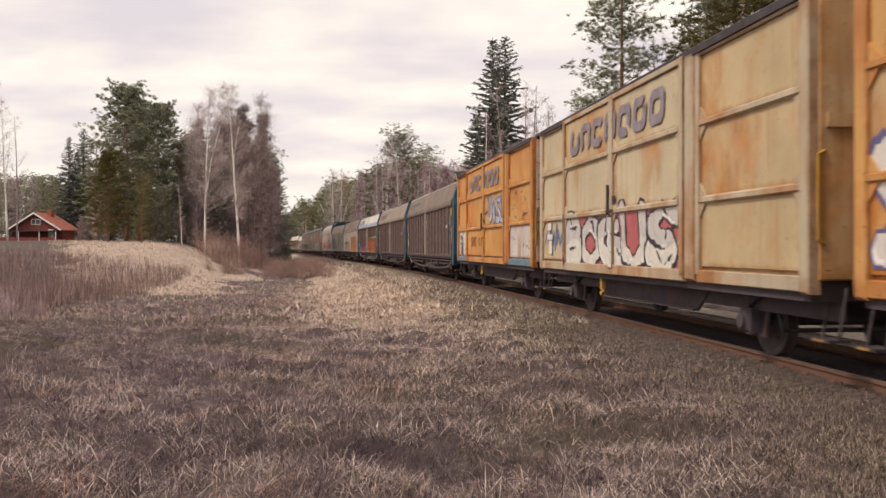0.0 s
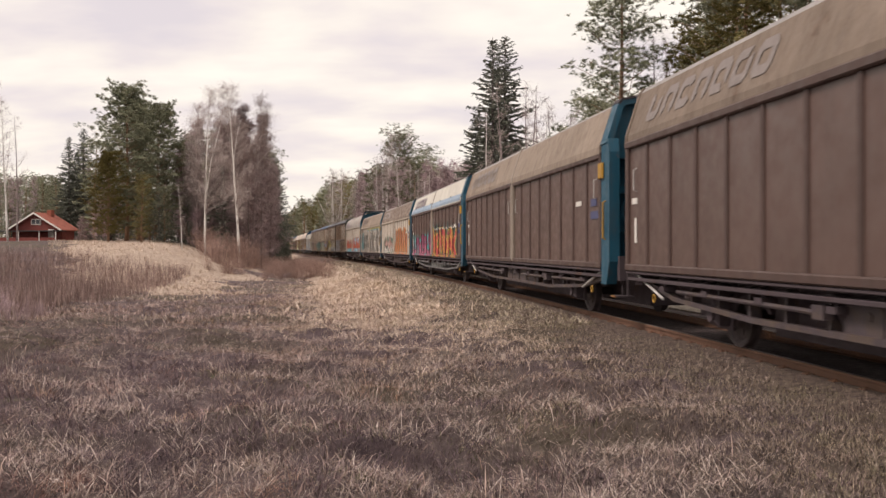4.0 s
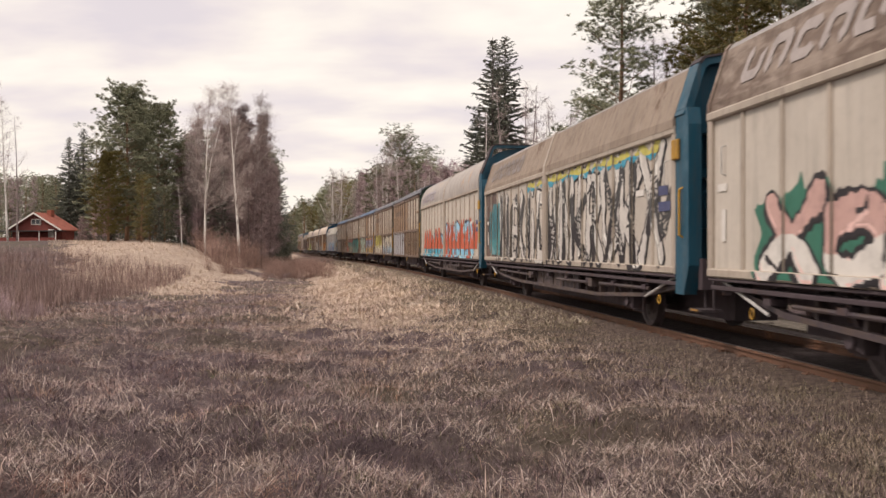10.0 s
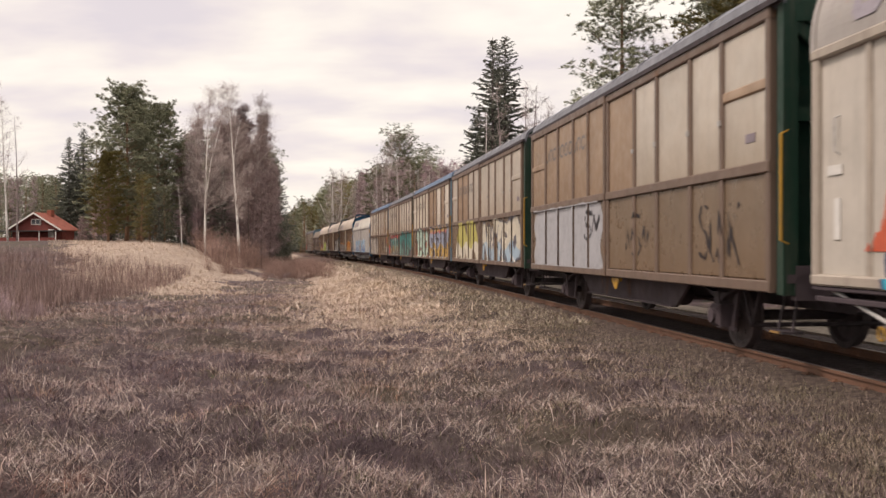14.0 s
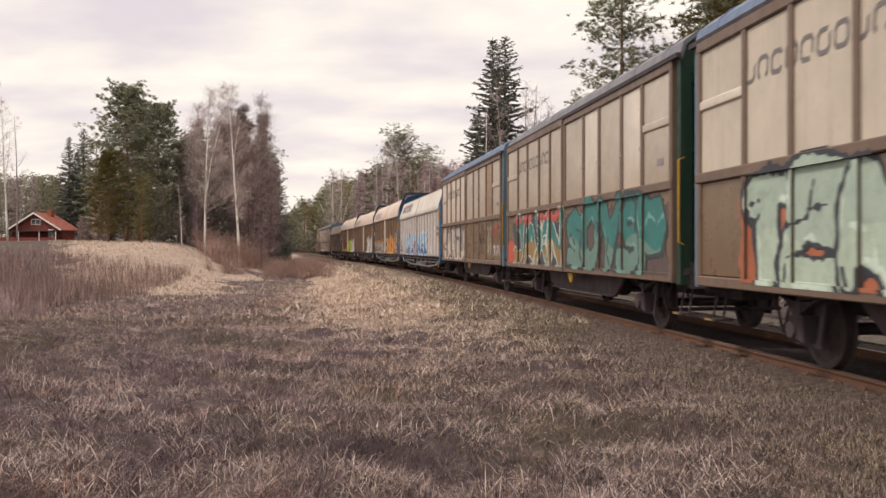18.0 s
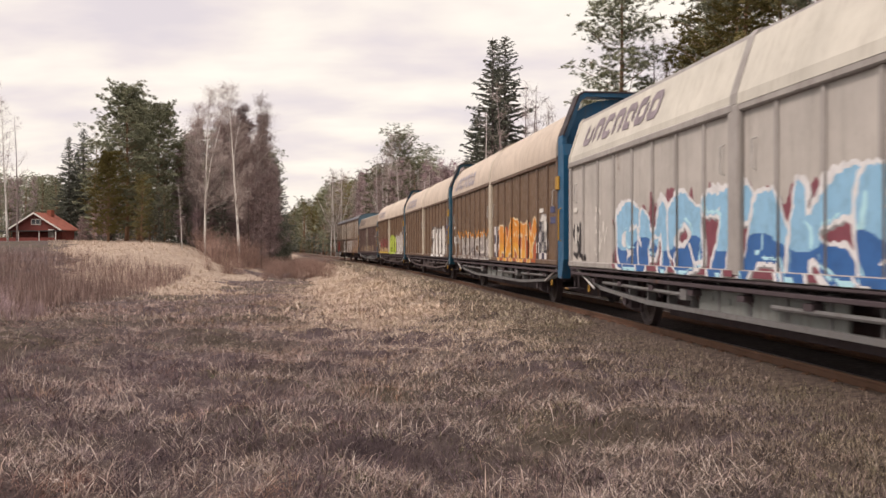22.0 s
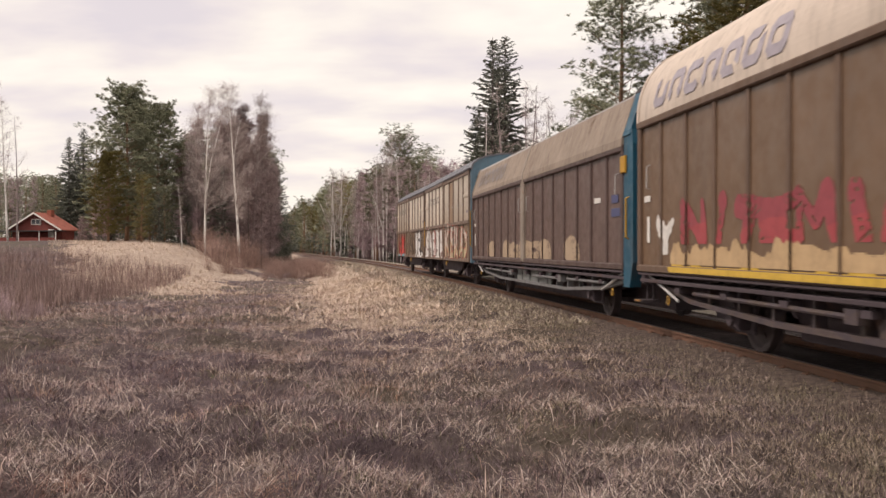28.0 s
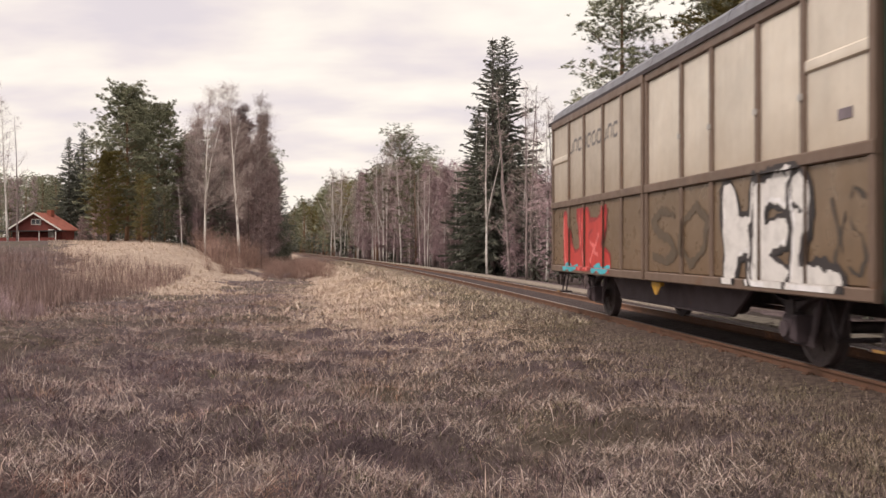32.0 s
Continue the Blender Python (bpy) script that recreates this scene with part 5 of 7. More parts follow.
    graffiti(w, "B", PB, a0 + 0.25, a0 + 1.2, 1.15, 1.95, "SL", (blk, blk, None, None), 0.09, 0, 54, label="black tags")
    w = long[7][0]
    graffiti(w, "B", PB, mid + 1.35, mid + 6.1, 1.02, 1.95, "PARTY", ((0.62, 0.29, 0.02), (0.58, 0.22, 0.02), (0.62, 0.50, 0.32), (0.36, 0.075, 0.015)), 0.15, 0.05, 61, 0.06, label="orange letters outlined cream on rust red")
    checks(w, PB, mid + 0.45, mid + 1.35, 1.02, 1.98)
    checks(w, PB, mid + 6.2, mid + 7.1, 1.02, 1.9)
    graffiti(w, "B", PB, mid + 6.6, mid + 7.25, 1.3, 2.15, "S", (wht, wht, (0.3, 0.28, 0.27), None), 0.2, 0, 65, label="white flowers")
    graffiti(w, "B", PB, a0 + 0.4, mid - 0.2, 1.02, 1.75, "TINARCEK", ((0.17, 0.15, 0.145), (0.30, 0.27, 0.25), (0.58, 0.55, 0.50), None), 0.15, 0, 63, label="grey letters")
    graffiti(w, "B", PB, a0 + 1.4, mid - 0.4, 1.75, 2.0, "VWVWVWV", ((0.55, 0.22, 0.02), (0.55, 0.22, 0.02), None, None), 0.16, 0, 64, label="orange flames")
    w = long[8][0]
    graffiti(w, "B", PB, mid + 3.15, mid + 7.35, 1.02, 2.15, "ZWPS", ((0.64, 0.62, 0.58), (0.60, 0.58, 0.54), (0.10, 0.085, 0.08), None), 0.22, 0, 71, label="white letters outlined grey")
    w = long[9][0]
    graffiti(w, "B", PB, a0 + 1.7, mid - 0.3, 1.02, 1.12, "            ", (wht,) * 3 + ((0.55, 0.36, 0.05),), 0.1, 0.03, 81, label="yellow band")
    graffiti(w, "B", PB, a0 + 1.7, mid - 0.3, 1.14, 1.34, "            ", (wht,) * 3 + ((0.46, 0.32, 0.17),), 0.1, 0.12, 88, 0.08, label="peach spray")
    graffiti(w, "B", PB, a0 + 2.0, mid - 0.4, 1.46, 1.98, "NITEMIN", ((0.32, 0.055, 0.06), (0.26, 0.05, 0.06), None, None), 0.20, 0, 82, fade=0.3, label="red letters")
    graffiti(w, "B", PB, mid + 0.3, mid + 3.9, 1.02, 2.0, "MSO", ((0.38, 0.52, 0.03), (0.46, 0.58, 0.07), (0.20, 0.26, 0.05), (0.40, 0.50, 0.06)), 0.24, 0.02, 84, label="lime letters")
    graffiti(w, "B", PB, mid + 4.2, a1 - 0.8, 1.02, 2.1, "TEWN", (wht, (0.56, 0.53, 0.50), (0.30, 0.25, 0.22), None), 0.2, 0, 83, label="white letters")
    graffiti(w, "B", PB, a0 + 0.9, a0 + 1.6, 1.3, 1.9, "Y", (wht, wht, None, None), 0.14, 0, 85)
    w = long[10][0]
    graffiti(w, "B", PB, a0 + 3.0, a1 - 3.0, 1.14, 1.5, "O OOSOO O", ((0.36, 0.27, 0.18), (0.36, 0.27, 0.18), None, None), 0.30, 0, 91, fade=0.3, label="worn tan patches")
    # two-row wagons
    U, U2, LO, RB = TAN_U, TAN_U2, TAN_L, TAN_R
    rows2 = [
        (154.5, (upper(PINK_U, U, (6, 7, 8, 9)), one(LO), RB), M_GREEN, ROOF_D, "brown two-row covered wagon with bare metal patches"),
        (168.8, (upper(U, PINK_U, (1, 2)), one(LO), RB), M_GREEN, ROOF_D, "tan and brown covered wagon with pale letters"),
        (182.8, (upper(U2, CREAM_P, (0, 1, 2, 3, 4), PINK_U, (5, 6, 8)), one(LO), RB), M_GREYBLUE, ROOF_BL, "brown covered wagon with cream door and colourful graffiti"),
        (196.8, (upper(U, U2, (6, 8)), one(LO), RB), M_GREEN, ROOF_D, "tan covered wagon with turquoise graffiti along the base"),
        (210.9, (upper(U, U2, (0, 1, 2, 3, 4), PINK_U, (8,)), one(LO), RB), M_GREYBLUE, ROOF_BL, "brown covered wagon with faded scribbles"),
        (314.6, (upper(U, U2, (0, 1, 2, 3, 4), PINK_U, (6,)), one(LO), RB), M_GREYBLUE, ROOF_D, "sand coloured covered wagon with white and red letters"),
        (328.25, (upper(U2, U, (0, 1, 2, 3, 4)), one(LO), RB), M_GREEN, ROOF_D, "tan covered wagon at the train's end with white graffiti"),
    ]
    two = []
    for s, cols, end, roof, label in rows2:
        w, *_ = wagon_two_row(PA, cols, end, roof)
        add(w, s, label)
        logo(w, -5.0, 3.40, 3.5, 0.29, -1.494, spray((0.16, 0.15, 0.145)), 10, 0.1, stroke=0.66)
        placards(w, 5.9, 2.75, -1.466, M_LOGO, ((0.26, 0.11),))
        two.append(w)
    h = 6.4
    w = two[0]
    graffiti(w, "A", PA, -h + 0.4, -0.5, 0.98, 2.28, "     ", ((0.4,) * 3,) * 3 + ((0.36, 0.36, 0.37),), 0.1, 0.03, 101, label="bare silver sheet panels")
    graffiti(w, "A", PA, -1.6, -0.5, 1.5, 2.2, "S~", (blk, blk, None, None), 0.07, 0, 102)
    graffiti(w, "A", PA, 1.0, 2.2, 1.15, 1.95, "~S~", (blk, blk, None, None), 0.03, 0, 103)
    graffiti(w, "A", PA, 4.3, 5.6, 1.15, 2.0, "SUNK", (blk, blk, None, None), 0.032, 0, 104)
    w = two[1]
    graffiti(w, "A", PA, -h + 1.0, -0.4, 1.0, 2.1, "ANA", ((0.56, 0.52, 0.42), (0.42, 0.38, 0.10), None, None), 0.24, 0, 111, label="cream and olive block letters")
    graffiti(w, "A", PA, 0.4, h - 0.4, 1.0, 2.05, "NITRO", ((0.30, 0.40, 0.47), (0.50, 0.46, 0.36), (0.10, 0.10, 0.12), None), 0.17, 0, 112, label="pale blue and cream letters")
    w = two[2]
    graffiti(w, "A", PA, -4.9, -0.5, 0.96, 2.15, "TEAO", ((0.38, 0.48, 0.38), (0.33, 0.43, 0.35), (0.035, 0.04, 0.05), (0.36, 0.12, 0.06)), 0.18, 0.05, 121, 0.12, label="pale green bubble letters on red")
    graffiti(w, "A", PA, 0.2, h - 0.5, 0.96, 2.15, "SAGAWU", ((0.42, 0.26, 0.05), (0.24, 0.27, 0.34), (0.03, 0.025, 0.035), (0.085, 0.065, 0.075)), 0.19, 0.05, 122, label="ochre, blue and black graffiti")
    graffiti(w, "A", PA, 0.3, h - 0.7, 2.05, 2.28, "~V~V~V", ((0.42, 0.13, 0.11), (0.48, 0.30, 0.10), None, None), 0.3, 0, 123, label="red and yellow spray")
    w = two[3]
    graffiti(w, "A", PA, -h + 0.9, -0.2, 0.98, 2.05, "JAXN", ((0.25, 0.165, 0.06), (0.03, 0.17, 0.155), (0.44, 0.46, 0.40), (0.045, 0.055, 0.07)), 0.135, 0.04, 131, 0.12, label="turquoise letters outlined cream")
    graffiti(w, "A", PA, 0.2, h - 0.3, 0.96, 2.15, "SOYSP", ((0.12, 0.22, 0.185), (0.028, 0.165, 0.15), (0.035, 0.05, 0.055), (0.095, 0.07, 0.065)), 0.15, 0.03, 132, 0.1, label="pale green and teal bubble letters")
    graffiti(w, "A", PA, -h + 1.0, -0.4, 2.0, 2.24, "V~ ~V", ((0.42, 0.075, 0.06), (0.42, 0.10, 0.09), None, None), 0.3, 0, 134, label="red spray over the letters")
    graffiti(w, "A", PA, -h + 0.1, -h + 0.9, 1.0, 1.5, "S", ((0.45, 0.08, 0.05), (0.45, 0.08, 0.05), None, None), 0.2, 0, 133)
    w = two[4]
    graffiti(w, "A", PA, -h + 0.5, -0.4, 0.96, 2.0, "SMREU", ((0.46, 0.41, 0.34), (0.40, 0.36, 0.31), (0.05, 0.045, 0.05), (0.23, 0.235, 0.25)), 0.17, 0.08, 141, 0.08, label="grey and cream letters on pale blue")
    graffiti(w, "A", PA, 2.75, 3.85, 1.1, 2.1, "MER", (blk, blk, None, None), 0.05, 0, 142, label="black tag")
    graffiti(w, "A", PA, 4.1, 4.95, 1.1, 2.1, "SHI", ((0.50, 0.47, 0.37), (0.50, 0.47, 0.37), None, None), 0.06, 0, 143, label="cream line drawing")
    graffiti(w, "A", PA, 5.15, h - 0.12, 1.12, 1.5, "DRIP!", (wht, wht, None, None), 0.075, 0, 144, label="white tag")
    graffiti(w, "A", PA, 5.2, h - 0.2, 1.75, 2.15, "ORBS", ((0.40, 0.07, 0.05),) * 2 + (None, None), 0.06, 0, 145, fade=0.3, label="faded red tag")
    w = two[5]
    graffiti(w, "A", PA, -h + 0.2, -0.2, 0.98, 2.1, "SNRBA", ((0.56, 0.54, 0.50), (0.56, 0.54, 0.50), (0.20, 0.10, 0.08), (0.36, 0.30, 0.27)), 0.15, 0.0, 151, label="white letters with red details")
    graffiti(w, "A", PA, -3.0, -2.35, 1.0, 2.1, "I", ((0.33, 0.055, 0.045),) * 2 + (None, None), 0.34, 0, 152, label="red block")
    graffiti(w, "A", PA, 0.3, h - 0.4, 0.98, 2.2, "KBUO", ((0.40, 0.33, 0.20), (0.46, 0.42, 0.36), (0.36, 0.08, 0.05), None), 0.085, 0, 153, label="cream letters outlined red")
    w = two[6]
    graffiti(w, "A", PA, -5.2, -2.2, 0.94, 1.95, "UK", ((0.50, 0.05, 0.04), (0.48, 0.05, 0.04), (0.30, 0.03, 0.03), None), 0.24, 0, 161, label="bright red letters")
    graffiti(w, "A", PA, -5.4, -2.0, 0.91, 1.08, "~ ~", ((0.05, 0.42, 0.50), (0.05, 0.42, 0.50), None, None), 0.3, 0, 162, label="light blue spray")
    graffiti(w, "A", PA, 3.1, 5.7, 0.94, 2.1, "HEL", ((0.64, 0.63, 0.60), (0.66, 0.65, 0.62), (0.04, 0.035, 0.035), None), 0.19, 0, 163, label="white letters outlined black")
    graffiti(w, "A", PA, 0.2, 2.4, 1.1, 2.15, "SO", ((0.10, 0.075, 0.05),) * 2 + (None, None), 0.05, 0, 164)
    graffiti(w, "A", PA, 5.6, h - 0.1, 1.0, 1.95, "XS", ((0.06, 0.05, 0.04),) * 2 + (None, None), 0.05, 0, 165)


consist()


# ---- trees ----
def rnd(a, b):
    return a + (b - a) * random.random()


def bend(p, d, n, length, wob, sag=0.0):
    pts = [Vector(p)]
    d = Vector(d).normalized()
    for k in range(n):
        d = (d + Vector((rnd(-wob, wob), rnd(-wob, wob), rnd(-wob, wob) - sag))).normalized()
        pts.append(pts[-1] + d * (length / n))
    return pts


def bare_tree(seed, H, crown0=0.35, spread_=0.28, dense=1.0, droop=0.03, twig=1.0, fork=False, tw=0.008, light=False):
    """Trunk and bare crown of a birch or aspen."""
    random.seed(seed)
    trunk, crown = Build(), Build()
    tp = bend((0, 0, -0.2), (rnd(-.05, .05), rnd(-.05, .05), 1), 9, H, 0.035)
    r0 = (H * 0.0085 + 0.03) * (0.62 if light else 0.74)
    trunk.tube(tp, [r0 * (1 - 0.93 * k / 9) ** 0.9 + 0.006 for k in range(10)], 8)
    if fork:
        fp = bend(tp[3], (0.30, 0.12, 1), 6, H * 0.50, 0.13)
        trunk.tube(fp, [r0 * 0.55 * (1 - 0.9 * k / 6) + 0.006 for k in range(7)], 7)
    n = int(30 * dense)
    for k in range(n):
        u = crown0 + (0.98 - crown0) * (k + random.random()) / n
        f = u * 9
        i = min(int(f), 8)
        p = tp[i].lerp(tp[i + 1], f - i)
        ang = rnd(0, 2 * math.pi)
        up = 0.45 + 0.75 * u
        L = H * spread_ * 0.85 * max(0.02, 1.06 - u) ** 0.62 * rnd(0.7, 1.2) + 0.4
        br = bend(p, (math.cos(ang), math.sin(ang), up), 5, L, 0.16, -0.02)
        rb = max(0.012, r0 * 0.30 * (1.15 - u))
        crown.tube(br, [rb * (1 - 0.85 * q / 5) for q in range(6)], 3 if light else 4)
        for q in range(3 if light else int(6 * dense) + 2):
            j = random.randint(1, 4)
            b0 = br[j].lerp(br[j + 1], random.random())
            sd = Vector((rnd(-1, 1), rnd(-1, 1), rnd(0.1, 1.1)))
            sb = bend(b0, sd, 3, L * rnd(0.25, 0.5), 0.25, droop)
            if not light:
                crown.tube(sb, [rb * 0.34, rb * 0.24, rb * 0.16, rb * 0.08], 3)
            for z in range(9 if light else int(9 * twig)):
                t0 = sb[random.randint(0, 2)].lerp(sb[random.randint(1, 3)], random.random())
                td = Vector((rnd(-1, 1), rnd(-1, 1), rnd(-0.8, 0.8))).normalized()
                t1 = t0 + td * rnd(0.25, 0.6)
                t2 = t1 + (td + Vector((0, 0, -0.5))).normalized() * rnd(0.15, 0.4)
                s = td.orthogonal().normalized() * tw
                if light:
                    crown.tri(t0 - s * 2.2, t0 + s * 2.2, t2 + td * 0.3)
                    continue
                crown.quad(t0 - s, t0 + s, t1 + s * 0.7, t1 - s * 0.7)
                crown.tri(t1 - s * 0.7, t1 + s * 0.7, t2)
    return trunk.mesh("trunk", True), crown.mesh("crown")


def scrub(seed):
    """A low bush of many thin upright stems."""
    random.seed(seed)
    trunk, crown = Build(), Build()
    trunk.tube([(0, 0, -0.1), (0.01, 0, 0.25)], [0.03, 0.015], 5)
    for k in range(60):
        a, r = rnd(0, 6.283), rnd(0.0, 0.55)
        p = Vector((r * math.cos(a), r * math.sin(a), -0.05))
        st = bend(p, (math.cos(a) * r * 0.9 + rnd(-.15, .15), math.sin(a) * r * 0.9 + rnd(-.15, .15), 1), 3, rnd(0.9, 2.1), 0.10)
        sd = Vector((math.sin(a * 3), math.cos(a * 3), 0)) * 0.010
        crown.quad(st[0] - sd, st[0] + sd, st[1] + sd * 0.8, st[1] - sd * 0.8)
        crown.quad(st[1] - sd * 0.8, st[1] + sd * 0.8, st[2] + sd * 0.5, st[2] - sd * 0.5)
        crown.tri(st[2] - sd * 0.5, st[2] + sd * 0.5, st[3])
        for q in range(9):
            t0 = st[random.randint(1, 2)].lerp(st[3], random.random())
            td = Vector((rnd(-1, 1), rnd(-1, 1), rnd(0.0, 1.2))).normalized()
            s = td.orthogonal().normalized() * 0.007
            crown.tri(t0 - s, t0 + s, t0 + td * rnd(0.15, 0.42))
    return trunk.mesh("trunk"), crown.mesh("crown")


def needle_tuft(b, p, r, n, flat=0.5, light=False):
    for k in range(n // 2 if light else int(1.8 * n)):
        d = Vector((rnd(-1, 1), rnd(-1, 1), rnd(-0.5, 1) * flat)).normalized()
        s = d.orthogonal().normalized() * r * (rnd(0.10, 0.17) if light else rnd(0.085, 0.13))
        b.tri(p - s, p + s, p + d * r * rnd(0.6, 1.2))


def pine(seed, H, crown0=0.35, wide=0.22, tufts=26, lean=0.03, light=False):
    random.seed(seed)
    trunk, crown, limbs = Build(), Build(), Build()
    tp = bend((0, 0, -0.2), (rnd(-lean, lean), rnd(-lean, lean), 1), 9, H, 0.03)
    r0 = H * 0.011 + 0.05
    trunk.tube(tp, [r0 * (1 - 0.9 * k / 9) + 0.01 for k in range(10)], 9)
    big = wide > 0.22
    n = 118 if big else 68 if crown0 > 0.2 else 74
    for k in range(n):
        u = crown0 + (0.97 - crown0) * ((k + random.random()) / n)
        f = u * 9
        i = min(int(f), 8)
        p = tp[i].lerp(tp[i + 1], f - i)
        ang = k * 2.4 + rnd(-.6, .6)
        t = (u - crown0) / (1 - crown0)
        L = H * wide * (0.25 + 1.05 * math.sin(math.pi * (0.25 + 0.68 * t)) if big else 0.5 + 0.8 * math.sin(math.pi * (0.1 + 0.74 * t))) * rnd(0.5, 1.1)
        br = bend(p, (math.cos(ang), math.sin(ang), 0.05 + 0.75 * t), 5, L, 0.14, -0.03)
        if not light or k % 4 == 0:
            limbs.tube(br, [max(0.012, r0 * 0.26 * (1.1 - u)) * (1 - 0.8 * q / 5) for q in range(6)], 5)
        if light:
            for q in range(5):
                j = random.randint(1, 4)
                c = br[j].lerp(br[j + 1], random.random()) + Vector((rnd(-.5, .5), rnd(-.5, .5), rnd(-.15, .35))) * (0.35 + L * 0.22)
                needle_tuft(crown, c, rnd(0.24, 0.44) * 1.7, 12, 0.5, True)
        else:
            # sprays of needles gather in cushions along the outer bough
            m = 4 + int(L > 2.2)
            for q in range(m):
                f = min(4.98, 1.5 + 3.5 * (q + random.random()) / m)
                c0 = br[int(f)].lerp(br[int(f) + 1], f - int(f)) + Vector((rnd(-1, 1), rnd(-1, 1), rnd(-0.2, 0.4))) * (0.12 + 0.17 * L)
                rad = rnd(0.30, 0.55)
                for z in range(tufts // m):
                    g = Vector((random.gauss(0, 1), random.gauss(0, 1), random.gauss(0, 0.42)))
                    needle_tuft(crown, c0 + g * rad * 0.75, rnd(0.22, 0.40) if big else rnd(0.17, 0.30), 11, 0.8)
        needle_tuft(crown, br[-1], 0.5 if light else 0.32, 16, 0.5, light)
    for q in range(10):
        needle_tuft(crown, tp[-1] + Vector((rnd(-.4, .4), rnd(-.4, .4), rnd(-.9, .1))), 0.28, 14, 0.9)
    return trunk.mesh("trunk", True), limbs.mesh("limb"), crown.mesh("crown")


def spruce(seed, H, wide=0.17, crown0=0.06, light=False):
    random.seed(seed)
    trunk, crown = Build(), Build()
    tp = [Vector((0, 0, -0.2 + (H + 0.2) * k / 6)) for k in range(7)]
    r0 = H * 0.010 + 0.04
    trunk.tube(tp, [r0 * (1 - 0.96 * k / 6) + 0.008 for k in range(7)], 8)
    n = 110 if light else 300
    for k in range(n):
        u = crown0 + (0.99 - crown0) * ((k + random.random()) / n) ** 1.12
        ang = k * 2.39996 + rnd(-0.5, 0.5)
        out = Vector((math.cos(ang), math.sin(ang), 0))
        L0 = H * wide * (1 - u) ** 0.72 + 0.12
        L = L0 * rnd(0.55, 1.2)
        br = bend((0, 0, u * H), out + Vector((0, 0, 0.30 - 0.80 * (1 - u) + rnd(-0.2, 0.2))), 4, L, 0.12, -0.05)
        m = max(2, int(L * 2.6)) if light else max(8, int(L * 17))
        for q in range(m):
            f = (q + random.random()) / m * 4
            j = min(int(f), 3)
            p = br[j].lerp(br[j + 1], f - j)
            side = Vector((-out.y, out.x, 0)) * random.choice((-1, 1))
            d = (side * rnd(0.2, 1) + out * rnd(0.3, 1.0) + Vector((0, 0, rnd(-0.8, 0.1)))).normalized()
            l = rnd(0.28, 0.58) * (0.6 + 0.6 * (1 - u)) * (1.6 if light else 0.88)
            s = d.cross(Vector((0.2, 0.1, 1))).normalized() * l * (0.30 if light else 0.13)
            crown.tri(p - s, p + s, p + d * l)
            crown.tri(p + Vector((0, 0, l * 0.15)), p - Vector((0, 0, l * 0.25)), p + d * l * 0.9)
    return trunk.mesh("trunk", True), crown.mesh("crown")


mbark = Mat("birch_bark", 0.75)
bands = mbark.ramp(mbark.noise(3.0, 5, 0.7, (1.2, 1.2, 5.0)), [(0.34, (0.08, 0.065, 0.06)), (0.42, (0.70, 0.67, 0.63)), (0.75, (0.84, 0.82, 0.78))])
M_BIRCH = mbark.color(mbark.mix(mbark.ramp(mbark.noise(0.6, 4), [(0.5, grey(0)), (0.7, grey(0.6))]), bands, (0.32, 0.27, 0.23))).m
M_PINE_BARK = plain("pine_bark", (0.25, 0.15, 0.095), 0.9, 0.45, 3.0, bump=0.6)
M_DARK_BARK = plain("grey_bark", (0.125, 0.100, 0.092), 0.9, 0.4, 3.0, bump=0.6)
M_ASPEN = plain("pale_bark", (0.27, 0.22, 0.21), 0.9, 0.4, 2.0, bump=0.4)
M_TWIG = island("birch_twigs", [(0.0, (0.20, 0.155, 0.14)), (0.6, (0.36, 0.295, 0.27)), (1.0, (0.60, 0.53, 0.50))])
M_TWIG_P = island("purple_twigs", [(0.0, (0.225, 0.155, 0.166)), (0.6, (0.365, 0.262, 0.274)), (1.0, (0.53, 0.415, 0.425))])
M_TWIG_R = island("reddish_twigs", [(0.0, (0.156, 0.098, 0.083)), (0.6, (0.312, 0.204, 0.169)), (1.0, (0.480, 0.348, 0.288))])
M_TWIG_D = island("dark_twigs", [(0.0, (0.155, 0.110, 0.110)), (0.6, (0.285, 0.208, 0.202)), (1.0, (0.45, 0.35, 0.335))])
M_NEEDLE = island("pine_needles", [(0.0, (0.109, 0.122, 0.083)), (0.5, (0.207, 0.217, 0.139)), (1.0, (0.325, 0.325, 0.217))])
M_NEEDLE_Y = island("yellowish_needles", [(0.0, (0.091, 0.083, 0.034)), (0.5, (0.173, 0.149, 0.055)), (1.0, (0.270, 0.223, 0.085))])
M_SPRUCE = island("spruce_needles", [(0.0, (0.088, 0.093, 0.080)), (0.6, (0.152, 0.162, 0.130)), (1.0, (0.235, 0.238, 0.182))])

PROTO = {}


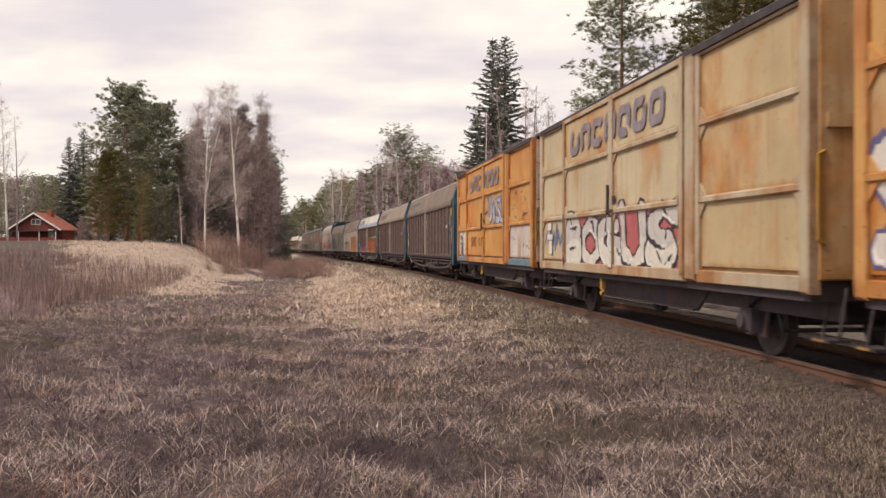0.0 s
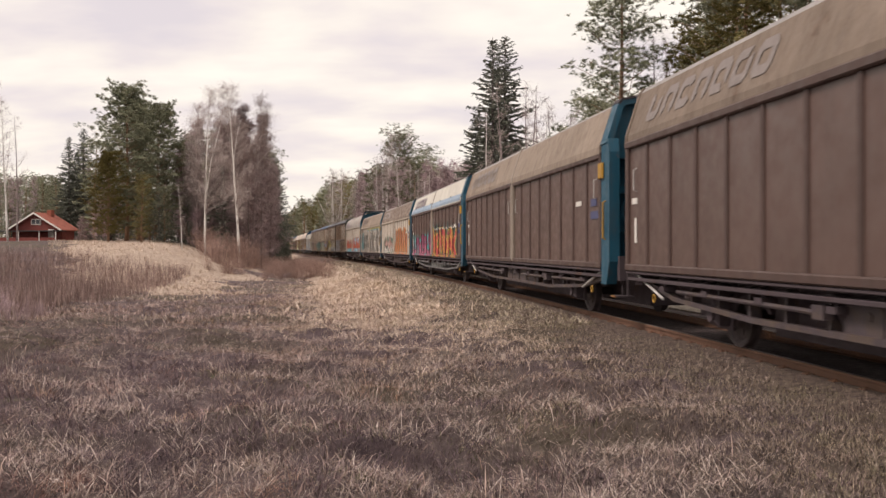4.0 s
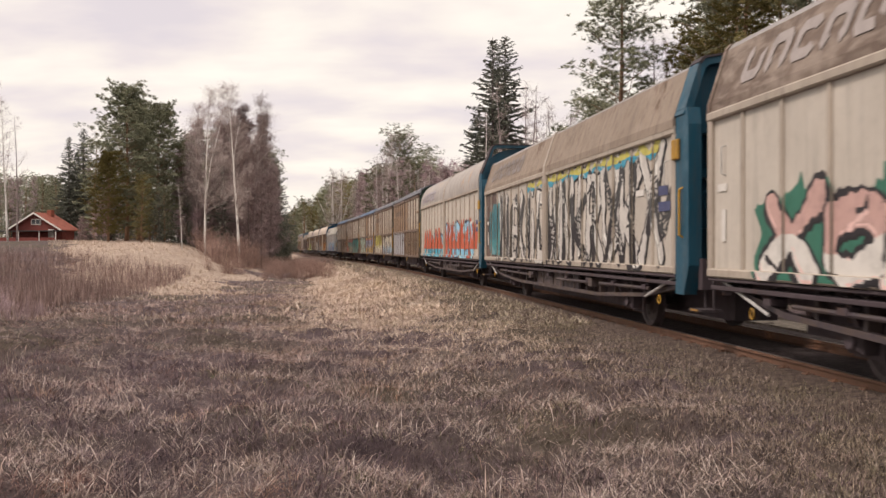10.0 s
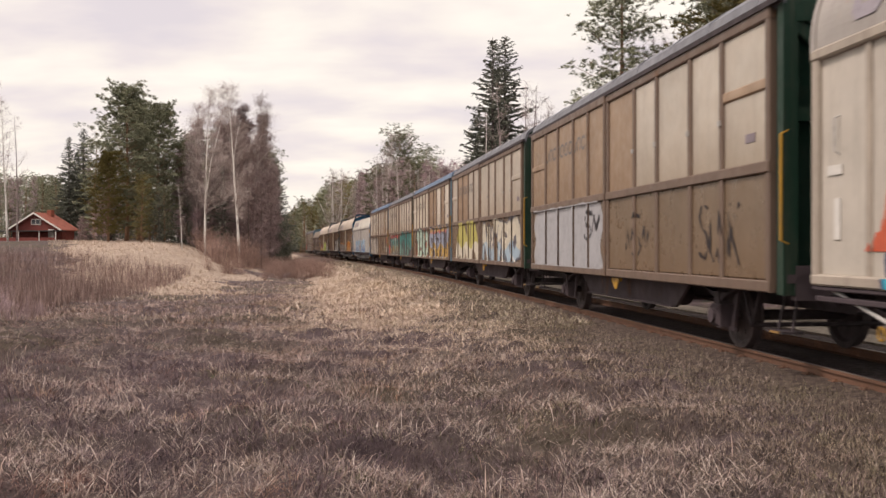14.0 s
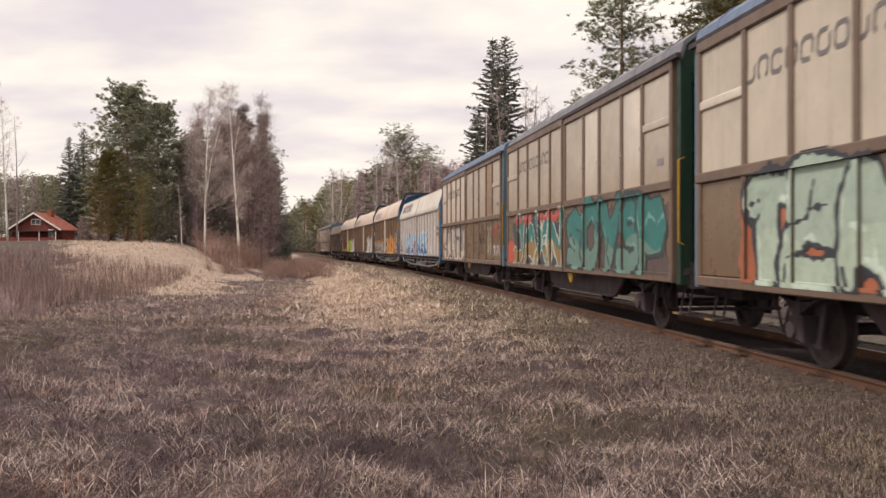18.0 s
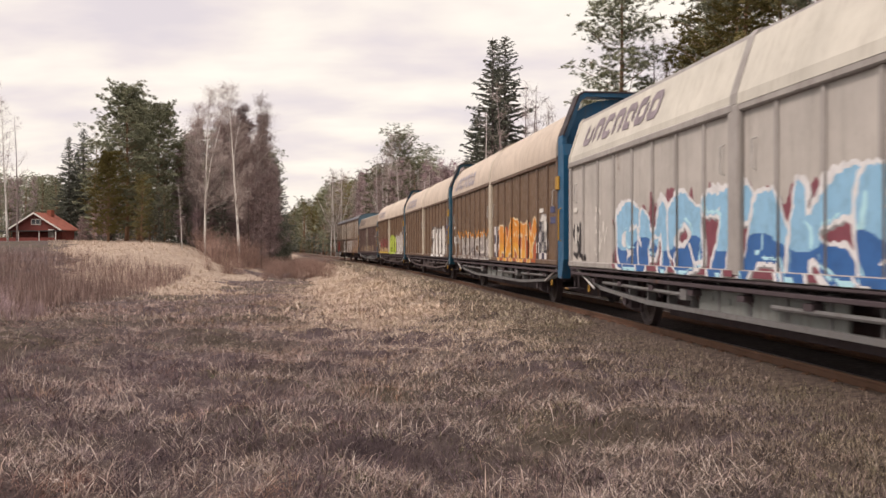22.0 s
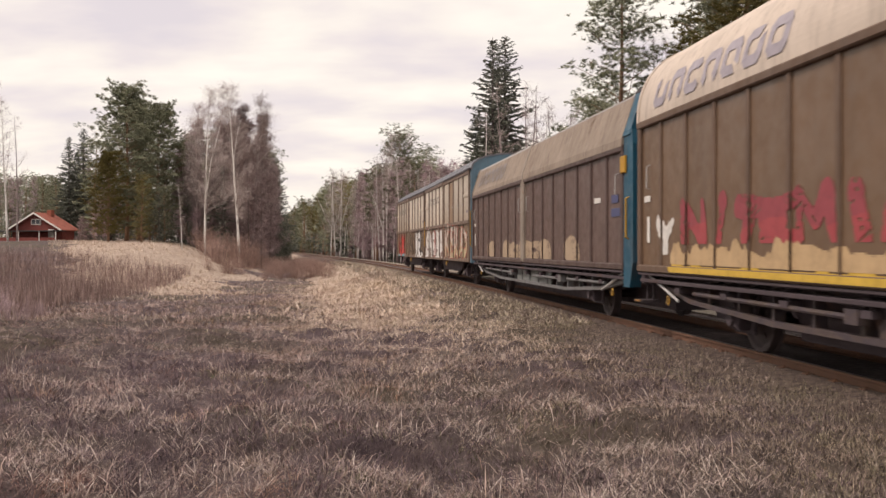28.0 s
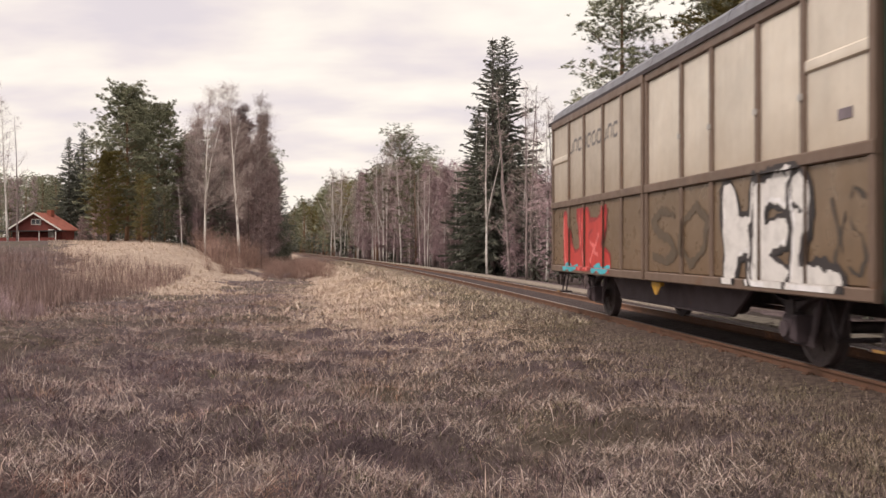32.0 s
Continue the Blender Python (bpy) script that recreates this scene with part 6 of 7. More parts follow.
def proto(kind, k, light):
    key = (kind, k, light)
    if key not in PROTO:
        s = 100 + k * 7
        if kind == "birch":
            PROTO[key] = bare_tree(s, 17.0, 0.24, 0.25, 1.1 if light else 1.7, 0.07, 0.9, True, 0.0055, light)
        elif kind == "aspen":
            PROTO[key] = bare_tree(s + 300, 17.0, 0.12, 0.15, 1.7, 0.0, 1.4, False, 0.013, light)
        elif kind == "slender":
            PROTO[key] = bare_tree(s + 900, 17.0, 0.18, 0.17, 0.62, 0.0, 0.7, k % 3 == 1, 0.009, light)
        elif kind == "thicket":
            PROTO[key] = bare_tree(s + 600, 7.0, 0.06, 0.26, 0.8, 0.0, 1.1, False, 0.012, light)
        elif kind == "scrub":
            PROTO[key] = scrub(s + 50)
        elif kind == "pine":
            PROTO[key] = pine(s, 17.0, (0.42, 0.08, 0.5, 0.26, 0.10)[k], (0.17, 0.20, 0.15, 0.175, 0.235)[k], (28, 28, 28, 36, 34)[k], light=light)
        else:
            PROTO[key] = spruce(s, 17.0, (0.20, 0.235)[k % 2], (0.10, 0.03)[k % 2], light)
    return PROTO[key]


LABEL = {"birch": ("bare silver birch with white trunk and fine twigs", "birch"), "aspen": ("bare brown tree in the dense wood", "tree"), "slender": ("slender pale bare tree at the wood's edge", "tree"),
         "thicket": ("low bare brown thicket bush", "bush"), "scrub": ("low reddish brown leafless shrub", "shrub"), "pine": ("tall pine with dark green needles", "pine"), "spruce": ("dark green spruce with drooping boughs", "spruce")}
TREES = []


def tree(kind, k, x, y, H, turn=0.0, mats=None, light=False):
    pr = proto(kind, k, light)
    base = {"thicket": 7.0, "scrub": 2.0}.get(kind, 17.0)
    ob = empty({"birch": "birch_tree", "aspen": "bare_tree", "slender": "bare_tree", "thicket": "bush", "scrub": "shrub", "pine": "pine_tree", "spruce": "spruce_tree"}[kind])
    sc = H / base
    ob.matrix_basis = Matrix.LocRotScale((x, y, gz(x, y)), Euler((0, 0, turn)), (sc, sc, sc))
    bark = {"birch": M_BIRCH, "aspen": M_ASPEN, "slender": M_ASPEN, "thicket": M_DARK_BARK, "scrub": M_DARK_BARK, "pine": M_PINE_BARK, "spruce": M_DARK_BARK}[kind]
    leaf = {"birch": M_TWIG, "aspen": M_TWIG_P, "slender": M_TWIG, "thicket": M_TWIG_P, "scrub": M_TWIG_R, "pine": M_NEEDLE, "spruce": M_SPRUCE}[kind]
    if mats:
        bark, leaf = mats[0] or bark, mats[1] or leaf
    part("trunk", pr[0], bark, ob)
    if kind == "pine":
        part("limb", pr[1], bark, ob)
    part("crown", pr[-1], leaf, ob)
    lab, cat = LABEL[kind]
    tagged(ob, lab, cat, "trees of the wood")
    TREES.append(ob)
    return ob


F = 1665.0


def at_px(px, depth):
    return (px - 784) / F * depth, depth


def woods():
    rng = random.Random(5)
    # left group: pines, birches and dark conifers behind
    for kind, k, px, dep, H, turn, mats in [
        ("pine", 4, 224, 96, 15.7, 0.4, None), ("pine", 4, 276, 101, 14.6, 2.4, None), ("pine", 4, 192, 92, 8.8, 3.3, (None, M_NEEDLE_Y)), ("pine", 4, 246, 104, 15.0, 4.4, None), ("pine", 1, 250, 90, 6.2, 0.3, (None, M_NEEDLE_Y)), ("pine", 1, 318, 106, 11.5, 0.9, None),
        ("spruce", 0, 122, 148, 16.8, 0.2, None), ("spruce", 1, 148, 150, 18.4, 2.2, None), ("spruce", 1, 138, 158, 16.0, 1.2, None),
        ("birch", 1, 363, 88, 15.6, 0.7, None), ("birch", 3, 424, 86, 16.6, 2.0, None), ("birch", 0, 446, 102, 18.2, 4.0, (M_ASPEN, None)), ("slender", 2, 322, 86, 6.0, 0.0, (M_BIRCH, None)), ("birch", 3, 385, 104, 16.0, 5.2, (M_ASPEN, None)),
        ("birch", 2, 345, 100, 15.0, 1.5, (M_ASPEN, None)), ("birch", 1, 455, 118, 18.5, 1.0, (M_ASPEN, None)), ("birch", 0, 470, 128, 18.0, 0.2, (M_ASPEN, None)),
        ("aspen", 0, 352, 102, 14.0, 0.2, (M_DARK_BARK, M_TWIG_D)), ("aspen", 1, 376, 108, 15.0, 1.2, (M_DARK_BARK, M_TWIG_D)), ("aspen", 2, 398, 104, 14.5, 2.2, (M_DARK_BARK, M_TWIG_D)), ("aspen", 0, 424, 106, 16.0, 3.2, (M_DARK_BARK, M_TWIG_D)), ("aspen", 1, 446, 108, 18.2, 4.2, (M_DARK_BARK, M_TWIG_D)), ("aspen", 2, 464, 112, 18.0, 5.2, (M_DARK_BARK, M_TWIG_D)), ("aspen", 0, 478, 116, 16.5, 0.9, (M_DARK_BARK, M_TWIG_D)), ("aspen", 1, 410, 112, 16.5, 1.9, (M_DARK_BARK, M_TWIG_D)), ("aspen", 2, 436, 116, 17.0, 2.9, (M_DARK_BARK, M_TWIG_D)), ("aspen", 1, 330, 104, 12.5, 0.4, (M_DARK_BARK, M_TWIG_D)), ("spruce", 0, 478, 160, 15.5, 0.3, None), ("spruce", 1, 430, 140, 14.5, 4.0, None), ("pine", 1, 400, 118, 15.0, 3.0, None), ("pine", 1, 372, 116, 14.0, 2.0, None),
        ("pine", 0, 440, 128, 14.5, 3.6, None), ("spruce", 1, 484, 170, 19.5, 5.0, None), ("spruce", 0, 488, 196, 20.0, 2.0, None), ("pine", 2, 478, 182, 21.0, 0.0, None),
        ("slender", 2, -190, 34, 16.0, 1.0, None), ("slender", 1, 14, 100, 15.5, 2.0, (M_BIRCH, None)), ("slender", 3, -8, 96, 16.5, 0.5, (M_BIRCH, None)), ("slender", 2, 30, 108, 14.5, 1.5, None),
    ]:
        x, y = at_px(px, dep)
        tree(kind, k, x, y, H, turn, mats)
    # far wood behind the house
    for k in range(84):
        px, dep = rng.uniform(-70, 190), rng.uniform(175, 260)
        x, y = at_px(px, dep)
        tree(rng.choice(("spruce", "pine", "pine", "aspen")), rng.randrange(2), x, y, dep / F * rng.uniform(95, 128), rng.uniform(0, 6.2), None, True)
    for k in range(44):
        px, dep = rng.uniform(150, 486), rng.uniform(118, 190)
        x, y = at_px(px, dep)
        kd = rng.choice(("spruce", "aspen", "pine", "aspen"))
        tree(kd, rng.randrange(2), x, y, rng.uniform(10, 15.0), rng.uniform(0, 6.2), (M_DARK_BARK, M_TWIG_D) if kd == "aspen" else None, True)
    for k in range(30):
        px, dep = rng.uniform(300, 500), rng.uniform(100, 132)
        x, y = at_px(px, dep)
        if offset(x, y) > 9 and px < 482:
            kd = "aspen" if px > 425 else rng.choice(("aspen", "aspen", "spruce"))
            tree(kd, rng.randrange(3), x, y, rng.uniform(8.5, 13.5), rng.uniform(0, 6.2), (M_DARK_BARK, M_TWIG_D) if kd == "aspen" else None, True)
    for k in range(60):
        x, y = at_px(rng.uniform(140, 480), rng.uniform(112, 165))
        if offset(x, y) > 9:
            tree("thicket", rng.randrange(3), x, y, rng.uniform(2.5, 5.5), rng.uniform(0, 6.2), (M_DARK_BARK, M_TWIG_D), True)
    # right: wall of bare trees beyond the track
    s = 92.0
    while s < 640:
        for row_d, jit in ((8.3, 1.3), (10.5, 1.5), (13.5, 1.8), (17.0, 2.0), (22.0, 3.0), (29.0, 4.0)):
            if s > 300 and row_d > 15 or s > 185 and row_d > 20:
                continue
            p = beside(s + rng.uniform(-1.4, 1.4), row_d + rng.uniform(-jit, jit))
            far = s > 185
            r = rng.random()
            deep = row_d > 15
            kind = ("pine" if r < 0.5 else "spruce" if r < 0.75 else "birch") if far else ("spruce" if deep and r < 0.2 else "aspen" if r < 0.68 else "birch" if r < 0.86 else "pine")
            H = float(np.interp(s, [92, 140, 230, 330, 480], [10.5, 14.5, 17.5, 19.5, 20.5])) * rng.uniform(0.80, 1.08)
            tree(kind, rng.randrange(3), p.x, p.y, H, rng.uniform(0, 6.2), (None, M_NEEDLE_Y) if far and rng.random() < 0.35 and kind == "pine" else None, True)
        s += 2.5 if s < 185 else 4.5 if s < 260 else 7.0
    s = 96.0
    while s < 250:
        p = beside(s, 7.3 + rng.uniform(-0.5, 0.6))
        tree("birch", rng.randrange(3), p.x, p.y, float(np.interp(s, [92, 140, 245], [10.5, 14.5, 19.5])) * rng.uniform(0.85, 1.05), rng.uniform(0, 6.2), None, True)
        s += rng.uniform(2.0, 8.0)
    for px, dep in ((586, 205), (594, 196), (603, 190), (609, 201), (661, 168), (690, 150), (735, 120), (722, 128)):
        x, y = at_px(px, dep)
        tree("birch", rng.randrange(3), x, y, float(np.interp(dep, [92, 140, 245], [11, 15, 20])), rng.uniform(0, 6.2), None, True)
    # spruces, birches and pines seen over the wagons
    for kind, k, px, dep, H, turn, mats in [
        ("spruce", 0, 872, 80, 20.4, 0.5, None), ("spruce", 1, 894, 82, 21.0, 2.1, None), ("spruce", 1, 846, 88, 15.5, 1.1, None), ("spruce", 0, 884, 92, 18.0, 4.4, None),
        ("slender", 1, 862, 70, 12.5, 1.0, (M_BIRCH, None)), ("slender", 1, 903, 66, 14.0, 2.0, None), ("slender", 0, 932, 64, 13.5, 0.0, None), ("slender", 2, 941, 66, 14.0, 4.0, None), ("slender", 3, 968, 62, 12.5, 3.0, (M_BIRCH, None)), ("slender", 1, 952, 74, 13.5, 1.0, None),
        ("slender", 2, 995, 72, 13.5, 2.4, None), ("slender", 0, 1012, 68, 12.5, 5.4, None), ("slender", 3, 925, 80, 15.0, 0.4, (M_BIRCH, None)), ("slender", 2, 978, 82, 15.0, 0.8, None), ("slender", 0, 1030, 76, 13.0, 0.8, None), ("slender", 3, 1045, 80, 13.0, 2.8, None),
        ("pine", 3, 708, 150, 21.0, 0.3, None), ("pine", 0, 764, 140, 17.0, 0.9, None), ("spruce", 1, 700, 138, 9.0, 0.9, None), ("spruce", 0, 800, 100, 9.0, 1.9, None), ("spruce", 1, 740, 120, 9.5, 2.9, None), ("birch", 1, 692, 148, 20.5, 1.9, None), ("birch", 2, 718, 152, 21.0, 0.9, None),
        ("pine", 3, 1104, 56, 18.4, 0.2, None), ("pine", 3, 1066, 68, 13.5, 1.0, None), ("slender", 1, 1165, 56, 15.5, 1.0, None), ("slender", 2, 1188, 60, 15.0, 1.8, None), ("slender", 3, 1205, 58, 14.5, 0.8, None), ("slender", 0, 1180, 66, 17.0, 2.8, None),
        ("pine", 3, 1296, 46, 17.5, 4.2, (None, M_NEEDLE_Y)), ("pine", 3, 1330, 52, 19.0, 1.6, None), ("pine", 3, 1400, 44, 16.5, 0.6, (None, M_NEEDLE_Y)), ("pine", 3, 1250, 62, 20.0, 3.6, None), ("pine", 3, 1232, 56, 15.0, 5.6, (None, M_NEEDLE_Y)),
        ("pine", 3, 1480, 42, 16.0, 2.6, None), ("spruce", 1, 1440, 52, 15.0, 1.6, None),
    ]:
        x, y = at_px(px, dep)
        tree(kind, k, x, y, H, turn, mats)
    for k in range(34):
        px, dep = rng.uniform(165, 345), rng.uniform(92, 114)
        x, y = at_px(px, dep)
        tree(rng.choice(("thicket", "spruce", "pine")), 1, x, y, rng.uniform(2.5, 7.0), rng.uniform(0, 6.2), None, True)
    for k in range(90):
        s_ = rng.uniform(24, 84)
        p = beside(s_, rng.uniform(8.5, 26))
        tree(rng.choice(("aspen", "thicket", "thicket", "spruce")), rng.randrange(3), p.x, p.y, rng.uniform(4, 9), rng.uniform(0, 6.2), None, True)
    # brush in front of the left wood and under the right trees
    for k in range(140):
        px, dep = rng.uniform(338, 585), rng.uniform(70, 135)
        x, y = at_px(px, dep)
        if offset(x, y) > 5.2:
            tall = 3.4 if px < 450 and dep > 80 else 1.9
            tree("scrub", rng.randrange(3), x, y, rng.uniform(0.9, tall), rng.uniform(0, 6.2), None, True)
    for px, dep in ((532, 215), (545, 205), (552, 222)):
        x, y = at_px(px, dep)
        tree("pine", 1, x, y, 3.0, px, (None, M_NEEDLE_Y), True)
    for k in range(90):
        p = beside(rng.uniform(60, 230), rng.uniform(7.0, 16))
        tree("thicket", rng.randrange(3), p.x, p.y, rng.uniform(2, 5.5), rng.uniform(0, 6.2), None, True)


woods()


def fallen_branch():
    random.seed(77)
    x0, y0 = at_px(-60, 15.5)
    b = Build()
    pts = [Vector((x0 + 0.5 * k, y0 - 0.12 * k, gz(x0 + 0.5 * k, y0 - 0.12 * k) + 0.07 + 0.03 * math.sin(k * 1.7))) for k in range(6)]
    b.tube(pts, [0.016, 0.014, 0.012, 0.010, 0.007, 0.004], 7)
    for k in (1, 2, 3, 4):
        b.tube(bend(pts[k], (0.6, 0.5 * (-1) ** k, 0.35), 3, 0.6, 0.2), [0.008, 0.006, 0.004, 0.002], 5)
    me = b.mesh("fallen_branch", True)
    me.materials.append(M_DARK_BARK)
    tagged(new("fallen_branch", me), "dark fallen branch lying in the dry grass", "branch")


fallen_branch()
for px, dep, H in ((-30, 19, 0.9), (14, 21, 0.8), (48, 22, 0.6), (-10, 23, 0.9), (75, 24, 0.5)):
    tree("scrub", 1, *at_px(px, dep), H, px * 0.1, (None, M_TWIG_P), True)


# ---- grass ----
def blades(name, n_try, x_rng, y_rng, keep, h_rng, w_rng, lie, mat, label, seed, power=1.0, clump=1, spread_k=1.0):
    """Tapered blades scattered over the ground, as one object."""
    rng = np.random.default_rng(seed)
    y = y_rng[0] + (y_rng[1] - y_rng[0]) * rng.random(n_try) ** power
    x = x_rng(y, rng.random(n_try))
    ang = rng.random(n_try) * 2 * np.pi
    if clump > 1:
        # tufts: blades gather round a root and lie outwards from it
        c = (np.arange(n_try) // clump) * clump
        size = 0.05 + 0.13 * rng.random(n_try)[c]
        size = size * (1 + y[c] / 40) * spread_k
        rad = np.abs(rng.normal(0, 1, n_try)) * size
        sway = 2 * np.pi * rng.random(n_try)[c]
        x, y = x[c] + rad * np.cos(ang), y[c] + rad * np.sin(ang)
        ang = np.where(rng.random(n_try) < 0.45, sway + rng.normal(0, 0.5, n_try), ang)
    m = keep(x, y, rng.random(n_try))
    x, y = x[m], y[m]
    n = len(x)
    z = np.maximum(ground_z(x, y), np.interp(offset(x, y), [0.80, 0.86, 1.10, 1.45, 1.8, 2.3], [-2, -0.104, -0.118, -0.142, -0.205, -2])) - 0.01
    ang = ang[m]
    h = h_rng[0] + (h_rng[1] - h_rng[0]) * rng.random(n) ** 1.6
    wd = (w_rng[0] + (w_rng[1] - w_rng[0]) * rng.random(n))
    tilt = lie[0] + (lie[1] - lie[0]) * rng.random(n)
    dx, dy = np.cos(ang), np.sin(ang)
    sa = ang + np.pi / 2 + rng.normal(0, 0.5, n)
    sx, sy = np.cos(sa) * wd / 2, np.sin(sa) * wd / 2
    base = np.stack([x, y, z], 1)
    mid = base + np.stack([dx * h * 0.5 * np.sin(tilt * 0.8), dy * h * 0.5 * np.sin(tilt * 0.8), h * 0.55 * np.cos(tilt * 0.8)], 1)
    tip = mid + np.stack([dx * h * 0.5 * np.sin(tilt * 1.35), dy * h * 0.5 * np.sin(tilt * 1.35), h * 0.5 * np.cos(tilt * 1.35)], 1)
    side = np.stack([sx, sy, np.zeros(n)], 1)
    v = np.stack([base - side, base + side, mid + side * 0.7, mid - side * 0.7, tip], 1).reshape(-1, 3)
    i = np.arange(n) * 5
    me = bpy.data.meshes.new(name)
    me.vertices.add(len(v))
    me.vertices.foreach_set("co", v.ravel())
    quads = np.stack([i, i + 1, i + 2, i + 3], 1)
    tris = np.stack([i + 3, i + 2, i + 4], 1)
    loops = np.concatenate([quads, tris], 1).ravel()
    me.loops.add(len(loops))
    me.loops.foreach_set("vertex_index", loops)
    starts = (np.arange(n)[:, None] * 7 + np.array([[0, 4]])).ravel()
    me.polygons.add(len(starts))
    me.polygons.foreach_set("loop_start", starts)
    me.update(calc_edges=True)
    me.materials.append(mat)
    return tagged(new(name, me), label, "grass", kind="stuff")


STRAW = [(0.0, (0.050, 0.035, 0.045)), (0.4, (0.132, 0.093, 0.103)), (0.75, (0.270, 0.195, 0.192)), (1.0, (0.57, 0.46, 0.425))]
M_STRAW = island("dry_grass", STRAW, patch=((0.22, (0.66, 0.62, 0.70), 0.44), (0.9, (0.46, 0.42, 0.49), 0.51), (3.2, (0.42, 0.40, 0.43), 0.50), (1.5, (1.50, 1.32, 1.12), 0.54), (0.6, (1.28, 0.98, 0.74), 0.52), (0.75, (0.84, 0.98, 0.70), 0.57)))
M_RED = island("reddish_stalks", [(0.0, (0.120, 0.078, 0.072)), (0.5, (0.245, 0.165, 0.145)), (1.0, (0.44, 0.33, 0.285))], patch=((0.3, (0.75, 0.72, 0.78), 0.5),))
M_TAN = island("tan_grass", [(0.0, (0.145, 0.100, 0.092)), (0.4, (0.295, 0.210, 0.182)), (0.75, (0.47, 0.36, 0.308)), (1.0, (0.70, 0.59, 0.52))], patch=((0.25, (0.80, 0.68, 0.62), 0.5), (0.8, (0.58, 0.54, 0.60), 0.52), (0.5, (0.86, 0.95, 0.72), 0.56)))
M_OLIVE = island("olive_bank_grass", [(0.0, (0.18, 0.155, 0.112)), (0.5, (0.36, 0.31, 0.21)), (1.0, (0.64, 0.55, 0.43))], patch=((0.5, (0.82, 0.80, 0.82), 0.5), (0.2, (1.12, 1.02, 0.92), 0.5)))
M_VERGE = island("verge_grass", [(0.0, (0.085, 0.064, 0.060)), (0.45, (0.182, 0.142, 0.112)), (0.8, (0.30, 0.238, 0.182)), (1.0, (0.55, 0.45, 0.38))], patch=((0.7, (0.85, 0.98, 0.75), 0.5), (1.9, (0.62, 0.55, 0.55), 0.54)))
M_SHOOT = island("green_shoots", [(0.0, (0.06, 0.065, 0.035)), (0.6, (0.115, 0.125, 0.055)), (1.0, (0.20, 0.20, 0.10))])
M_DARKGR = island("dark_tussock", [(0.0, (0.045, 0.033, 0.043)), (0.6, (0.104, 0.076, 0.086)), (1.0, (0.243, 0.185, 0.194))])
M_GREENGR = island("young_grass", [(0.0, (0.062, 0.048, 0.052)), (0.45, (0.135, 0.108, 0.088)), (0.8, (0.250, 0.200, 0.160)), (1.0, (0.52, 0.43, 0.37))], patch=((0.5, (0.80, 0.72, 0.82), 0.50), (1.6, (0.55, 0.5, 0.58), 0.53), (0.3, (1.04, 1.10, 0.82), 0.48)))


def in_view(y, u):
    return (-0.52 + 1.06 * u) * (y + 2.5)


def right_view(y, u):
    return (-0.22 + 0.76 * u) * (y + 2.5)


def meadow(x, y, u):
    d = offset(x, y)
    clump = 0.55 + 0.45 * waves(x * 2.3, y * 2.3)
    return (d > 2.0 + 0.3 * np.sin(y * 1.7) * np.sin(x * 2.9)) & (u < (0.45 + 0.55 * clump) * (0.10 + 0.90 * step(3.0, 7.5, d)))


def bank(x, y, u):
    d = offset(x, y)
    return (d > 1.15 + 0.25 * np.sin(y * 2.1) * np.sin(y * 0.7 + x) + 0.2 * np.sin(y * 0.37)) & (d < 8.5) & (u < (1.0 - (0.12 + 0.22 * step(10, 24, y)) * (d - 2.0)) * (0.45 + 0.55 * step(1.2, 2.0, d)))


def reeds(x, y, u):
    d = offset(x, y)
    return (d > 15) & (x < -5.5 - 0.11 * y + 2.0 * np.sin(y * 0.3)) & (y > 25) & (u < 0.8 + 0.3 * np.sin(x * 0.9) * np.sin(y * 0.7))


M_STRAND = island("pale_straw", [(0.0, (0.20, 0.145, 0.115)), (0.55, (0.42, 0.335, 0.285)), (1.0, (0.76, 0.67, 0.60))])
# pale straw whose tone also holds the sunlight on bank and rise
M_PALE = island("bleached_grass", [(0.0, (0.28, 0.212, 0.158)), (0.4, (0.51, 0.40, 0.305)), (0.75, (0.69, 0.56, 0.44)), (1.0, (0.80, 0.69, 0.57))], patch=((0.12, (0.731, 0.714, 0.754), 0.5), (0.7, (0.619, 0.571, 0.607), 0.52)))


# where the sunlit patch is painted as paler grass: bank and rise
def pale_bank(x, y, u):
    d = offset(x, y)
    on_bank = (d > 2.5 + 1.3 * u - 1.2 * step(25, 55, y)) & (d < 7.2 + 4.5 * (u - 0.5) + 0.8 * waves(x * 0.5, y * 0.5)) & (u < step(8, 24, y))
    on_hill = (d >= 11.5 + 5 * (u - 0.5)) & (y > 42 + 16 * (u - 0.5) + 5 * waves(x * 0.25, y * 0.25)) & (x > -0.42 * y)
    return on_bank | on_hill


def strands(x, y, u):
    return (offset(x, y) > 2.4 + u) & (lumps(x * 2.1 + 3, y * 2.1) + 0.5 * lumps(x * 5.3, y * 5.3 + 2) > 0.24)


def hollows(x, y, u):
    return (offset(x, y) > 3.0 + u) & (lumps(x * 1.3 + 9, y * 1.3) + 0.5 * lumps(x * 3.7, y * 3.7 + 5) < -0.18)


def near_bank(y, u):
    return np.interp(y, _Y, _X) - (1.25 + 8.0 * u)


def tan_mix(x, y, u):
    d = offset(x, y)
    return meadow(x, y, u * 0.7) & (d > 2.2 + 3 * u) & (u < 0.10 + 0.55 * step(7, 20, y) + 0.5 * step(8, 14, y) * (d < 8) + 0.25 * waves(x * 0.6 + 4, y * 0.6))


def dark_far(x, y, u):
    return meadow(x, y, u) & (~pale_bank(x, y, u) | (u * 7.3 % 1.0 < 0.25))


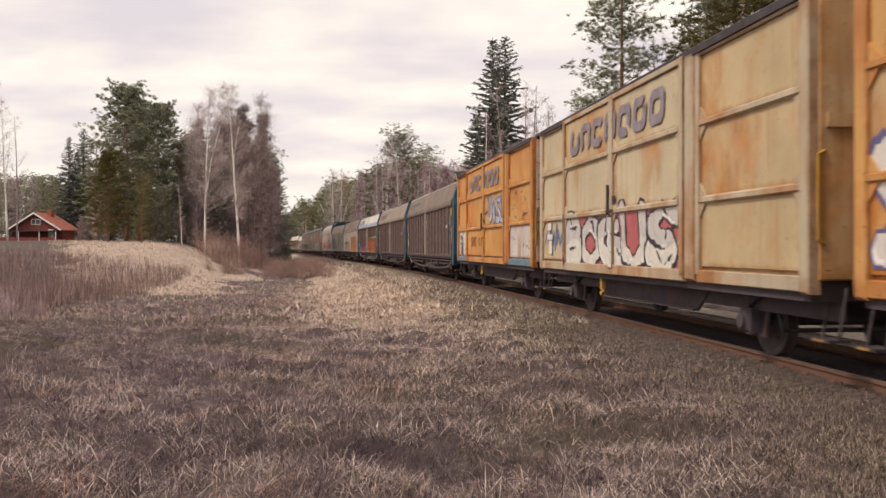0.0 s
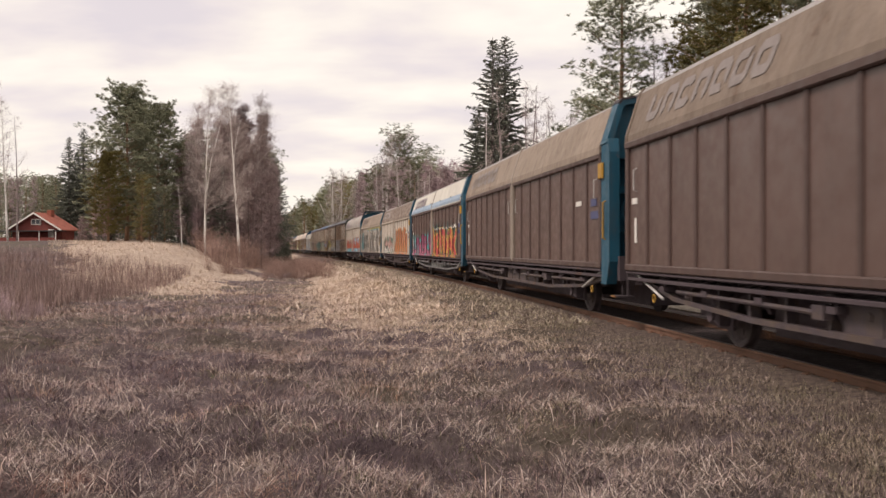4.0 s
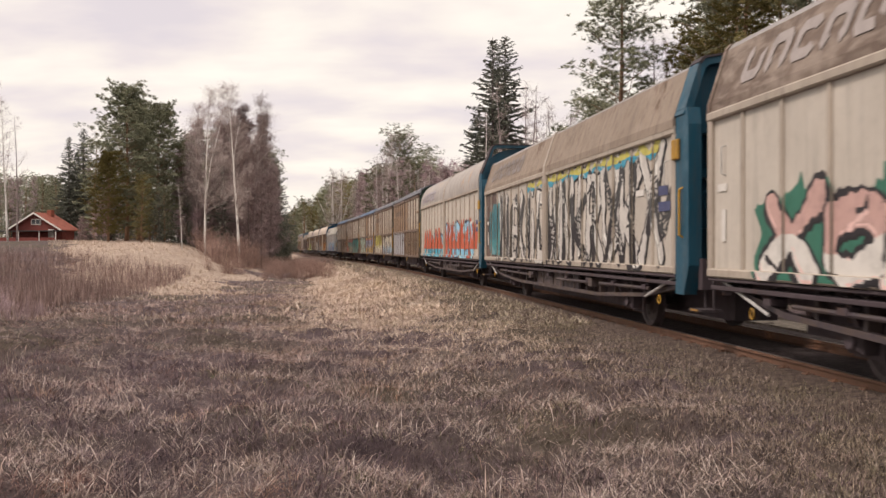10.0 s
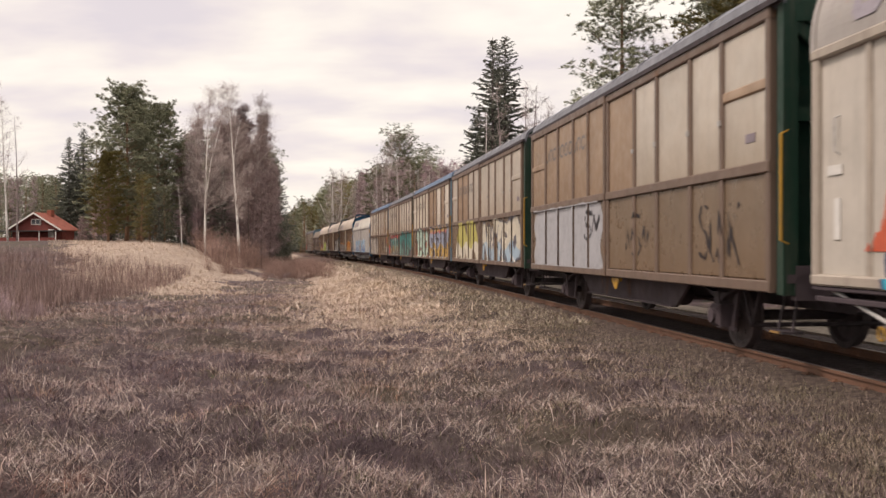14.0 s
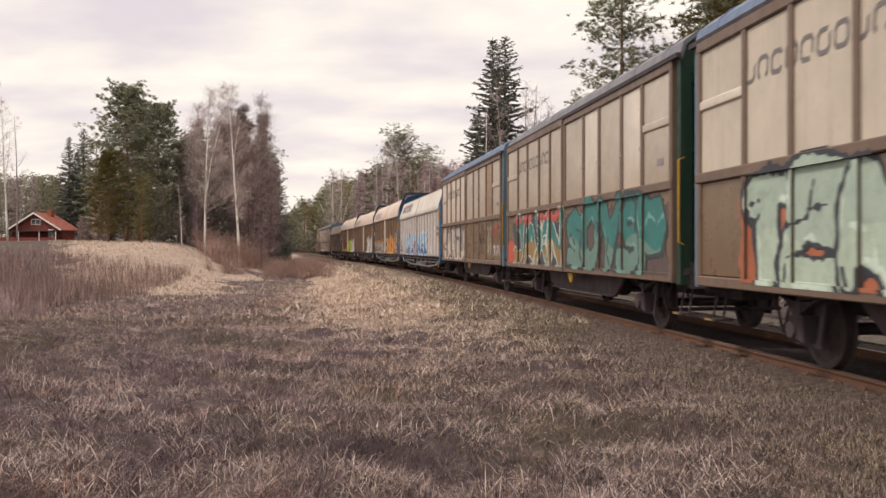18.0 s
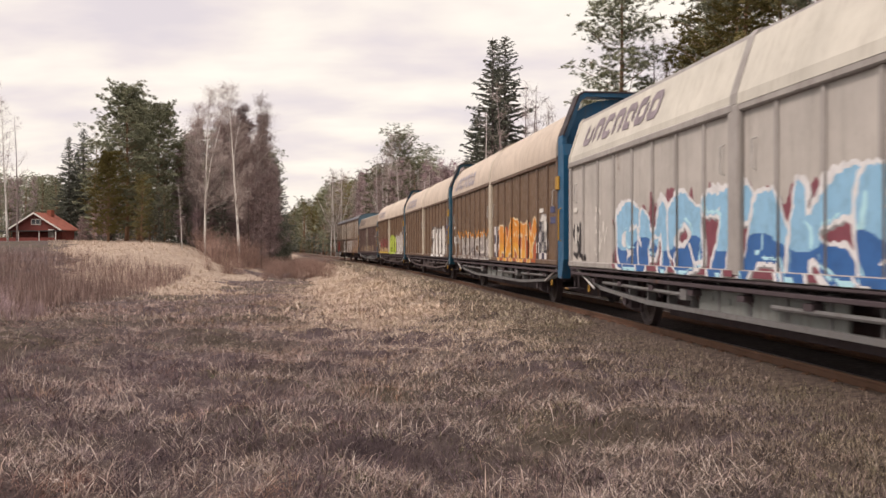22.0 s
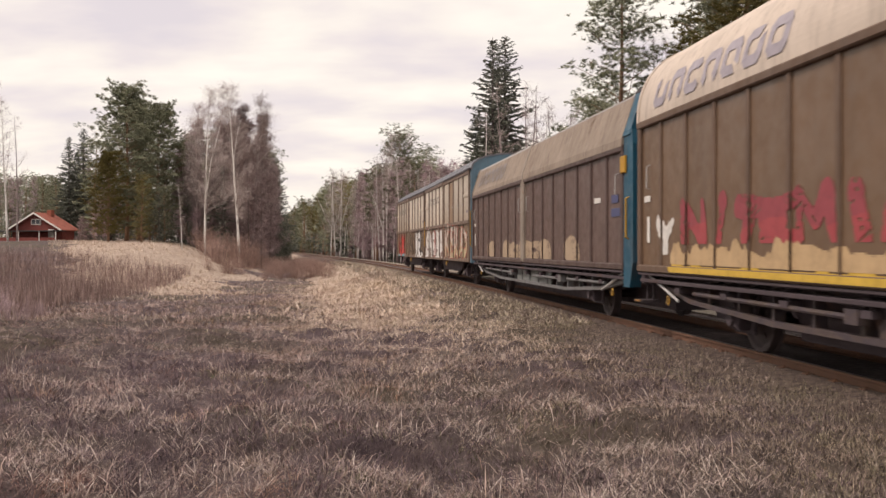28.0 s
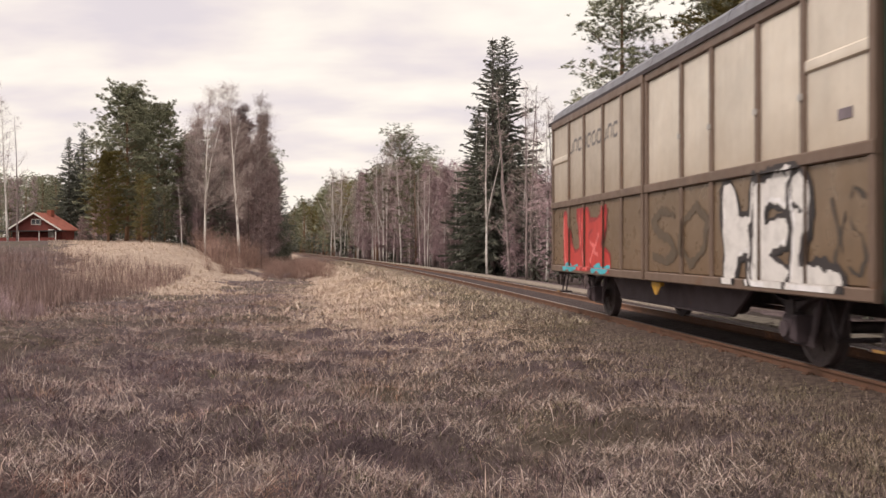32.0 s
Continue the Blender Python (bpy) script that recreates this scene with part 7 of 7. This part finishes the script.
blades("dry_grass", 520000, in_view, (4.6, 30), meadow, (0.04, 0.22), (0.0020, 0.0044), (0.85, 1.56), M_STRAW, "matted dry straw-coloured grass covering the meadow", 1, power=1.5, clump=11)
blades("dark_tussocks", 120000, in_view, (4.8, 40), hollows, (0.06, 0.24), (0.003, 0.006), (0.6, 1.42), M_DARKGR, "dark matted tussocks among the dry grass", 7, power=1.4, clump=60, spread_k=1.6)
blades("tall_dry_grass", 20000, in_view, (5.0, 34), meadow, (0.12, 0.36), (0.002, 0.0045), (0.1, 1.0), M_STRAW, "taller dry grass stalks standing in the meadow", 2, power=1.3, clump=18)
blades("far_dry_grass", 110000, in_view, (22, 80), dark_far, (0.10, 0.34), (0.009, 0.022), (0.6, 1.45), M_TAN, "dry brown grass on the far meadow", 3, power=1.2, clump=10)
blades("pale_strands", 130000, in_view, (4.6, 26), strands, (0.12, 0.44), (0.0018, 0.0046), (1.0, 1.62), M_STRAND, "long pale straws lying across the meadow", 8, power=1.5, clump=12, spread_k=1.3)
blades("bleached_bank_straw", 170000, near_bank, (12, 62), pale_bank, (0.06, 0.22), (0.005, 0.013), (0.7, 1.5), M_PALE, "pale straw matted on the railway bank, sunlight put into its colour", 18, power=1.2, clump=9)
blades("tan_grass", 190000, in_view, (6, 52), tan_mix, (0.08, 0.34), (0.003, 0.0085), (0.8, 1.48), M_TAN, "tan dry grass lying over the meadow", 17, power=1.5, clump=8)
blades("bleached_straw", 80000, near_bank, (8.5, 30), pale_bank, (0.06, 0.24), (0.003, 0.007), (0.8, 1.5), M_PALE, "pale straw lying on the near bank, sunlight put into its colour", 16, power=1.1, clump=9)
blades("bleached_grass", 95000, in_view, (24, 115), pale_bank, (0.12, 0.38), (0.016, 0.045), (0.5, 1.5), M_PALE, "pale grass on the bank and the rise, sunlight put into its colour", 6, power=1.1, clump=8)
blades("far_bank_grass", 80000, near_bank, (19, 110), lambda x, y, u: (offset(x, y) > 1.25) & (u < 1.25 - 0.2 * offset(x, y)), (0.08, 0.26), (0.008, 0.022), (0.6, 1.45), M_OLIVE, "short olive grass up to the rail", 19, power=1.2, clump=6)
blades("bank_grass", 500000, right_view, (5.0, 60), bank, (0.03, 0.14), (0.0022, 0.0052), (0.5, 1.45), M_GREENGR, "short greenish spring grass along the track", 4, power=1.6, clump=6)
blades("green_shoots", 60000, in_view, (4.8, 30), lambda x, y, u: meadow(x, y, u) & (lumps(x * 0.9 + 5, y * 0.9) > 0.25), (0.03, 0.12), (0.002, 0.005), (0.2, 1.3), M_SHOOT, "young green shoots coming up through the straw", 21, power=1.4, clump=40)
blades("verge_grass", 170000, lambda y, u: np.interp(y, _Y, _X) - (1.0 + 2.6 * u), (5.5, 42), lambda x, y, u: offset(x, y) > 1.28 + 0.75 * u * u + 0.12 * np.sin(y * 1.9), (0.03, 0.10), (0.003, 0.008), (0.5, 1.45), M_VERGE, "short olive and brown grass close beside the rail", 22, power=1.4, clump=7)
blades("reddish_stalks", 120000, in_view, (25, 66), reeds, (0.3, 1.0), (0.009, 0.020), (0.0, 0.55), M_RED, "reddish brown dead stalks standing in the meadow", 5, clump=5)


# ---- house ----
def house():
    px, dep = 64, 130.0
    x, y = at_px(px, dep)
    z = gz(x, y) - 0.1
    h = empty("house", pose(x, y, z, 0, 0, -13))
    m_red = plain("falu_red_boards", (0.17, 0.045, 0.036), 0.85, 0.2, 2.0)
    m_roof = plain("red_roof", (0.28, 0.085, 0.056), 0.8, 0.25, 2.0)
    m_white = plain("white_trim", (0.66, 0.63, 0.58), 0.6, 0.1)
    m_glass = plain("window_glass", (0.05, 0.055, 0.065), 0.1, 0.2, 1.0, bump=0.0)
    W, D, e, r = 3.8, 1.55, 1.95, 4.05
    part("wall", Build().box(-W, W, 0, 0.2, 0, e).mesh("wall"), m_red, h)
    part("wall", Build().box(-W, W, 2 * D - 0.2, 2 * D, 0, e).mesh("wall"), m_red, h)
    for s in (-1, 1):
        part("wall", Build().box(s * W - 0.1, s * W + 0.1, 0.2, 2 * D - 0.2, 0, e).mesh("wall"), m_red, h)
    for yy in (0.0, 2 * D - 0.2):
        g = Build()
        g.v += [(-W, yy, e), (W, yy, e), (0, yy, r), (-W, yy + 0.2, e), (W, yy + 0.2, e), (0, yy + 0.2, r)]
        g.f += [(0, 1, 2), (5, 4, 3), (0, 2, 5, 3), (1, 4, 5, 2), (0, 3, 4, 1)]
        part("gable", g.mesh("gable"), m_red, h)
    for s in (-1, 1):
        rb = Build()
        i = len(rb.v)
        o = 0.55
        k = (r - e) / W
        xe, ze = s * (W + o), e - o * k
        for yy in (-0.6, 2 * D + 0.6):
            rb.v += [(0, yy, r + 0.05), (xe, yy, ze + 0.05), (xe, yy, ze + 0.2), (0, yy, r + 0.2)]
        rb.f += [(0, 1, 2, 3), (7, 6, 5, 4), (0, 4, 5, 1), (1, 5, 6, 2), (2, 6, 7, 3), (3, 7, 4, 0)]
        part("roof", rb.mesh("roof"), m_roof, h)
        bb = Build()
        bb.v += [(0, -0.66, r - 0.02), (xe, -0.66, ze - 0.02), (xe, -0.66, ze + 0.22), (0, -0.66, r + 0.22), (0, -0.61, r - 0.02), (xe, -0.61, ze - 0.02), (xe, -0.61, ze + 0.22), (0, -0.61, r + 0.22)]
        bb.f += [(0, 1, 2, 3), (7, 6, 5, 4), (0, 4, 5, 1), (1, 5, 6, 2), (2, 6, 7, 3), (3, 7, 4, 0)]
        part("bargeboard", bb.mesh("bargeboard"), m_white, h, "white painted bargeboard")
    wf = part("window", Build().box(-0.75, 0.75, -0.10, 0.0, 2.55, 3.35).mesh("window"), m_white, h, "white framed gable window")
    for a in (-0.62, 0.05):
        part("pane", Build().box(a, a + 0.57, -0.13, -0.1, 2.65, 3.25).mesh("pane"), m_glass, wf)
    part("chimney", Build().box(0.3, 1.0, 1.9, 2.6, 3.2, 4.65).mesh("chimney"), plain("red_brick", (0.25, 0.08, 0.05), 0.9), h, "red brick chimney")
    porch = part("porch_roof", Build().box(-W - 1.5, W + 0.9, -2.2, 0.0, 1.60, 1.72).mesh("porch_roof"), plain("tar_felt", (0.05, 0.045, 0.045), 0.9), h, "dark lean-to roof")
    part("porch_wall", Build().box(-W - 1.4, W + 0.8, -2.1, -2.02, -0.5, 0.75).mesh("porch_wall"), m_red, h, "low dark red boarded porch wall")
    for a in (-W - 1.4, -1.2, 2.0, W + 0.75):
        part("porch_post", Build().box(a - 0.06, a + 0.06, -2.16, -2.105, -0.4, 1.60).mesh("porch_post"), m_white, porch)
    part("door", Build().box(1.9, 2.8, -0.06, 0.0, 0, 1.9).mesh("door"), m_white, h, "white door")
    tagged(h, "small red wooden house with red roof and white trim", "house")


house()

# ---- sleepers ----
sl_me = Build().box(-1.35, 1.35, -0.12, 0.12, -0.30, -0.142).mesh("sleeper")
pl_me = Build().box(-0.055, 0.055, -0.055, 0.055, -0.17, -0.143).box(-0.016, 0.016, -0.016, 0.016, -0.143, -0.128).mesh("rail_chair")
for k in range(150):
    s = 4.0 + 0.62 * k
    x, y, p = rail_point(s)
    part("sleeper", sl_me, M_SLEEPER, track, at=pose(x, y, random.Random(k).uniform(-0.012, 0.006), 0, 0, -math.degrees(p) + random.Random(k).uniform(-1, 1)))
    part("rail_chair", pl_me, M_RAIL, track, at=pose(x - 0.885 * math.cos(p), y + 0.885 * math.sin(p), 0.046, 0, 0, -math.degrees(p)))
far_sl = Build()
for k in range(200):
    c, p = beside(97.0 + 0.9 * k, 0), rail_point(97.0 + 0.9 * k)[2]
    u, v = Vector((math.cos(p), -math.sin(p), 0)) * 1.35, Vector((math.sin(p), math.cos(p), 0)) * 0.12
    far_sl.quad(*[c + q + Vector((0, 0, -0.14)) for q in (-u - v, u - v, u + v, -u + v)])
tagged(part("far_sleepers", far_sl.mesh("far_sleepers"), M_SLEEPER, track), kind="stuff")


# ---- butterfly ----
def butterfly():
    b = empty("butterfly")
    body = Build().tube([(-0.010, 0, 0), (-0.004, 0, 0.001), (0.006, 0, 0.001), (0.012, 0, 0)], [0.0008, 0.0018, 0.002, 0.0012], 6)
    part("body", body.mesh("body"), plain("butterfly_body", (0.12, 0.11, 0.10), 0.9), b)
    m_wing = plain("white_wing", (0.74, 0.72, 0.69), 0.7, 0.08, 60.0)
    wings = []
    for s in (-1, 1):
        fore = [(0.008, 0), (0.020, 0.016), (0.017, 0.027), (0.006, 0.027), (-0.002, 0.018), (-0.012, 0.020), (-0.016, 0.012), (-0.006, 0)]
        w = Build()
        w.v = [(x, s * y, 0.0004) for x, y in fore] + [(x, s * y, -0.0002) for x, y in fore]
        n = len(fore)
        w.f = [tuple(range(n)), tuple(range(2 * n - 1, n - 1, -1))] + [(k, (k + 1) % n, n + (k + 1) % n, n + k) for k in range(n)]
        wings.append((part("wing", w.mesh("wing"), m_wing, b, "thin white wing"), s))
    tagged(b, "small white butterfly flitting over the dry grass", "butterfly")
    return b, wings


BUTTERFLY = butterfly()


# ---- what moves ----
def motions():
    times = [0.5 * k for k in range(65)]
    for w, s0 in KEYED:
        base = 4.2
        rows = []
        for t in times:
            s = s0 - SPEED * t
            xa, ya, _ = rail_point(s + base)
            xb, yb, _ = rail_point(s - base)
            rows.append((t, pose((xa + xb) / 2, (ya + yb) / 2, 0, 0, 0, math.degrees(math.atan2(yb - ya, xb - xa)))))
        walk(w, rows)
    # the butterfly crosses close before the lens, from below and away to the side
    b, wings = BUTTERFLY
    flight = [(0.0, -2.6, 1.2, 0.25, 0), (22.6, -1.6, 0.9, 0.55, 20), (23.1, -0.42, 0.72, 1.02, 40), (23.3, -0.222, 0.67, 1.242, 80), (23.4, -0.200, 0.66, 1.276, 30),
              (23.5, -0.258, 0.67, 1.269, 100), (23.6, -0.62, 0.72, 1.30, 120), (24.2, -1.9, 0.6, 1.0, 130), (32.0, -3.6, -0.6, 0.45, 160)]
    walk(b, [(t, pose(x, y, z, 0, 0, a)) for t, x, y, z, a in flight])
    beat = {23.2: 50, 23.3: 32, 23.4: -25, 23.5: 28, 23.6: 55}
    for w, s in wings:
        walk(w, [(t, pose(0, 0, 0, s * a)) for t, a in [(0.0, 20), (23.1, 5), *sorted(beat.items()), (23.8, 10), (32.0, 20)]])
    spin = math.degrees(SPEED / R_WHEEL) * 2 / FPS
    for ws, x in WHEELS:
        walk(ws, [(2 * k / FPS, pose(x, 0, R_WHEEL, 0, spin * k, 0)) for k in range(481)])


motions()
